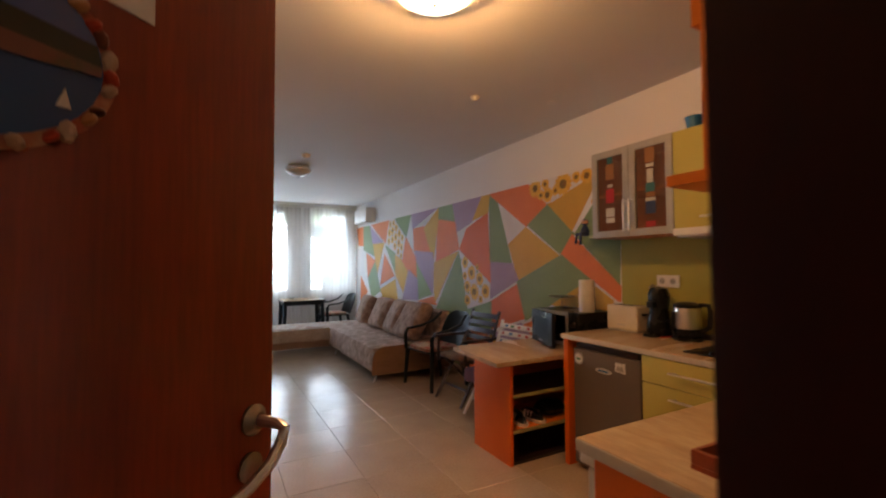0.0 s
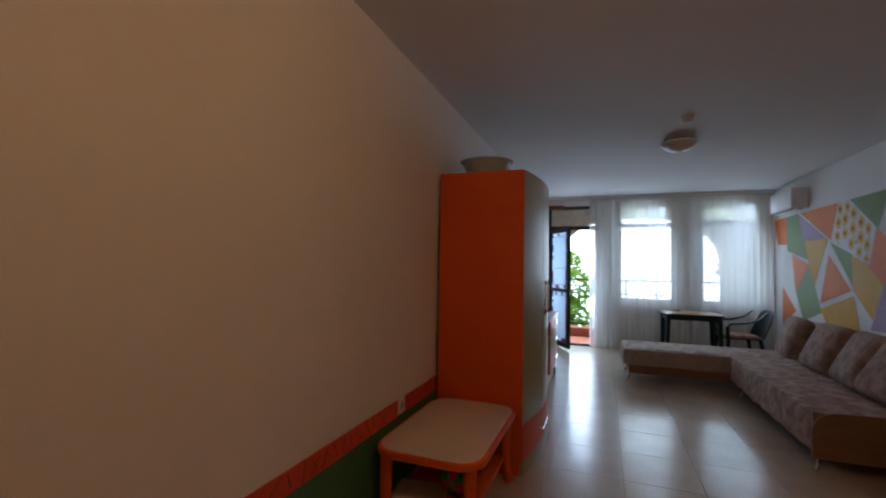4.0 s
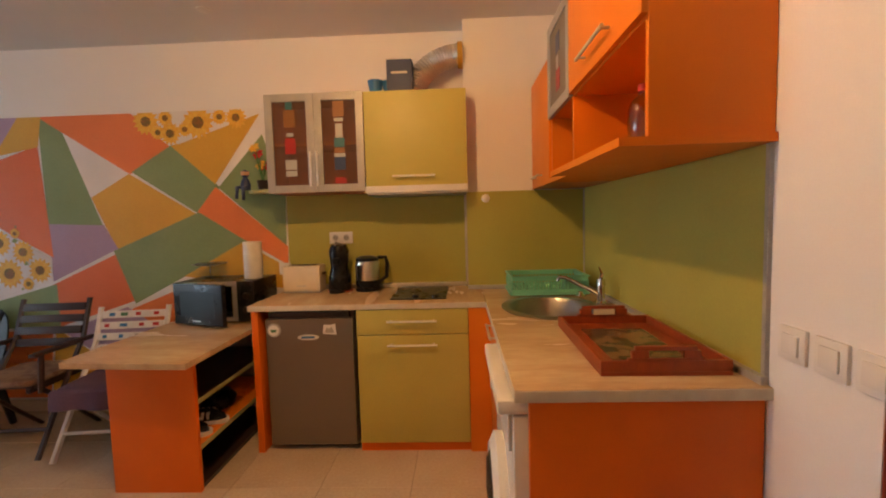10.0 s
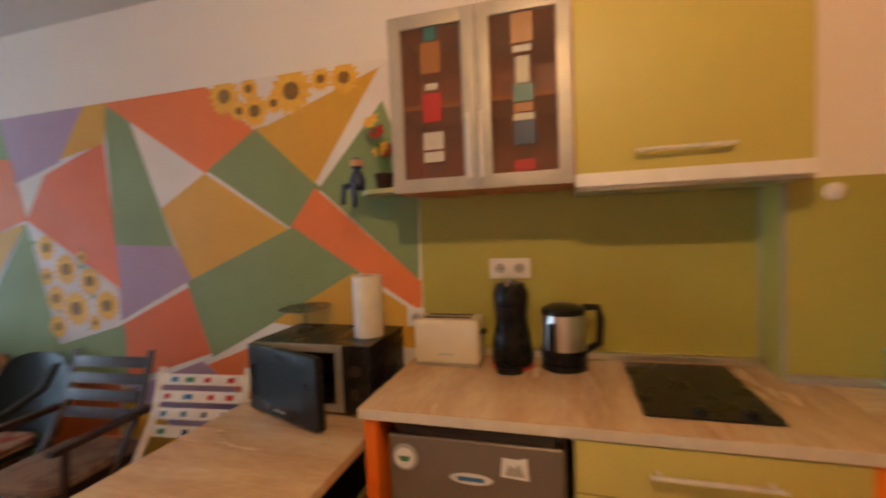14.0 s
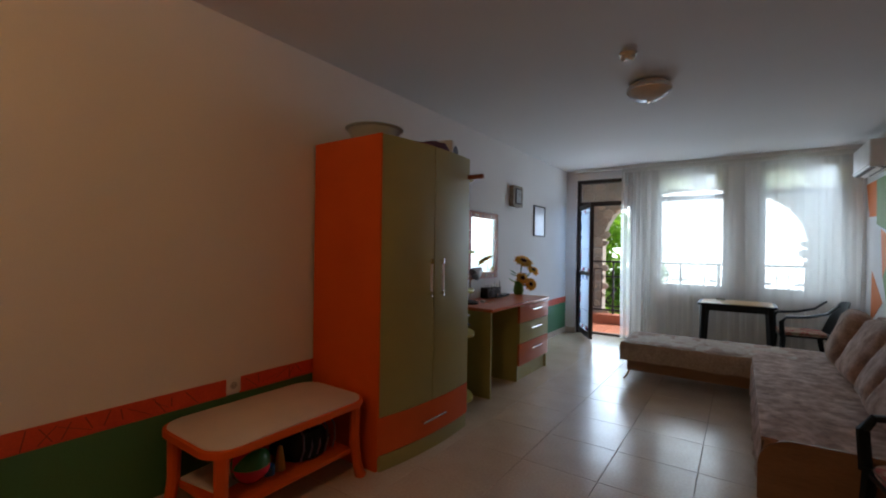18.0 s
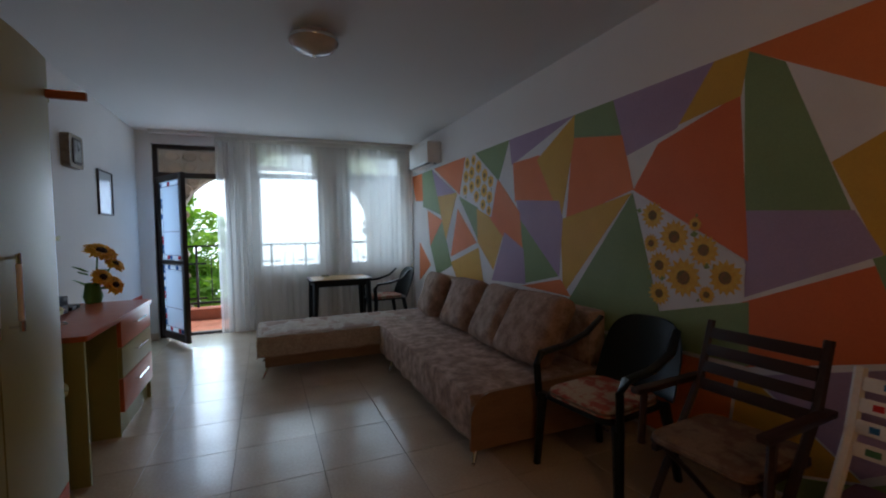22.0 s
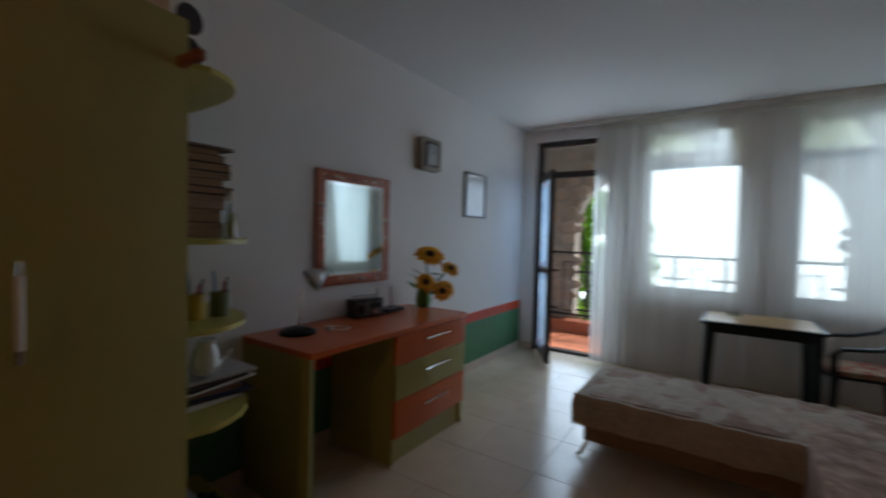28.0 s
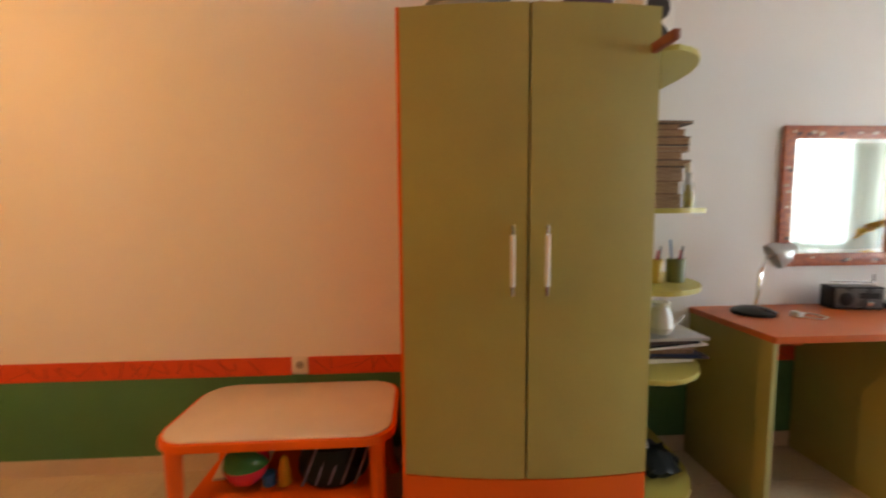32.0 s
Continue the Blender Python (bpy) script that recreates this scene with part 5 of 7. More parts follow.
def microwave():
    m = thing("microwave", "black microwave oven with its door ajar", "microwave", 3.14, 2.085, 0.736)
    D, W, Hh = 0.34, 0.53, 0.275
    for name, box in (("control_housing", (0.012, 0, 0.012, D, 0.115, Hh)), ("side_panel", (0.012, W - 0.02, 0.012, D, W, Hh)), ("oven_floor", (0.012, 0.115, 0.012, D, W - 0.02, 0.03)), ("top_panel", (0.012, 0.115, Hh - 0.02, D, W - 0.02, Hh)), ("back_panel", (D - 0.02, 0.115, 0.03, D, W - 0.02, Hh - 0.02))):
        part(name, cube(*box), BLACK, m)
    part("front_frame", boxes((0, 0.115, 0.012, 0.012, 0.15, Hh), (0, W - 0.03, 0.012, 0.012, W, Hh), (0, 0.15, 0.012, 0.012, W - 0.03, 0.04), (0, 0.15, Hh - 0.03, 0.012, W - 0.03, Hh), bev=0.002), RADIO, m, "silver front frame")
    part("control_panel", cube(-0.004, 0.0, 0.012, 0.012, 0.115, Hh, 0.003), BLACK, m)
    for z in (0.09, 0.18):
        part("dial", moved(lathe([(0.022, 0), (0.019, 0.016), (0, 0.018)], 18), pose(-0.004, 0.057, z, 0, -90)), FRAME, m)
    part("turntable", lathe([(0.0, 0.032), (0.12, 0.032), (0.13, 0.045), (0.12, 0.040), (0.0, 0.038)], 24, (0.17, 0.29, 0), close=False), CLEAR, m)
    d = part("door", cube(-0.012, -0.43, 0.0, 0.018, 0.0, 0.262, 0.006), BLACK, m, "glossy black door")
    d.matrix_basis = pose(-0.008, W - 0.005, 0.013, 0, 0, -20)
    part("window", cube(-0.0135, -0.36, 0.05, -0.0122, -0.06, 0.215), NAVY, d)
    part("lettering", cube(-0.0135, -0.235, 0.022, -0.0122, -0.165, 0.029), RADIO, d)
    for x in (0.05, 0.30):
        for y in (0.05, 0.42):
            part("foot", lathe([(0.012, 0), (0.012, 0.012)], 8, (x, y, 0)), BLACK, m)
    r = thing("paper_towel", "white kitchen paper roll on end", "paper roll", 3.30, 2.16, 1.012)
    part("roll", lathe([(0.058, 0), (0.060, 0.004), (0.060, 0.246), (0.057, 0.25), (0.022, 0.25), (0.020, 0.22)], 28), PAPER, r)
    part("core", lathe([(0.020, 0.15), (0.020, 0.2495), (0.018, 0.2495), (0.018, 0.15)], 16, close=False), SOFAWOOD, r)
    b = thing("fruit_dish", "shallow silver leaf-shaped dish on a slim foot", "dish", 3.36, 2.50, 1.012)
    part("dish", lathe([(0.0, 0.085), (0.06, 0.087), (0.13, 0.10), (0.13, 0.103), (0.06, 0.092), (0.0, 0.090)], 28, close=False, squash=0.8), mat("tarnished_silver", (0.30, 0.27, 0.24), 0.28, 1.0, scale=20), b)
    part("foot", lathe([(0.04, 0), (0.03, 0.006), (0.006, 0.012), (0.006, 0.085)], 16), CLEAR, b)


microwave()


# ---- wardrobe side ----
def wardrobe():
    w = thing("wardrobe", "tall olive wardrobe with orange sides and a bowed front", "wardrobe")
    Y0, Y1, X0, Hh = 3.68, 4.625, -0.145, 2.068

    def front(y):
        s = (y - Y0) / (Y1 - Y0)
        return 0.465 + 0.055 * s + 0.17 * s * (1 - s)

    def bowed(y0, y1, z0, z1, back, n=12):
        return slab([(front(y0 + (y1 - y0) * i / n), y0 + (y1 - y0) * i / n) for i in range(n + 1)] + [(front(y1 + (y0 - y1) * i / n) - back, y1 + (y0 - y1) * i / n) for i in range(n + 1)], z0, z1)
    part("side_panel", cube(X0, Y0, 0, 0.452, Y0 + 0.018, Hh, 0.002), ORANGE_W, w, "orange side panel")
    part("side_panel", cube(X0, Y1 - 0.018, 0, 0.508, Y1, Hh, 0.002), OLIVE_D, w)
    part("back_panel", cube(X0, Y0 + 0.018, 0.02, X0 + 0.01, Y1 - 0.018, Hh), OLIVE_D, w)
    part("top_panel", slab([(X0 + 0.01, Y0 + 0.018)] + [(front(Y0 + 0.018 + 0.1 * i * (Y1 - Y0 - 0.036)) - 0.02, Y0 + 0.018 + 0.1 * i * (Y1 - Y0 - 0.036)) for i in range(11)] + [(X0 + 0.01, Y1 - 0.018)], Hh - 0.02, Hh), OLIVE_D, w)
    part("edge_band", bowed(Y0, Y0 + 0.012, 0.09, Hh, 0.014), ORANGE_W, w)
    ym = 4.148
    a = part("door", bowed(Y0 + 0.013, ym - 0.004, 0.333, Hh - 0.002, 0.018), OLIVE_D, w, "olive bowed door")
    b = part("door", bowed(ym + 0.004, Y1, 0.333, Hh - 0.002, 0.018), OLIVE_D, w, "olive bowed door")
    # Near-black strip behind the door gap, its colour standing in for shade.
    part("shadow_gap", cube(0.50, ym - 0.02, 0.335, 0.515, ym + 0.02, Hh - 0.03), FRAME, w)
    for d, y in ((a, ym - 0.062), (b, ym + 0.062)):
        x = front(y)
        bm = tube([(x + 0.032, y, 1.045), (x + 0.032, y, 1.30)], 0.0075, 10)
        for z in (1.06, 1.285):
            tube([(x - 0.002, y, z), (x + 0.032, y, z)], 0.005, 8, bm)
        h = part("handle", bm, CHROME, d, "chrome bar handle")
        part("grip", lathe([(0.0085, 1.08), (0.0085, 1.265)], 10, (x + 0.032, y, 0)), PLASTIC_W, h, "white grip")
    dr = part("drawer", bowed(Y0 + 0.013, Y1, 0.10, 0.327, 0.018), ORANGE_W, w, "orange bowed drawer")
    x = front(ym)
    bm = tube([(x + 0.028, ym - 0.13, 0.215), (x + 0.028, ym + 0.13, 0.215)], 0.0065, 8)
    for y in (ym - 0.11, ym + 0.11):
        tube([(x - 0.004, y, 0.215), (x + 0.028, y, 0.215)], 0.005, 6, bm)
    part("handle", bm, CHROME, dr)
    part("plinth", bowed(Y0 + 0.02, Y1 - 0.02, 0.0, 0.095, 0.018), OLIVE_D, w, "olive plinth")
    part("peg", cube(0.505, 4.588, 1.905, 0.655, 4.612, 1.938, 0.004), mat("brown_peg_wood", (0.30, 0.085, 0.03), 0.5, second=(0.22, 0.06, 0.02), scale=12, grain=0.3, stretch=(1, 6, 6)), w, "short red-brown wooden peg")
    # End shelves with rounded fronts.
    s = thing("end_shelves", "olive rounded end shelves beside the wardrobe", "shelf")
    for z, reach in ((1.93, 0.31), (1.335, 0.38), (1.015, 0.375), (0.66, 0.39), (0.14, 0.37)):
        out = [(XL + 0.001, Y1 + 0.002), (0.47, Y1 + 0.002)] + [(XL + 0.14 + 0.53 * math.cos(k * math.pi / 16) ** 0.7 if k < 8 else XL + 0.14, Y1 + 0.002 + reach * math.sin(k * math.pi / 16) ** 0.8) for k in range(1, 9)] + [(XL + 0.001, Y1 + 0.002 + reach)]
        part("board", slab(out, z, z + 0.02), OLIVE, s)


wardrobe()


PAGES = mat("yellowed_pages", (0.40, 0.25, 0.15), 0.9, second=(0.28, 0.165, 0.10), scale=20, grain=0.3, grain_scale=200, stretch=(1, 1, 8))


def shelf_things():
    r = random.Random(21)
    z = 1.356
    tints = [mat("worn_book_brown", (0.22, 0.11, 0.06), 0.7, scale=30, grain=0.3), mat("worn_book_tan", (0.30, 0.15, 0.08), 0.7, scale=30, grain=0.3), mat("worn_book_dark", (0.07, 0.045, 0.04), 0.7, scale=30, grain=0.3), mat("worn_book_cream", (0.58, 0.47, 0.33), 0.7, scale=30, grain=0.3)]
    for k, (h, l, c) in enumerate(((0.06, 0.21, 1), (0.055, 0.18, 0), (0.06, 0.22, 1), (0.03, 0.27, 2), (0.035, 0.20, 0), (0.025, 0.27, 3), (0.035, 0.26, 2), (0.03, 0.21, 0), (0.025, 0.18, 0), (0.012, 0.27, 2))):
        b = thing("book", "old worn book lying in a stack", "book", 0.16 + r.uniform(-0.01, 0.01), 4.80, z, r.uniform(-7, 7), "books stacked on the shelf")
        w = 0.085
        part("cover", boxes((-w, -l / 2, 0, w, l / 2, 0.003), (-w, -l / 2, h - 0.003, w, l / 2, h), (-w, -l / 2, 0.003, -w + 0.003, l / 2, h - 0.003)), tints[c], b)
        part("page_block", cube(-w + 0.003, -l / 2 + 0.004, 0.003, w - 0.004, l / 2 - 0.004, h - 0.003), PAGES, b)
        z += h + 0.0005
    for x, y, rr, h, m_, lab in ((0.27, 4.91, 0.026, 0.15, CLEAR, "clear spray bottle with yellow liquid"), (0.22, 4.945, 0.022, 0.10, mat("yellow_bottle", (0.55, 0.42, 0.05), 0.3), "small yellow plastic bottle on the shelf")):
        b = thing("bottle", lab, "bottle", x, y, 1.356, group="bottles on the shelf")
        part("body", lathe([(rr, 0), (rr, h * 0.65), (rr * 0.5, h * 0.8), (rr * 0.45, h)], 16), m_, b)
        part("cap", lathe([(rr * 0.55, h), (rr * 0.5, h + 0.04), (0, h + 0.042)], 12), PLASTIC_W, b)
    for x, y, m_, lab in ((0.28, 4.765, mat("mustard_ceramic", (0.50, 0.33, 0.03), 0.35), "mustard yellow pen pot with pencils"), (0.27, 4.87, mat("sage_ceramic", (0.16, 0.19, 0.09), 0.4), "green pen pot with pens")):
        b = thing("pen_pot", lab, "pot", x, y, 1.036, group="pen pots")
        part("pot", lathe([(0.036, 0), (0.038, 0.10), (0.034, 0.10), (0.033, 0.005), (0, 0.005)], 18, close=False), m_, b)
        for k in range(4):
            a = k * 1.6
            part("pencil", tube([(0.012 * math.cos(a), 0.012 * math.sin(a), 0.01), (0.03 * math.cos(a), 0.03 * math.sin(a), 0.14 + 0.015 * k)], 0.004, 6), (RED, BLACK, PAPER, BLUE)[k], b)
    b = thing("metal_jug", "small white and silver jug on magazines", "jug", 0.24, 4.83, 0.80)
    part("jug", lathe([(0.04, 0), (0.055, 0.03), (0.045, 0.09), (0.032, 0.12), (0.038, 0.14)], 18), ENAMEL, b)
    part("spout", tube([(0.0, 0.045, 0.03), (0.0, 0.085, 0.05), (0.0, 0.11, 0.075)], [0.012, 0.009, 0.006], 8), ENAMEL, b)
    z = 0.681
    for k in range(8):
        h = r.uniform(0.008, 0.02)
        single("magazine", cube(-0.10 - 0.02 * (k % 3), -0.14 + 0.03 * (k % 2), 0, 0.10, 0.13 + 0.035 * ((k * 5) % 3), h), (PAPER, tints[2], NAVYCARD, tints[0], PAPER, BLACK, tints[2], RADIO)[k], "worn magazine in a stack on the shelf", "magazine", 0.20, 4.82, z, r.uniform(-14, 14), "magazines stacked on the shelf")
        z += h + 0.0005
    # Crumpled bags and a small pink packet on the lowest shelf.
    for k, (lab, m_, x, y, w, h) in enumerate((("crumpled dark plastic bag", NAVY, 0.21, 4.80, 0.14, 0.10), ("crumpled pale plastic bag", mat("pale_bag_film", (0.50, 0.50, 0.56), 0.3, second=(0.20, 0.20, 0.25), scale=18, sharp=0.08), 0.16, 4.745, 0.10, 0.16))):
        bag = bmesh.new()
        lathe([(0.0, 0), (w * 0.7, 0.0), (w * 0.95, h * 0.18), (w, h * 0.36), (w * 0.9, h * 0.55), (w * 0.7, h * 0.78), (w * 0.35, h * 0.95), (0.0, h)], 30, (0, 0, 0), bag, False)
        for v in bag.verts:
            q = v.co * 22 + Vector((9 * k, 0, 0))
            v.co += Vector((noise.noise(q), noise.noise(q + Vector((5, 0, 0))), 0.6 * noise.noise(q + Vector((0, 7, 0))))) * 0.035
            v.co.z = max(v.co.z, 0)
        single("plastic_bag", bag, m_, lab + " on the lowest shelf", "bag", x, y, 0.161, 0, "bags on the lowest shelf")
    single("packet", moved(lathe([(0.0, 0), (0.03, 0.0), (0.034, 0.05), (0.02, 0.09), (0.0, 0.10)], 12, close=False), pose(0, 0, 0)), mat("pink_wrap", (0.60, 0.33, 0.28), 0.5), "small pink wrapped packet behind the bags", "packet", 0.10, 4.665, 0.161)
    # On top of the wardrobe.
    b = thing("washing_bowl", "shallow grey translucent plastic bowl on the wardrobe", "bowl", 0.12, 3.98, 2.069)
    part("bowl", lathe([(0.11, 0), (0.13, 0.01), (0.185, 0.12), (0.205, 0.13), (0.205, 0.136), (0.18, 0.128), (0.125, 0.018), (0, 0.012)], 36, close=False), BOWL, b)
    for lab, m_, x, y, s in (("dark red folded cloth", mat("maroon_cloth", (0.16, 0.015, 0.03), 0.85, grain=0.3), 0.30, 4.22, (0.15, 0.12, 0.07)), ("purple folded cloth", PURPLE, 0.30, 4.42, (0.13, 0.12, 0.12))):
        bm = lathe([(0.0, 0), (0.9, 0.0), (1.0, 0.35), (0.75, 0.85), (0.0, 1.0)], 18, close=False)
        for v in bm.verts:
            v.co = Vector((v.co.x * s[0], v.co.y * s[1], v.co.z * s[2]))
            v.co += Vector((1, 1, 0.7)) * 0.018 * noise.noise(v.co * 16)
            v.co.z = max(v.co.z, 0)
        single("folded_cloth", bm, m_, lab + " on the wardrobe", "cloth", x, y, 2.069)
    k = thing("speaker_box", "white carton printed with dark round speakers", "box", 0.20, 4.62, 1.951, 12)
    part("carton", cube(-0.10, 0.0, 0, 0.14, 0.15, 0.30, 0.003), PAPER, k)
    for z in (0.09, 0.21):
        part("printed_speaker", moved(lathe([(0.055, 0), (0.055, 0.001)], 24), pose(0.14, 0.075, z, 0, 90)), FRAME, k)
    part("printed_flame", cube(0.14, 0.02, 0.0, 0.1412, 0.13, 0.03), ORANGE_D, k)


shelf_things()


def bench():
    b = thing("coffee_table", "orange low table with a white top and a lower shelf", "table", 0.155, 3.175, 0)
    part("rim", slab(rounded(-0.29, -0.475, 0.29, 0.475, 0.13), 0.435, 0.468, bev=0.012), ORANGE_W, b, "orange rounded rim")
    part("top", slab(rounded(-0.272, -0.457, 0.272, 0.457, 0.115), 0.468, 0.4745, bev=0.003), mat("peach_white_laminate", (0.78, 0.68, 0.58), 0.35, scale=3, grain=0.1), b, "cream inlaid top")
    for x in (-1, 1):
        for y in (-1, 1):
            part("leg", tube([(x * 0.225, y * 0.40, 0.438), (x * 0.225, y * 0.402, 0.20), (x * 0.235, y * 0.415, 0.08), (x * 0.245, y * 0.435, 0.0)], [0.034, 0.030, 0.028, 0.034], 10), ORANGE_W, b, "curved orange leg")
    part("shelf", slab(rounded(-0.22, -0.385, 0.22, 0.385, 0.02), 0.15, 0.175, bev=0.004), ORANGE_W, b, "orange lower shelf")
    part("apron", boxes((-0.20, -0.38, 0.40, -0.185, 0.38, 0.436), (0.185, -0.38, 0.40, 0.20, 0.38, 0.436)), ORANGE_W, b)
    ball = thing("play_ball", "red and green glossy play ball under the table", "ball", 0.24, 3.00, 0.176)
    bmr, bmg = bmesh.new(), bmesh.new()
    for k in range(6):
        bm = bmr if k % 2 else bmg
        rows = []
        for j in range(13):
            th = math.pi * j / 12
            rows.append([Vector((0.095 * math.sin(th) * math.cos(k * math.pi / 3 + i * math.pi / 18), 0.095 * math.cos(th), 0.095 + 0.095 * math.sin(th) * math.sin(k * math.pi / 3 + i * math.pi / 18))) for i in range(7)])
        vv = [[bm.verts.new(p) for p in row] for row in rows]
        for p, q in zip(vv, vv[1:]):
            for i in range(6):
                bm.faces.new((p[i], p[i + 1], q[i + 1], q[i]))
    for bm in (bmr, bmg):
        bmesh.ops.remove_doubles(bm, verts=bm.verts, dist=1e-5)
        bmesh.ops.dissolve_degenerate(bm, dist=1e-5, edges=bm.edges)
    part("red_gore", bmr, mat("ball_pink_red", (0.60, 0.03, 0.06), 0.2), ball)
    part("green_gore", bmg, mat("ball_green", (0.04, 0.22, 0.05), 0.2), ball)
    r = random.Random(4)
    bm = lathe([(0.0, 0), (0.95, 0.0), (1.0, 0.4), (0.8, 0.85), (0.0, 1.0)], 24, close=False)
    for v in bm.verts:
        v.co = Vector((v.co.x * 0.17, v.co.y * 0.16, v.co.z * 0.17))
        v.co += Vector((1, 1, 0.6)) * 0.02 * noise.noise(v.co * 14)
        v.co.z = max(v.co.z, 0)
    cl = thing("striped_cloth", "dark striped folded cloth under the table", "cloth", 0.14, 3.36, 0.176)
    part("fold", bm, NAVY, cl)
    for k in range(5):
        y = -0.11 + k * 0.055
        part("stripe", tube([(0.165, y, 0.02), (0.166, y + 0.02, 0.07), (0.13, y + 0.045, 0.135), (0.05, y + 0.06, 0.172)], 0.006, 6), mat("grey_violet_stripe", (0.22, 0.18, 0.26), 0.9), cl)
    t = thing("toy_figure", "small yellow and blue plastic toys under the table", "toy", 0.25, 3.16, 0.176)
    part("yellow_block", lathe([(0.03, 0), (0.026, 0.05), (0.014, 0.12), (0, 0.13)], 8), mat("toy_yellow", (0.60, 0.30, 0.02), 0.4), t)
    part("blue_block", lathe([(0.03, 0), (0.03, 0.05), (0, 0.06)], 8, (0.0, -0.065, 0)), BLUE, t)
    single("magazine", cube(-0.14, -0.11, 0, 0.14, 0.11, 0.012), PAPER, "old magazine on the lower shelf of the table", "magazine", 0.06, 2.93, 0.176, 8)


bench()


def desk():
    d = thing("desk", "terracotta and olive dressing desk with three drawers", "desk")
    Y0, Y1, X0, X1, Hh = 5.23, 6.63, -0.155, 0.405, 0.822
    part("desktop", slab(rounded(X0, Y0 - 0.01, X1 + 0.012, Y1 + 0.01, 0.012, 3), Hh - 0.03, Hh, bev=0.004), ORANGE_D, d, "terracotta desktop")
    part("side_panel", cube(X0, Y0, 0, X1 - 0.01, Y0 + 0.02, Hh - 0.03, 0.002), OLIVE_D, d, "olive side panel")
    part("front_edge", cube(X1 - 0.01, Y0, 0, X1 - 0.006, Y0 + 0.02, Hh - 0.03), EDGE, d)
    part("side_panel", cube(X0, 5.85, 0, X1 - 0.03, 5.87, Hh - 0.03), OLIVE_D, d)
    part("side_panel", cube(X0, Y1 - 0.02, 0, X1 - 0.02, Y1, Hh - 0.03), OLIVE_D, d)
    part("modesty_panel", cube(X0 + 0.03, Y0 + 0.02, 0.60, X0 + 0.045, 5.85, Hh - 0.03), ORANGE_D, d, "terracotta rear panel")
    for z0, z1, m_ in ((0.605, 0.782, ORANGE_D), (0.395, 0.600, OLIVE_D), (0.165, 0.390, ORANGE_D)):
        f = part("drawer", cube(X1 - 0.03, 5.853, z0, X1 - 0.004, Y1 - 0.001, z1, 0.003), m_, d, "drawer front")
        bar_handle("handle", f, X1 - 0.004, 6.24, (z0 + z1) / 2 + 0.035, 0.26, "y", (1, 0, 0), CHROME)
    part("plinth", cube(X1 - 0.06, 5.87, 0, X1 - 0.045, Y1 - 0.02, 0.163), OLIVE_D, d, "olive plinth")


desk()


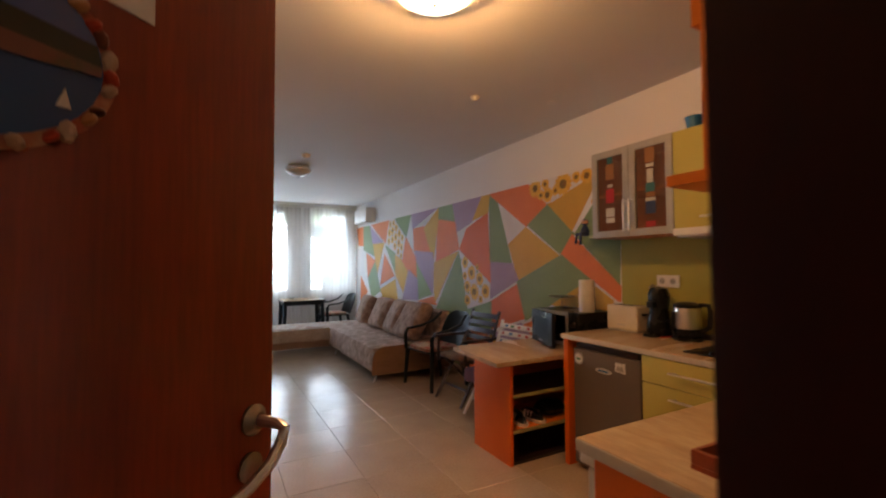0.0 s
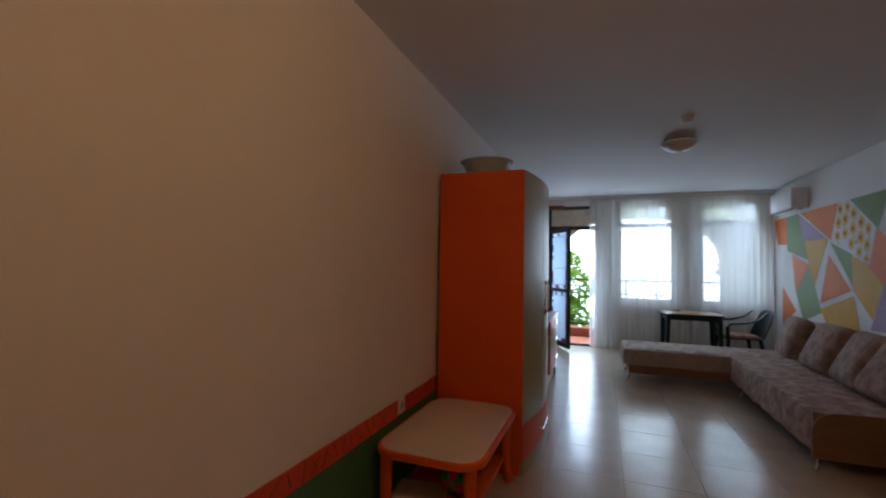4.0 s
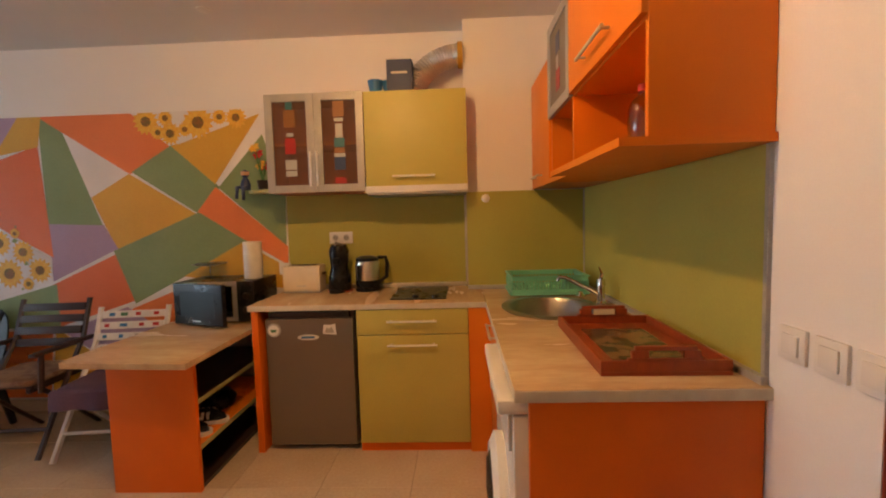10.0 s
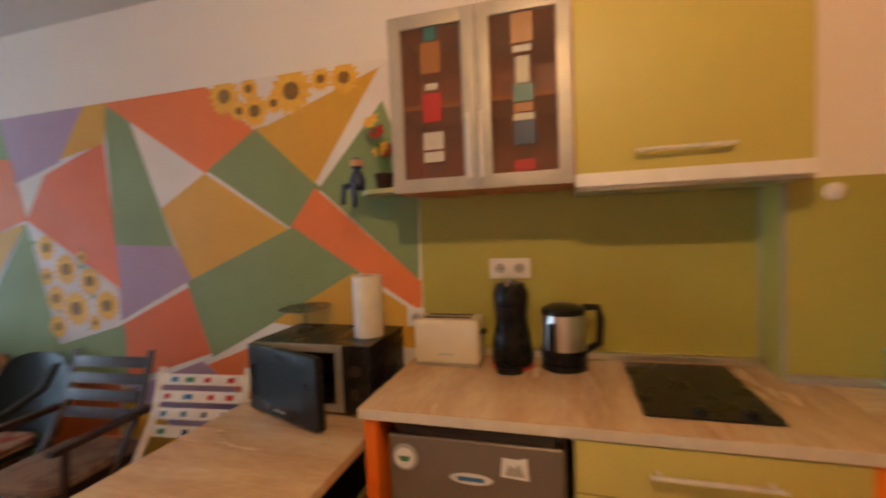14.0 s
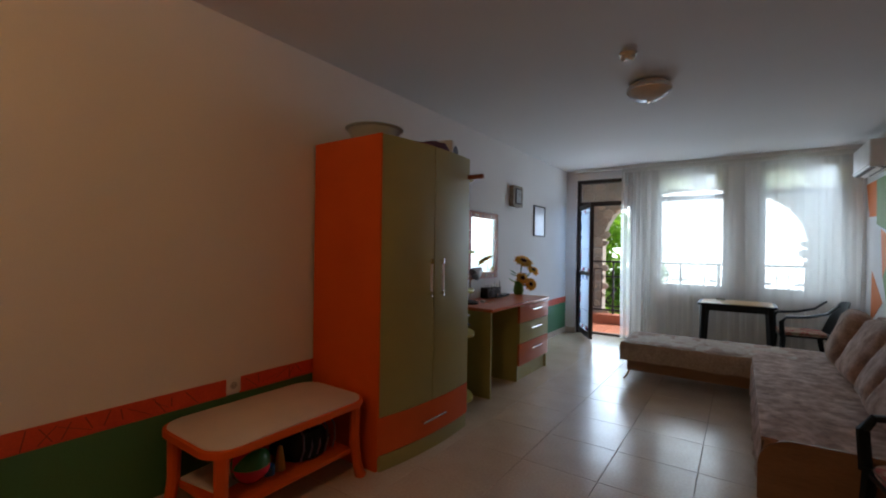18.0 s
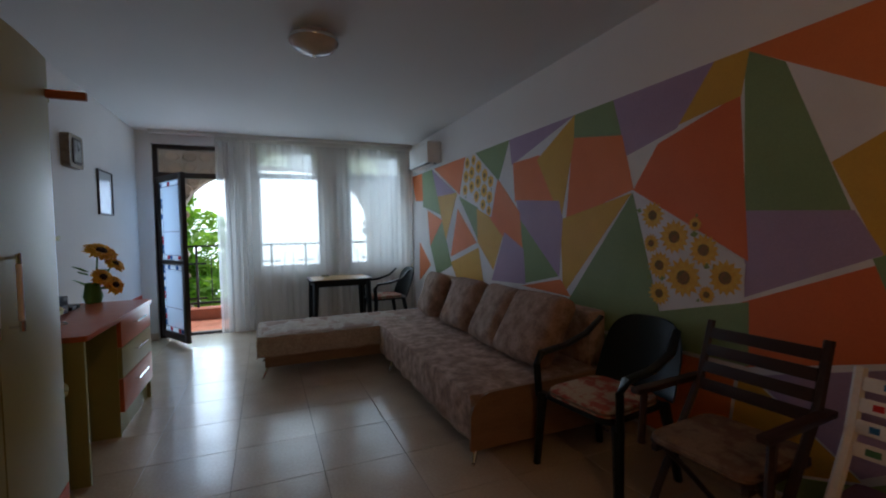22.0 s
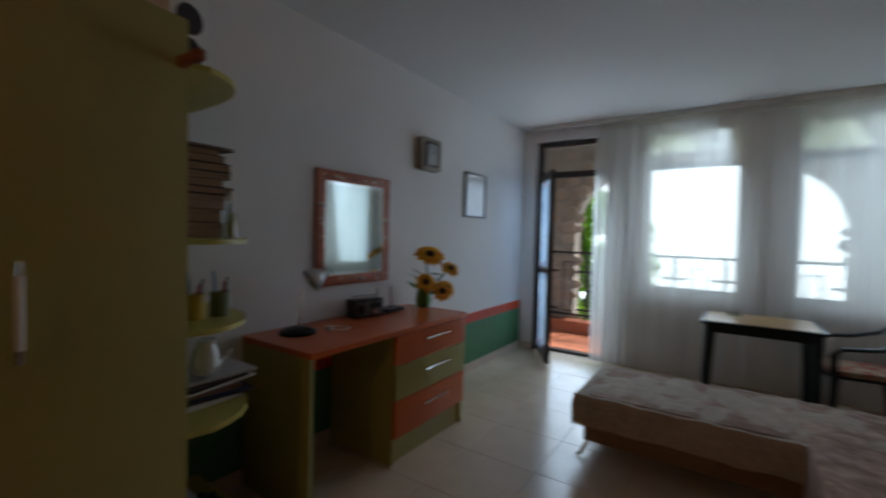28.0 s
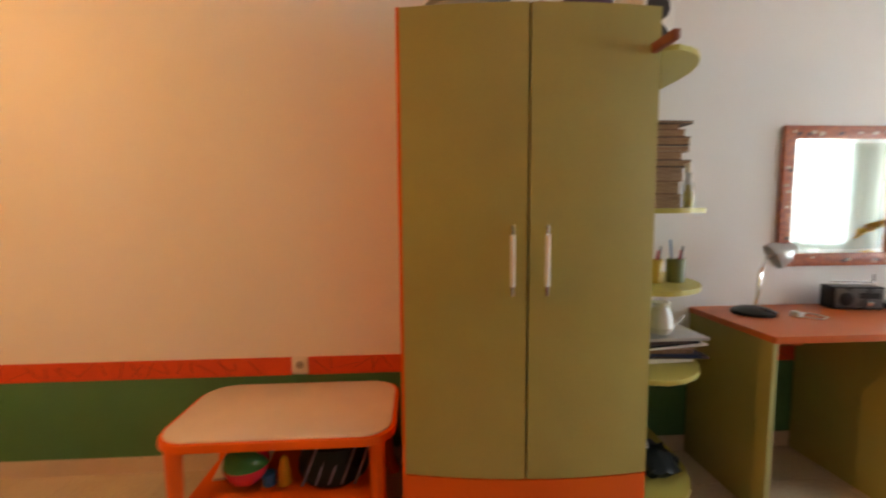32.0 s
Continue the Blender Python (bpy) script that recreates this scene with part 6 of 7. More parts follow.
def desk_things():
    z = 0.823
    l = thing("desk_lamp", "silver gooseneck desk lamp", "lamp", 0.03, 5.44, z, 0)
    part("base", lathe([(0.10, 0), (0.10, 0.015), (0.07, 0.03), (0.014, 0.04)], 24), BLACK, l, "round black base")
    part("neck", tube([(0, 0, 0.02), (0.01, 0.01, 0.10), (0.0, 0.02, 0.20), (0.0, 0.05, 0.28), (0.02, 0.10, 0.315)], 0.008, 8), CHROME, l)
    part("shade", moved(lathe([(0.018, 0.055), (0.030, 0.045), (0.034, 0.02), (0.052, 0.0), (0.064, -0.03), (0.066, -0.055), (0.063, -0.055), (0.060, -0.03), (0.048, -0.004), (0.0, 0.015)], 24, close=False), pose(0.035, 0.11, 0.315, -55, 30, 0)), RADIO, l, "silver bell shade")
    c = thing("charger", "white phone charger with a cable on the desk", "charger", 0.10, 5.60, z)
    part("plug", cube(-0.02, -0.015, 0, 0.03, 0.015, 0.025, 0.004), PLASTIC_W, c)
    part("cable", tube([(0.03, 0, 0.006), (0.09, 0.05, 0.005), (0.05, 0.12, 0.005), (-0.03, 0.10, 0.005), (-0.05, 0.02, 0.005)], 0.003, 6), PLASTIC_W, c)
    r = thing("radio", "small black and silver radio", "radio", -0.045, 6.04, z, -12)
    part("case", cube(-0.05, -0.12, 0, 0.05, 0.12, 0.12, 0.01, 3), BLACK, r)
    part("front", cube(0.05, -0.11, 0.012, 0.055, 0.11, 0.11, 0.004), RADIO_FRONT, r, "dark grey front plate")
    part("speaker", moved(lathe([(0.035, 0), (0.03, 0.003)], 20), pose(0.055, -0.06, 0.055, 0, 90)), BLACK, r)
    part("dial_window", cube(0.055, 0.0, 0.06, 0.0565, 0.095, 0.09), BLACK, r)
    part("knob", moved(lathe([(0.013, 0), (0.011, 0.01), (0, 0.011)], 14), pose(0.055, 0.045, 0.035, 0, 90)), CHROME, r)
    part("carry_handle", tube([(0, -0.10, 0.115), (0, -0.10, 0.14), (0, 0.10, 0.14), (0, 0.10, 0.115)], 0.005, 6), CHROME, r)
    w = thing("router", "flat black internet router with two aerials", "router", -0.04, 6.30, z, 5)
    part("case", cube(-0.06, -0.10, 0, 0.06, 0.10, 0.028, 0.008), BLACK, w)
    for y in (-0.08, 0.08):
        part("aerial", tube([(-0.055, y, 0.015), (-0.06, y, 0.10), (-0.062, y, 0.17)], [0.006, 0.005, 0.004], 6), BLACK, w)
    v = thing("sunflower_vase", "artificial sunflowers in a green vase on the desk", "flowers", 0.03, 6.61, z)
    part("vase", lathe([(0.05, 0), (0.065, 0.05), (0.05, 0.13), (0.055, 0.16), (0.048, 0.16), (0.04, 0.12)], 20), STEM, v)
    rr = random.Random(6)

    def head(parent, x, y, zz, r, tilt, turn):
        m = pose(x, y, zz, tilt, 0, turn)
        for layer, (n, s, up) in enumerate(((20, 1.0, 0.0), (18, 0.88, 0.012), (14, 0.66, 0.022))):
            bm = bmesh.new()
            for k in range(n):
                a = 2 * math.pi * (k + 0.5 * layer) / n
                l_ = r * s * rr.uniform(0.88, 1.08)
                c, q = math.cos(a), math.sin(a)
                w_ = 0.20 * r
                pts = [(0.30 * r * c, 0.30 * r * q, up), (0.65 * r * c - w_ * q, 0.65 * r * q + w_ * c, up + 0.016), (l_ * c, l_ * q, up + rr.uniform(-0.02, 0.015)), (0.65 * r * c + w_ * q, 0.65 * r * q - w_ * c, up + 0.012)]
                vs = [bm.verts.new(p) for p in pts] + [bm.verts.new((p[0], p[1], p[2] - 0.003)) for p in pts]
                bm.faces.new(vs[:4])
                bm.faces.new(vs[7:3:-1])
                for i in range(4):
                    bm.faces.new((vs[i], vs[4 + i], vs[4 + (i + 1) % 4], vs[(i + 1) % 4]))
            part("petals", moved(bm, m), SUNP, parent, "orange-yellow petals")
        part("heart", moved(lathe([(0.30 * r, 0.0), (0.30 * r, 0.028), (0.20 * r, 0.038), (0.0, 0.034)], 18), m), SUNH, parent, "dark brown heart")
    for x, y, zz, r, tilt, turn in ((0.07, -0.03, 0.40, 0.125, 32, 60), (0.09, -0.10, 0.20, 0.085, 55, 55), (0.08, 0.24, 0.28, 0.085, 40, 75), (0.12, 0.07, 0.12, 0.085, 60, 60), (0.09, 0.17, 0.13, 0.085, 50, 80)):
        part("stem", tube([(0, 0, 0.10), (x * 0.5, y * 0.5, 0.5 * (0.10 + zz)), (x - 0.02, y, zz - 0.01)], 0.006, 6), STEM, v, "green wired stem")
        head(v, x, y, zz, r, tilt, turn)
    for k in range(9):
        a, zz = rr.uniform(0, 6.28), rr.uniform(0.10, 0.30)
        c, s = math.cos(a), math.sin(a)
        bm = slab([(0, 0), (0.05, 0.026), (0.12, 0), (0.05, -0.026)], 0, 0.002)
        part("leaf", moved(bm, pose(0.02 * c, 0.05 * s, zz, rr.uniform(-40, 40), rr.uniform(-35, 10), math.degrees(a))), STEM, v)
    m = thing("wall_mirror", "rectangular mirror in an amber mosaic frame", "mirror", XL, 6.053, 1.412)
    W, Hh, b = 0.345, 0.378, 0.07
    part("frame", boxes((0, -W, -Hh, 0.02, -W + b, Hh), (0, W - b, -Hh, 0.02, W, Hh), (0, -W + b, -Hh, 0.02, W - b, -Hh + b), (0, -W + b, Hh - b, 0.02, W - b, Hh), bev=0.004), MOSAIC, m, "amber mosaic frame")
    part("bevel", boxes((0.0, -W + b, -Hh + b, 0.014, -W + b + 0.022, Hh - b), (0.0, W - b - 0.022, -Hh + b, 0.014, W - b, Hh - b), (0.0, -W + b + 0.022, -Hh + b, 0.014, W - b - 0.022, -Hh + b + 0.022), (0.0, -W + b + 0.022, Hh - b - 0.022, 0.014, W - b - 0.022, Hh - b)), CHROME, m, "bright bevelled edge")
    part("glass", cube(0.0, -W + b + 0.022, -Hh + b + 0.022, 0.010, W - b - 0.022, Hh - b - 0.022), MIRROR, m, "mirror glass")
    r3 = random.Random(9)
    for k in range(34):
        t = r3.uniform(-1, 1)
        side = k % 4
        y, zz = ((t * W * 0.95, Hh - b / 2), (t * W * 0.95, -Hh + b / 2), (-W + b / 2, t * Hh * 0.95), (W - b / 2, t * Hh * 0.95))[side]
        y, zz = y + r3.uniform(-0.012, 0.012), zz + r3.uniform(-0.012, 0.012)
        q = r3.uniform(0.006, 0.012)
        part("mosaic_chip", cube(0.0195, y - q, zz - q * 0.8, 0.023, y + q, zz + q * 0.8, 0.001, 1), CHIP if k % 3 else FRAME, m, "pale mosaic chip" if k % 3 else "dark mosaic chip")
    c = thing("wall_clock", "square beige-brown wall clock with a pale dial", "clock", XL, 6.87, 2.055)
    part("case", onwall([(y, zz) for y, zz in rounded(-0.14, -0.135, 0.14, 0.135, 0.03)], 0.0, 0.06), mat("weathered_gilt", (0.30, 0.25, 0.185), 0.55, second=(0.21, 0.165, 0.115), scale=30, grain=0.3, bump=0.3), c)
    part("bezel", onwall(rounded(-0.088, -0.105, 0.088, 0.105, 0.03), 0.06, 0.068), DARKWOOD, c)
    dial = part("dial", onwall(rounded(-0.066, -0.085, 0.066, 0.085, 0.02), 0.068, 0.071), mat("pale_dial", (0.45, 0.45, 0.44), 0.25), c)
    for k in range(12):
        a = k * math.pi / 6
        part("hour_mark", cube(0.071, 0.058 * math.cos(a) - 0.003, 0.075 * math.sin(a) - 0.003, 0.0718, 0.058 * math.cos(a) + 0.003, 0.075 * math.sin(a) + 0.003), BLACK, dial)
    part("hour_pointer", tube([(0.073, 0, 0), (0.073, 0.025, 0.025)], 0.002, 5), BLACK, dial)
    part("minute_pointer", tube([(0.074, 0, 0), (0.074, -0.015, 0.06)], 0.0015, 5), BLACK, dial)
    p = thing("picture", "small glazed picture in a thin dark frame", "picture", XL, 7.71, 1.785)
    W, Hh = 0.205, 0.22
    part("frame", boxes((0, -W, -Hh, 0.02, -W + 0.015, Hh), (0, W - 0.015, -Hh, 0.02, W, Hh), (0, -W + 0.015, -Hh, 0.02, W - 0.015, -Hh + 0.015), (0, -W + 0.015, Hh - 0.015, 0.02, W - 0.015, Hh)), FRAME, p)
    # The near-white base colour paints the window's reflection in the glazing.
    part("print", cube(0, -W + 0.015, -Hh + 0.015, 0.010, W - 0.015, Hh - 0.015), mat("print_window_glare", (0.84, 0.85, 0.86), 0.08, second=(0.78, 0.79, 0.82), scale=9, coat=1.0), p, "glossy print with window glare painted pale")


desk_things()


# ---- sofa corner ----
def draped(x0, x1, y0, y1, z1, seed, hems, step=0.06):
    """A throw over a box: top and hanging sides, with creases; hems: the heights at the sides x0, x1, y0 and y1."""
    bm = bmesh.new()
    nx, ny = int((x1 - x0) / step), int((y1 - y0) / step)
    drop = 3
    v = {}
    for i in range(-drop, nx + drop + 1):
        for j in range(-drop, ny + drop + 1):
            cx, cy = min(max(i, 0), nx), min(max(j, 0), ny)
            over = max(abs(i - cx), abs(j - cy))
            x, y = x0 + (x1 - x0) * cx / nx, y0 + (y1 - y0) * cy / ny
            low = max([h for h, out in zip(hems, (i < 0, i > nx, j < 0, j > ny)) if out] or [z1])
            z = z1 - (z1 - low) * over / drop
            n = Vector((i - cx, j - cy, 0))
            n = n.normalized() if n.length else Vector((0, 0, 1))
            edge = min(cx, nx - cx, cy, ny - cy)
            dent = 0.014 * noise.noise(Vector((x * 7, y * 3.5, seed))) + 0.010 * noise.noise(Vector((x * 17, y * 9, seed + 3)))
            p = Vector((x, y, z))
            if over:
                p += n * (0.012 + dent * 0.9 + 0.010 * math.sin((x + y) * 24 + seed) * over / drop)
                p.z += 0.018 * noise.noise(Vector((x * 5, y * 5, seed + 9))) * (over == drop)
            else:
                p.z += dent - 0.012 * math.exp(-edge * 0.8)
            v[i, j] = bm.verts.new(p)
    for i in range(-drop, nx + drop):
        for j in range(-drop, ny + drop):
            bm.faces.new((v[i, j], v[i + 1, j], v[i + 1, j + 1], v[i, j + 1]))
    return bm, [v[-drop, j].co.copy() for j in range(ny + 1)], [v[i, -drop].co.copy() for i in range(nx + 1)]


def sofa():
    s = thing("corner_sofa", "L-shaped sofa under a mottled brown throw", "sofa")
    part("base", cube(2.40, 4.56, 0.10, 3.40, 7.36, 0.28, 0.01), SOFAWOOD, s, "tan base panel")
    part("end_panel", moved(slab([(3.40, -0.05), (3.40, 0.29), (2.50, 0.275)] + [(2.50 - 0.155 * math.sin(k * math.pi / 16), 0.125 + 0.15 * math.cos(k * math.pi / 16)) for k in range(1, 9)] + [(2.345, -0.05)], -0.012, 0.012), Matrix.Translation((0, 4.545, 0.15)) @ pose(0, 0, 0, 90)), SOFAWOOD, s, "tan curved end panel")
    part("base", cube(1.27, 6.68, 0.10, 2.40, 7.36, 0.28, 0.01), SOFAWOOD, s, "brown base of the daybed")
    part("mattress", cube(2.37, 4.56, 0.28, 3.40, 7.38, 0.405, 0.03, 3), PILLOW, s)
    part("mattress", cube(1.24, 6.66, 0.28, 2.37, 7.38, 0.405, 0.03, 3), PILLOW, s)
    part("backrest", cube(3.33, 4.70, 0.40, 3.48, 7.50, 0.78, 0.05, 4), COVER, s, "low upholstered backrest")
    for x, y in ((2.42, 4.60), (3.30, 4.60), (2.42, 6.4), (1.30, 6.70), (1.30, 7.30), (3.30, 7.30)):
        sx = -1 if x < 2.5 else 1
        part("leg", tube([(x, y, 0.105), (x + 0.02 * sx, y - 0.01, 0.06), (x + 0.045 * sx, y - 0.035, 0.012), (x + 0.06 * sx, y - 0.045, 0.008)], [0.016, 0.013, 0.010, 0.012], 8), CHROME, s, "curved chrome leg")
    pale = mat("pale_throw", (0.47, 0.385, 0.31), 0.88, second=(0.40, 0.32, 0.25), scale=12, grain=0.4, grain_scale=55, bump=0.5, sharp=0.03)
    seam = mat("throw_hem", (0.40, 0.29, 0.22), 0.9, scale=20, grain=0.3)
    cloth, front, end = draped(2.36, 3.36, 4.565, 7.05, 0.418, 1.0, (0.15, 0.36, 0.40, 0.39))
    t = thing("sofa_throw", "mottled brown plush throw over the sofa seat", "throw")
    part("cloth", cloth, COVER, t)
    part("hem", tube(front, 0.006, 6), seam, t, "stitched hem")
    cloth, front, end = draped(1.215, 2.75, 6.64, 7.40, 0.409, 5.0, (0.20, 0.39, 0.215, 0.215))
    t = thing("sofa_throw", "pale mottled throw over the daybed", "throw")
    part("cloth", cloth, pale, t)
    part("hem", tube(front, 0.006, 6), seam, t, "stitched hem")
    part("hem", tube(end, 0.006, 6), seam, t, "stitched hem")


sofa()


def cushion(x, y, z, w, h, d, lean, turn, seed, label):
    bm = bmesh.new()
    n, k = 22, 16
    rows = []
    for j in range(k + 1):
        th = -math.pi / 2 + math.pi * j / k
        row = []
        for i in range(n * 2):
            a = math.pi * i / n
            p = lambda c, e: math.copysign(abs(c) ** e, c)  # noqa: E731
            q = Vector((d / 2 * p(math.sin(th), 0.9), w / 2 * p(math.cos(th), 0.40) * p(math.cos(a), 0.20), h / 2 * p(math.cos(th), 0.40) * p(math.sin(a), 0.20)))
            q += Vector((1, 0.7, 0.7)) * 0.014 * noise.noise(q * 9 + Vector((seed, 0, 0)))
            row.append(q)
        rows.append(row)
    ring(bm, rows)
    ob = single("sofa_cushion", bm, PILLOW, label, "cushion", group="cushions along the wall")
    ob.matrix_world = pose(x, y, z, 0, 0, turn) @ pose(0, 0, 0, 0, lean, 0)


for x, y, w, h, lean, turn, seed in ((3.05, 6.90, 0.50, 0.49, 20, -6, 1), (3.06, 6.12, 0.52, 0.50, 26, 3, 2), (3.05, 5.47, 0.52, 0.51, 28, -4, 3), (3.06, 4.98, 0.56, 0.52, 33, 5, 4)):
    cushion(x, y, 0.418 + h * 0.45, w, h, 0.22, lean, turn, seed, "square mottled brown plush cushion leaning on the sofa")


def seat_pad(outline, thick, pad, label, x, y, z, rz):
    p = thing("seat_pad", label, "cushion", x, y, z, rz)
    part("cushion", slab(outline, 0.0, thick, bev=0.012), pad, p)
    part("piping", tube([(a, b, thick * 0.5) for a, b in outline + outline[:1]], 0.006, 6), BEIGEPAD, p, "rounded piping")


def plastic_chair(x, y, rz, pad):
    """A moulded garden armchair; it faces +x before it is turned."""
    c = thing("plastic_armchair", "dark green moulded plastic armchair with a seat pad", "chair", x, y, 0, rz, "plastic armchairs")
    part("seat", slab(rounded(-0.22, -0.23, 0.24, 0.23, 0.06), 0.405, 0.425, bev=0.006), NAVY, c)
    bm = bmesh.new()
    n, rows = 14, []
    for j in range(11):
        u = j / 10
        line = []
        for i in range(n + 1):
            a = -1 + 2 * i / n
            line.append((-0.225 - 0.055 * (1 - a * a) - 0.13 * u, 0.25 * a * (1 - 0.16 * u ** 4), 0.425 + (0.40 - 0.07 * a ** 4) * u))
        rows.append(line + [(x - 0.014, y, z) for x, y, z in line[::-1]])
    ring(bm, rows)
    part("backrest", bm, NAVY, c)
    for s in (-1, 1):
        part("arm", tube([(0.22, s * 0.27, 0.40), (0.23, s * 0.275, 0.58), (0.19, s * 0.28, 0.635), (0.0, s * 0.28, 0.65), (-0.17, s * 0.27, 0.70), (-0.28, s * 0.24, 0.80)], [0.026, 0.026, 0.028, 0.028, 0.026, 0.022], 8, flat=0.6), NAVY, c, "curved armrest")
        part("leg", tube([(0.21, s * 0.25, 0.42), (0.235, s * 0.275, 0.0)], [0.030, 0.022], 6), NAVY, c)
        part("leg", tube([(-0.20, s * 0.22, 0.42), (-0.275, s * 0.255, 0.0)], [0.030, 0.022], 6), NAVY, c)
    seat_pad(rounded(-0.20, -0.21, 0.23, 0.21, 0.07), 0.035, pad, "padded printed seat cushion on the armchair", x, y, 0.426, rz)


plastic_chair(2.99, 4.20, 188, SEATPAD)
plastic_chair(2.86, 8.36, 185, SEATPAD)


def folding_chair(x, y, rz, wood, slat, pad, label, padlabel, arms):
    """A slatted folding chair; it faces +x before it is turned."""
    c = thing("folding_chair", label, "chair", x, y, 0, rz, "folding chairs")
    for s in (-1, 1):
        part("back_leg", tube([(0.26, s * 0.225, 0.0), (0.0, s * 0.225, 0.42), (-0.16, s * 0.225, 0.66), (-0.24, s * 0.225, 0.90)], 0.020, 6, flat=0.7), wood, c)
        part("front_leg", tube([(-0.26, s * 0.20, 0.0), (0.0, s * 0.20, 0.26), (0.20, s * 0.20, 0.44)], 0.018, 6, flat=0.7), wood, c)
        part("seat_rail", cube(-0.20, s * 0.18 - 0.012, 0.40, 0.23, s * 0.18 + 0.012, 0.43), wood, c)
        if arms:
            part("arm", cube(-0.20, s * 0.25 - 0.022, 0.625, 0.26, s * 0.25 + 0.022, 0.65, 0.006), wood, c)
            part("arm_post", tube([(0.22, s * 0.25, 0.40), (0.20, s * 0.25, 0.63)], 0.016, 6), wood, c)
    for k in range(6):
        part("seat_slat", cube(-0.18 + k * 0.07, -0.20, 0.43, -0.125 + k * 0.07, 0.20, 0.445, 0.003), slat, c)
    for k in range(4):
        z = 0.62 + k * 0.075
        xx = -0.135 - (z - 0.62) * 0.36
        part("back_slat", moved(cube(-0.008, -0.21, -0.026, 0.008, 0.21, 0.026, 0.003), pose(xx, 0, z, 0, -18)), slat, c)
    part("stretcher", tube([(0.17, -0.22, 0.15), (0.17, 0.22, 0.15)], 0.012, 6), wood, c)
    if arms:
        seat_pad(rounded(-0.19, -0.20, 0.24, 0.20, 0.05), 0.03, pad, padlabel, x, y, 0.4455, rz)
    else:
        # A cloth that hangs over the front and the sides of the seat.
        n, rows = 18, []
        for j in range(n + 1):
            line = []
            for i in range(n + 1):
                u, v = -0.20 + 0.56 * i / n, -0.29 + 0.58 * j / n
                over, side = max(0.0, u - 0.25), max(0.0, abs(v) - 0.22)
                drop = over + side + 0.012 * noise.noise((u * 9, v * 9, 1.0))
                line.append(Vector((min(u, 0.25) + 0.10 * over + 0.012 * math.sin(v * 30) * min(1, over * 8), math.copysign(min(abs(v), 0.22) + 0.12 * side, v), 0.03 - drop)))
            rows.append(line)
        bm = bmesh.new()
        top, low = ([[bm.verts.new(p + Vector((0, 0, d))) for p in line] for line in rows] for d in (0, -0.008))
        for j in range(n):
            for i in range(n):
                bm.faces.new((top[j][i], top[j][i + 1], top[j + 1][i + 1], top[j + 1][i]))
                bm.faces.new((low[j][i], low[j + 1][i], low[j + 1][i + 1], low[j][i + 1]))
        single("seat_cloth", bm, pad, padlabel, "cloth", x, y, 0.404, rz)
    return c


folding_chair(3.05, 3.55, 184, DARKWOOD, DARKWOOD, BEIGEPAD, "dark-stained folding wooden armchair by the mural wall", "beige padded seat cushion on the folding chair", True)
STRIPED = mat("painted_white_slats", (0.74, 0.70, 0.66), 0.5, second=(0.66, 0.62, 0.58), scale=14, grain=0.2)
wc = folding_chair(3.05, 2.98, 186, STRIPED, STRIPED, PURPLE, "white folding chair with painted slats and a purple cloth", "purple cloth draped over the white folding chair", False)
wc.matrix_world = wc.matrix_world @ Matrix.Diagonal((1, 1, 0.93, 1))
r5 = random.Random(14)
for row, ob in enumerate(o for o in wc.children if o.name.startswith("back_slat")):
    tilt = pose(-0.135 - 0.075 * row * 0.36, 0, 0.62 + 0.075 * row, 0, -18)
    for k in range(4):
        y = -0.16 + k * 0.095 + r5.uniform(-0.02, 0.02)
        part("paint_dab", moved(cube(0.008, y, -0.012, 0.0092, y + r5.uniform(0.02, 0.05), 0.012), tilt), (RED, BLUE, DADO, NAVYCARD)[(k + int(10 * r5.random())) % 4], ob, "coloured paint dab")


def dining_table():
    t = thing("garden_table", "small table with black plastic legs and a wood-look top", "table", 2.22, 8.30, 0)
    part("tabletop", slab(rounded(-0.40, -0.31, 0.40, 0.31, 0.05), 0.715, 0.74, bev=0.006), NAVY, t, "black plastic rim")
    part("inlay", slab(rounded(-0.365, -0.275, 0.365, 0.275, 0.03), 0.74, 0.744), mat("yellow_wood_inlay", (0.48, 0.29, 0.10), 0.3, second=(0.40, 0.22, 0.07), scale=6, grain=0.3, stretch=(0.5, 5, 1)), t, "yellow wood-look inlay")
    part("apron", boxes((-0.34, -0.27, 0.65, 0.34, -0.255, 0.715), (-0.34, 0.255, 0.65, 0.34, 0.27, 0.715), (-0.355, -0.255, 0.65, -0.34, 0.255, 0.715), (0.34, -0.255, 0.65, 0.355, 0.255, 0.715)), NAVY, t)
    for x in (-1, 1):
        for y in (-1, 1):
            part("leg", tube([(x * 0.335, y * 0.245, 0.715), (x * 0.36, y * 0.27, 0.0)], [0.042, 0.028], 6), NAVY, t)
    a = thing("ashtray", "clear glass ashtray on the table", "ashtray", 2.05, 8.40, 0.745)
    part("dish", lathe([(0.05, 0), (0.055, 0.03), (0.048, 0.03), (0.04, 0.008), (0, 0.008)], 20, close=False), CLEAR, a)


dining_table()

ac = thing("air_conditioner", "white split air conditioner on the mural wall", "air conditioner", XR, 8.07, 2.375)
part("body", cube(-0.20, -0.38, -0.13, -0.001, 0.38, 0.15, 0.03, 4), PLASTIC_W, ac)
part("flap", moved(cube(-0.06, -0.36, -0.006, 0.06, 0.36, 0.006, 0.003), pose(-0.155, 0, -0.125, 0, 22)), PLASTIC_W, ac, "white louvre flap")
part("slot", cube(-0.19, -0.35, -0.136, -0.06, 0.35, -0.128), FRAME, ac, "dark outlet slot")


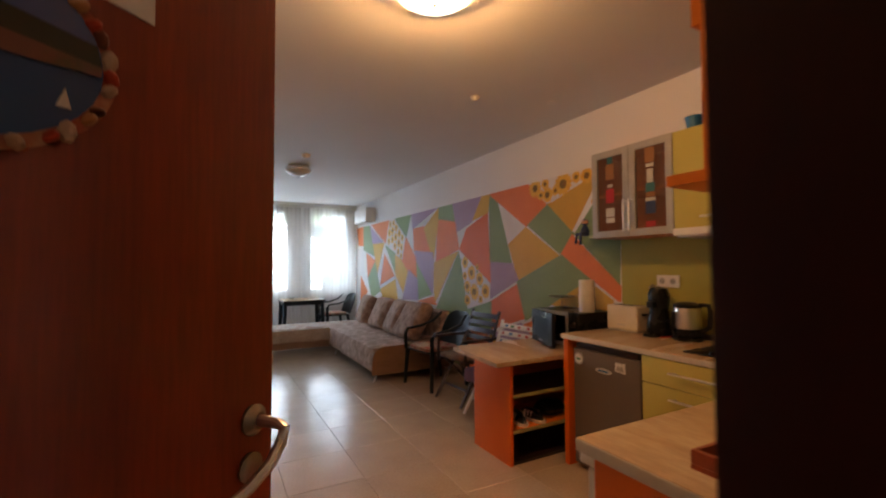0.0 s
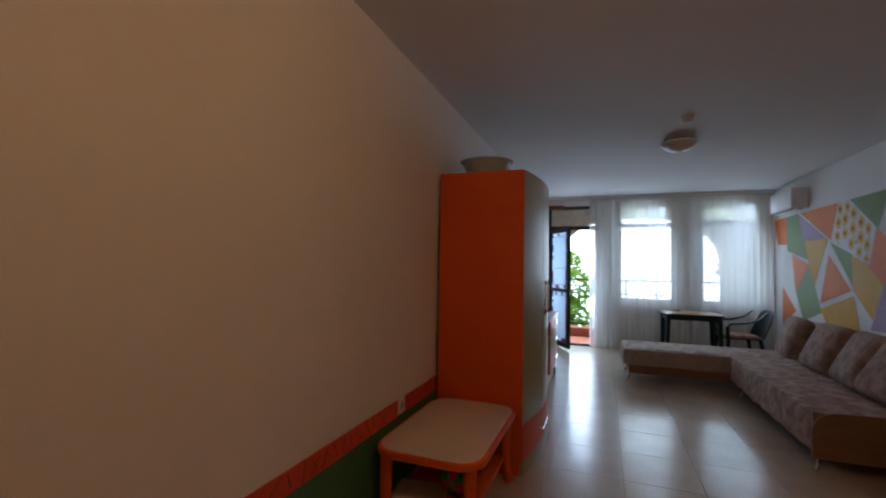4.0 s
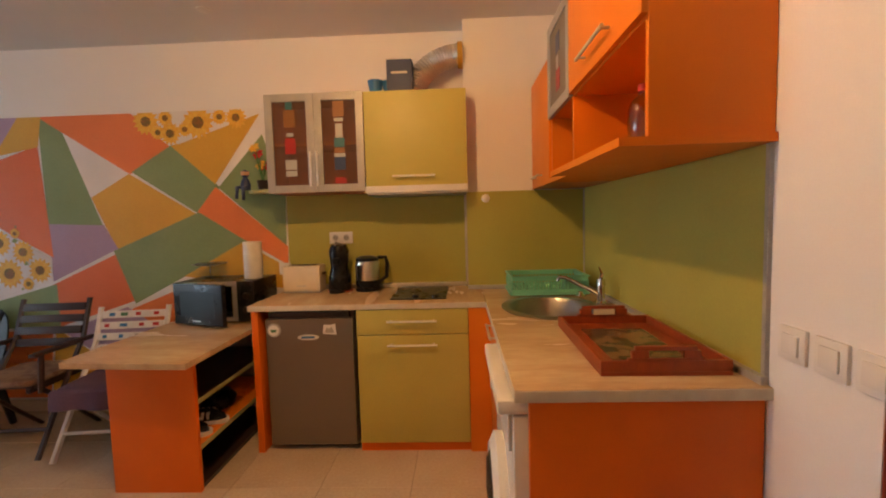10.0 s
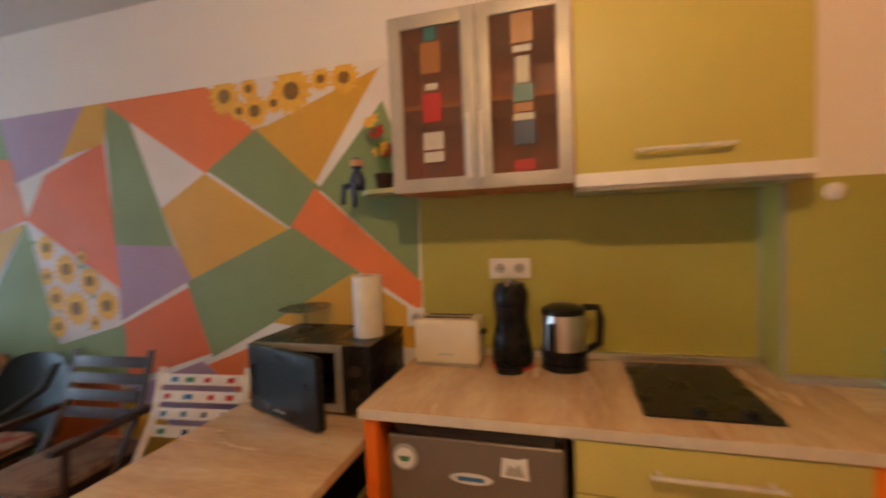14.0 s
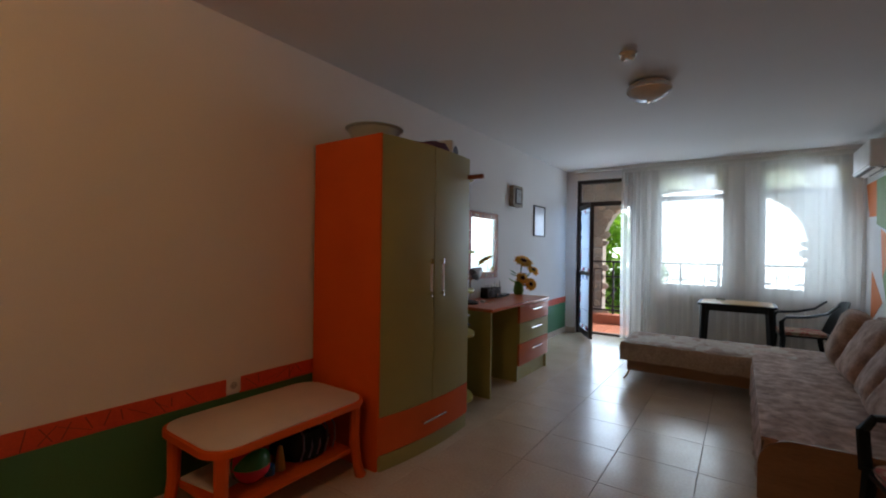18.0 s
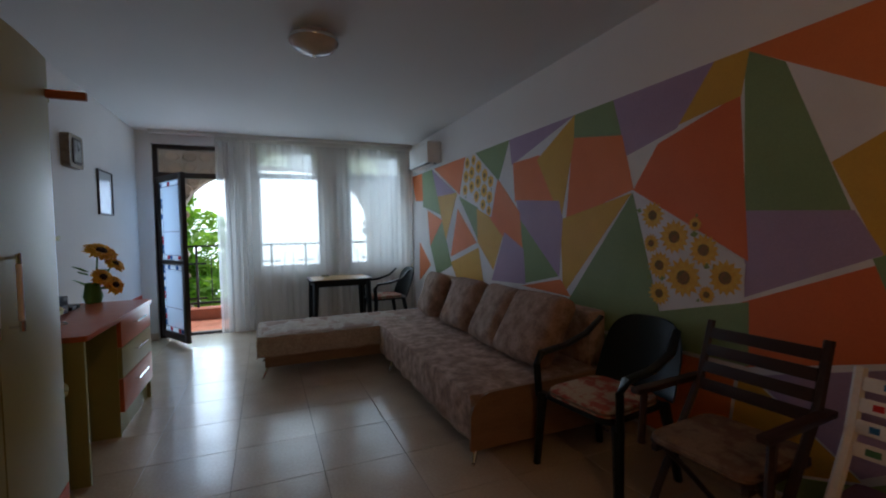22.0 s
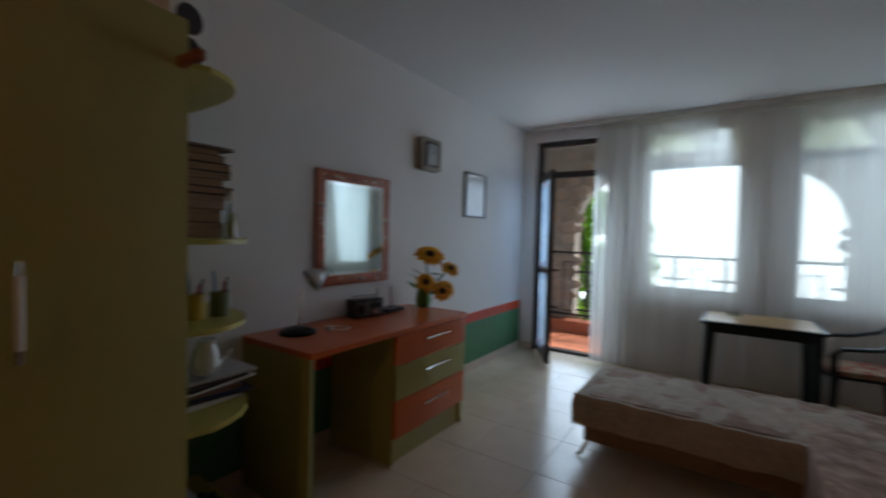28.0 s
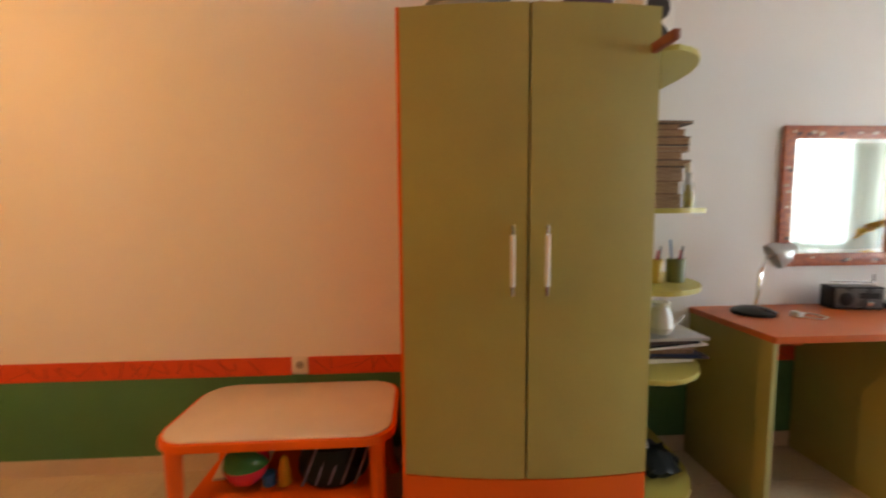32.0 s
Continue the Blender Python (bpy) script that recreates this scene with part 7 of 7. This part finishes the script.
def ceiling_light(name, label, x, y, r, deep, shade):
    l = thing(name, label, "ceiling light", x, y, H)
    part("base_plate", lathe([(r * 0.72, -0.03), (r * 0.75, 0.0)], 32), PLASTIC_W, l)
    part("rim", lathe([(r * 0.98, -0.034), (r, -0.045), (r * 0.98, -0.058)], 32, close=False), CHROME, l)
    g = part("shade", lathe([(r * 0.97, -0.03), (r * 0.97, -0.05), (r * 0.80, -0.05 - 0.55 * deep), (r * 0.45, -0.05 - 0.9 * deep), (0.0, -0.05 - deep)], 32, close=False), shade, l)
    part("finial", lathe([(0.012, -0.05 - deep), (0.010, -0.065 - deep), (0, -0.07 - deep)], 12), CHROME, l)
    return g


ceiling_light("ceiling_lamp", "unlit opal glass bowl ceiling lamp", 1.655, 5.435, 0.165, 0.085, OPAL)
g = ceiling_light("entrance_lamp", "lit round opal glass ceiling lamp near the entrance", 1.55, 1.38, 0.19, 0.06, SHADE)
g.visible_shadow = False
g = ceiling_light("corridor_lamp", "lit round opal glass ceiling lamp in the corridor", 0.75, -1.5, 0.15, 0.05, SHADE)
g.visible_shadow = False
d = thing("smoke_detector", "round white ceiling smoke detector", "detector", 1.63, 4.80, H)
part("base", lathe([(0.055, -0.012), (0.055, 0)], 24), PLASTIC_W, d)
part("head", lathe([(0.0, -0.05), (0.03, -0.048), (0.045, -0.03), (0.045, -0.012)], 24, close=False), PLASTIC_W, d)
d = thing("smoke_detector", "small white ceiling sensor by the kitchen", "detector", 2.45, 2.45, H)
part("base", lathe([(0.035, -0.01), (0.035, 0)], 20), PLASTIC_W, d)
part("head", lathe([(0.0, -0.035), (0.022, -0.033), (0.026, -0.01)], 20, close=False), PLASTIC_W, d)
tw = thing("ceiling_plate", "small round white ceiling cover plate", "cover plate", 3.05, 2.25, H)
part("plate", lathe([(0.0, -0.006), (0.04, -0.005), (0.042, 0)], 20, close=False), PLASTIC_W, tw)


# ---- balcony and outdoors ----
def balcony():
    f = structure("balcony_floor", boxes((-0.9, 9.15, -0.20, 4.3, 10.65, -0.012)), GROUT, "terracotta tiled balcony floor", "floor")
    structure("balcony_ceiling", boxes((-0.9, 9.15, 2.75, 4.3, 10.65, 2.95)), WALL, "plain balcony soffit", "ceiling")
    w = structure("balcony_wall", bmesh.new(), MORTAR, "rough stone balcony wall with a wide arch", "wall")
    X0, X1, SP, RISE = 0.05, 3.12, 1.39, 1.07
    cx, rx = (X0 + X1) / 2, (X1 - X0) / 2
    bm = bmesh.new()
    n = 40
    under = [(cx - rx * math.copysign(abs(math.cos(math.pi * k / n)) ** 0.8, math.cos(math.pi * k / n)), SP + RISE * math.sin(math.pi * k / n) ** 0.8) for k in range(n + 1)]
    outline = [(-0.9, -0.2), (X0, -0.2)] + under + [(X1, -0.2), (4.3, -0.2), (4.3, 3.2), (-0.9, 3.2)]
    for y0, y1 in ((10.40, 10.65),):
        for k in range(n):
            (xa, za), (xb, zb) = under[k], under[k + 1]
            ring(bm, [[(xa, y0, za), (xb, y0, zb), (xb, y0, 3.2), (xa, y0, 3.2)], [(xa, y1, za), (xb, y1, zb), (xb, y1, 3.2), (xa, y1, 3.2)]])
        bx(bm, -0.9, y0, -0.2, X0, y1, 3.2)
        bx(bm, X1, y0, -0.2, 4.3, y1, 3.2)
    bmesh.ops.recalc_face_normals(bm, faces=bm.faces)
    bm.to_mesh(w.data)
    bm.free()
    # Uneven stones, a few centimetres proud of the mortar on the inner face and round the arch.
    r = random.Random(2)
    meshes = []
    for k in range(8):
        sb = bmesh.new()
        m = 7 + k % 3
        pts = [(0.5 * r.uniform(0.8, 1.0) * math.cos(2 * math.pi * i / m), 0.5 * r.uniform(0.8, 1.0) * math.sin(2 * math.pi * i / m)) for i in range(m)]
        ring(sb, [[(x, 0.0, z) for x, z in pts], [(x * 0.97, -0.6, z * 0.97) for x, z in pts], [(x * 0.8, -1.0, z * 0.8) for x, z in pts]])
        bmesh.ops.recalc_face_normals(sb, faces=sb.faces)
        meshes.append(mesh_of("stone", sb, STONE))

    def stone(x, y, z, sx, sz, deep, rot):
        ob = new("stone", r.choice(meshes))
        ob.parent = w
        ob.matrix_basis = Matrix.Translation((x, y, z)) @ pose(0, 0, 0, 0, rot, 0) @ Matrix.Diagonal((sx, deep, sz, 1))
    def solid_at(x, z):
        if x < X0 + 0.05 or x > X1 - 0.05:
            return True
        return z > SP + RISE * max(0, 1 - abs((x - cx) / (rx + 0.02)) ** 2.5) ** 0.4 + 0.20
    z = 0.08
    while z < 2.72:
        h = r.uniform(0.13, 0.20)
        x = -0.35 + r.uniform(-0.1, 0.1)
        while x < 3.75:
            l_ = r.uniform(0.16, 0.30)
            if solid_at(x + l_ / 2, z + h / 2 - 0.05):
                stone(x + l_ / 2, 10.401, z + h / 2, l_ * 0.98, h * 0.98, 0.03, r.uniform(-6, 6))
            x += l_
        z += h
    for k in range(20):
        a = math.pi * (k + 0.5) / 20
        stone(cx - (rx + 0.09) * math.copysign(abs(math.cos(a)) ** 0.8, math.cos(a)), 10.401, SP + (RISE + 0.09) * math.sin(a) ** 0.8, 0.22, 0.24, 0.045, math.degrees(math.atan2(-math.cos(a) * RISE, math.sin(a) * rx)) * -1)
    # The last box is an unseen wall, added to block sky from the mirror.
    s = structure("balcony_side", boxes((-0.85, 9.15, -0.2, -0.62, 9.35, 3.0), (-0.85, 10.1, -0.2, -0.62, 10.40, 3.0), (-0.85, 9.35, 1.95, -0.62, 10.1, 3.0), (3.70, 9.15, -0.2, 3.93, 10.40, 3.0)), MORTAR, "stone balcony side wall and an unseen sky-blocking wall added opposite", "wall")
    z = 0.02
    while z < 2.7:
        h = r.uniform(0.14, 0.2)
        for y0, y1 in ((9.16, 9.34), (10.11, 10.38)):
            ob = new("stone", r.choice(meshes))
            ob.parent = s
            ob.matrix_basis = Matrix.Translation((-0.619, (y0 + y1) / 2, z + h / 2)) @ pose(0, 0, 0, 0, 0, 90) @ Matrix.Diagonal(((y1 - y0), 0.03, h, 1))
        z += h
    k = structure("balcony_kerb", boxes((-0.6, 10.12, -0.012, 4.2, 10.40, 0.17), bev=0.01), TERRA, "terracotta kerb under the railing", "kerb")
    rail = thing("balcony_railing", "brown iron balcony railing with crossed posts", "railing", 0, 10.28, 0.17)
    for z in (0.06, 0.98):
        part("rail", cube(-0.60, -0.018, z, 3.42, 0.018, z + 0.032, 0.003), IRON, rail)
    for i in range(8):
        x = -0.28 + i * 0.56
        part("post", cube(x - 0.018, -0.014, 0.0, x + 0.018, 0.014, 0.98, 0.003), IRON, rail)
        for z in (0.14, 0.70):
            part("cross_piece", cube(x - 0.14, -0.022, z, x + 0.14, -0.014, z + 0.03, 0.002), IRON, rail)
        part("square_frame", boxes((x + 0.20, -0.008, 0.12, x + 0.214, 0.008, 0.86), (x + 0.346, -0.008, 0.12, x + 0.36, 0.008, 0.86), (x + 0.214, -0.008, 0.12, x + 0.346, 0.008, 0.134), (x + 0.214, -0.008, 0.846, x + 0.346, 0.008, 0.86)), IRON, rail)
    tile = mesh_of("balcony_tile", cube(-0.147, -0.147, -0.012, 0.147, 0.147, 0.0, 0.002, 1), TERRA, False)
    for i in range(17):
        for j in range(4):
            ob = new("balcony_tile", tile)
            ob.parent = f
            ob.location = (-0.70 + 0.3 * i, 9.22 + 0.3 * j, 0)


balcony()


def leafy(bm, c, r, n, size, rd):
    for _ in range(n):
        u = Vector((rd.gauss(0, 1), rd.gauss(0, 1), rd.gauss(0, 1))).normalized() * r * rd.uniform(0.45, 1.0) ** 0.5
        p = Vector(c) + Vector((u.x, u.y, u.z * 0.85))
        q = Euler((rd.uniform(-0.9, 0.9), rd.uniform(-0.9, 0.9), rd.uniform(0, 6.28))).to_matrix()
        s = size * rd.uniform(0.7, 1.3)
        vs = [bm.verts.new(p + q @ Vector(k)) for k in ((0, -s, 0), (0.45 * s, -0.2 * s, 0.12 * s), (0, s, 0), (-0.45 * s, -0.2 * s, 0.12 * s))]
        bm.faces.new((vs[0], vs[1], vs[2]))
        bm.faces.new((vs[0], vs[2], vs[3]))


def tree(x, y, base, height, spread, seed, label):
    rd = random.Random(seed)
    t = thing("tree", label, "tree", x, y, base)
    part("trunk", tube([(0.1, 0, -6.8), (0, 0, 0), (0.05, 0.02, height * 0.3), (-0.04, 0.03, height * 0.6), (0.03, 0, height * 0.85)], [0.17, 0.13, 0.10, 0.07, 0.03], 10), BARK, t)
    crown = bmesh.new()
    for k in range(11):
        a, z = rd.uniform(0, 6.28), height * rd.uniform(0.35, 0.95)
        d = spread * rd.uniform(0.35, 1.0) * (1.25 - z / height * 0.6)
        tip = (d * math.cos(a), d * math.sin(a), z + 0.3)
        part("limb", tube([(0, 0, z * 0.75), (tip[0] * 0.5, tip[1] * 0.5, z), tip], [0.04, 0.025, 0.01], 6), BARK, t)
        leafy(crown, tip, spread * rd.uniform(0.35, 0.6), 620, 0.10, rd)
    ob = new("crown", mesh_of("crown", crown, LEAF, False))
    ob.parent = t


for x, y, b, h_, s, seed in ((-0.7, 13.2, -2.2, 4.4, 1.3, 31), (-2.2, 14.5, -2.2, 5.6, 1.7, 32), (-1.5, 17.0, -2.2, 4.6, 1.4, 33)):
    tree(x, y, b, h_, s, seed, "leafy green tree beyond the balcony")
structure("ground", slab([(-600, 10.7), (600, 10.7), (600, 900), (-600, 900)], -9.2, -9.0), GRASS, "pale sunlit terrace ground", "ground")
# Added glowing sheet: whitens the view outdoors and sends extra light inside.
structure("backdrop", boxes((-90, 70, -9.0, 100, 70.5, 45)), lit("view_glow", (0.90, 0.97, 1.0), 1.9), "glowing white sheet added beyond the trees to brighten the view", "backdrop")
structure("house_wall", boxes((-0.7, 9.15, -9.2, 4.2, 10.65, -0.2)), MORTAR, "outer wall under the balcony", "wall")

# ---- floor tiles ----
# Pale strip paints the daylight reflection that this one joint catches.
part("pale_joint", cube(0.6178, 5.10, -0.004, 0.6222, 8.90, 0.0010), mat("floor_joint_glare", (0.70, 0.62, 0.52), 0.14, scale=9, grain=0.2), floor, "tile joint with its glare painted pale")
tile = mesh_of("floor_tile", cube(-0.2388, -0.2388, -0.008, 0.2388, 0.2388, 0.0, 0.0015, 1), TILE, False)
for i in range(8):
    for j in range(20):
        ob = new("floor_tile", tile)
        ob.parent = floor
        ob.location = (-0.34 + 0.24 + 0.48 * i, -0.42 + 0.24 + 0.48 * j, 0)
for i in range(6):
    for j in range(5):
        ob = new("floor_tile", tile)
        ob.parent = floor
        ob.location = (-0.34 + 0.24 + 0.48 * i, -0.66 - 0.48 * j, 0)
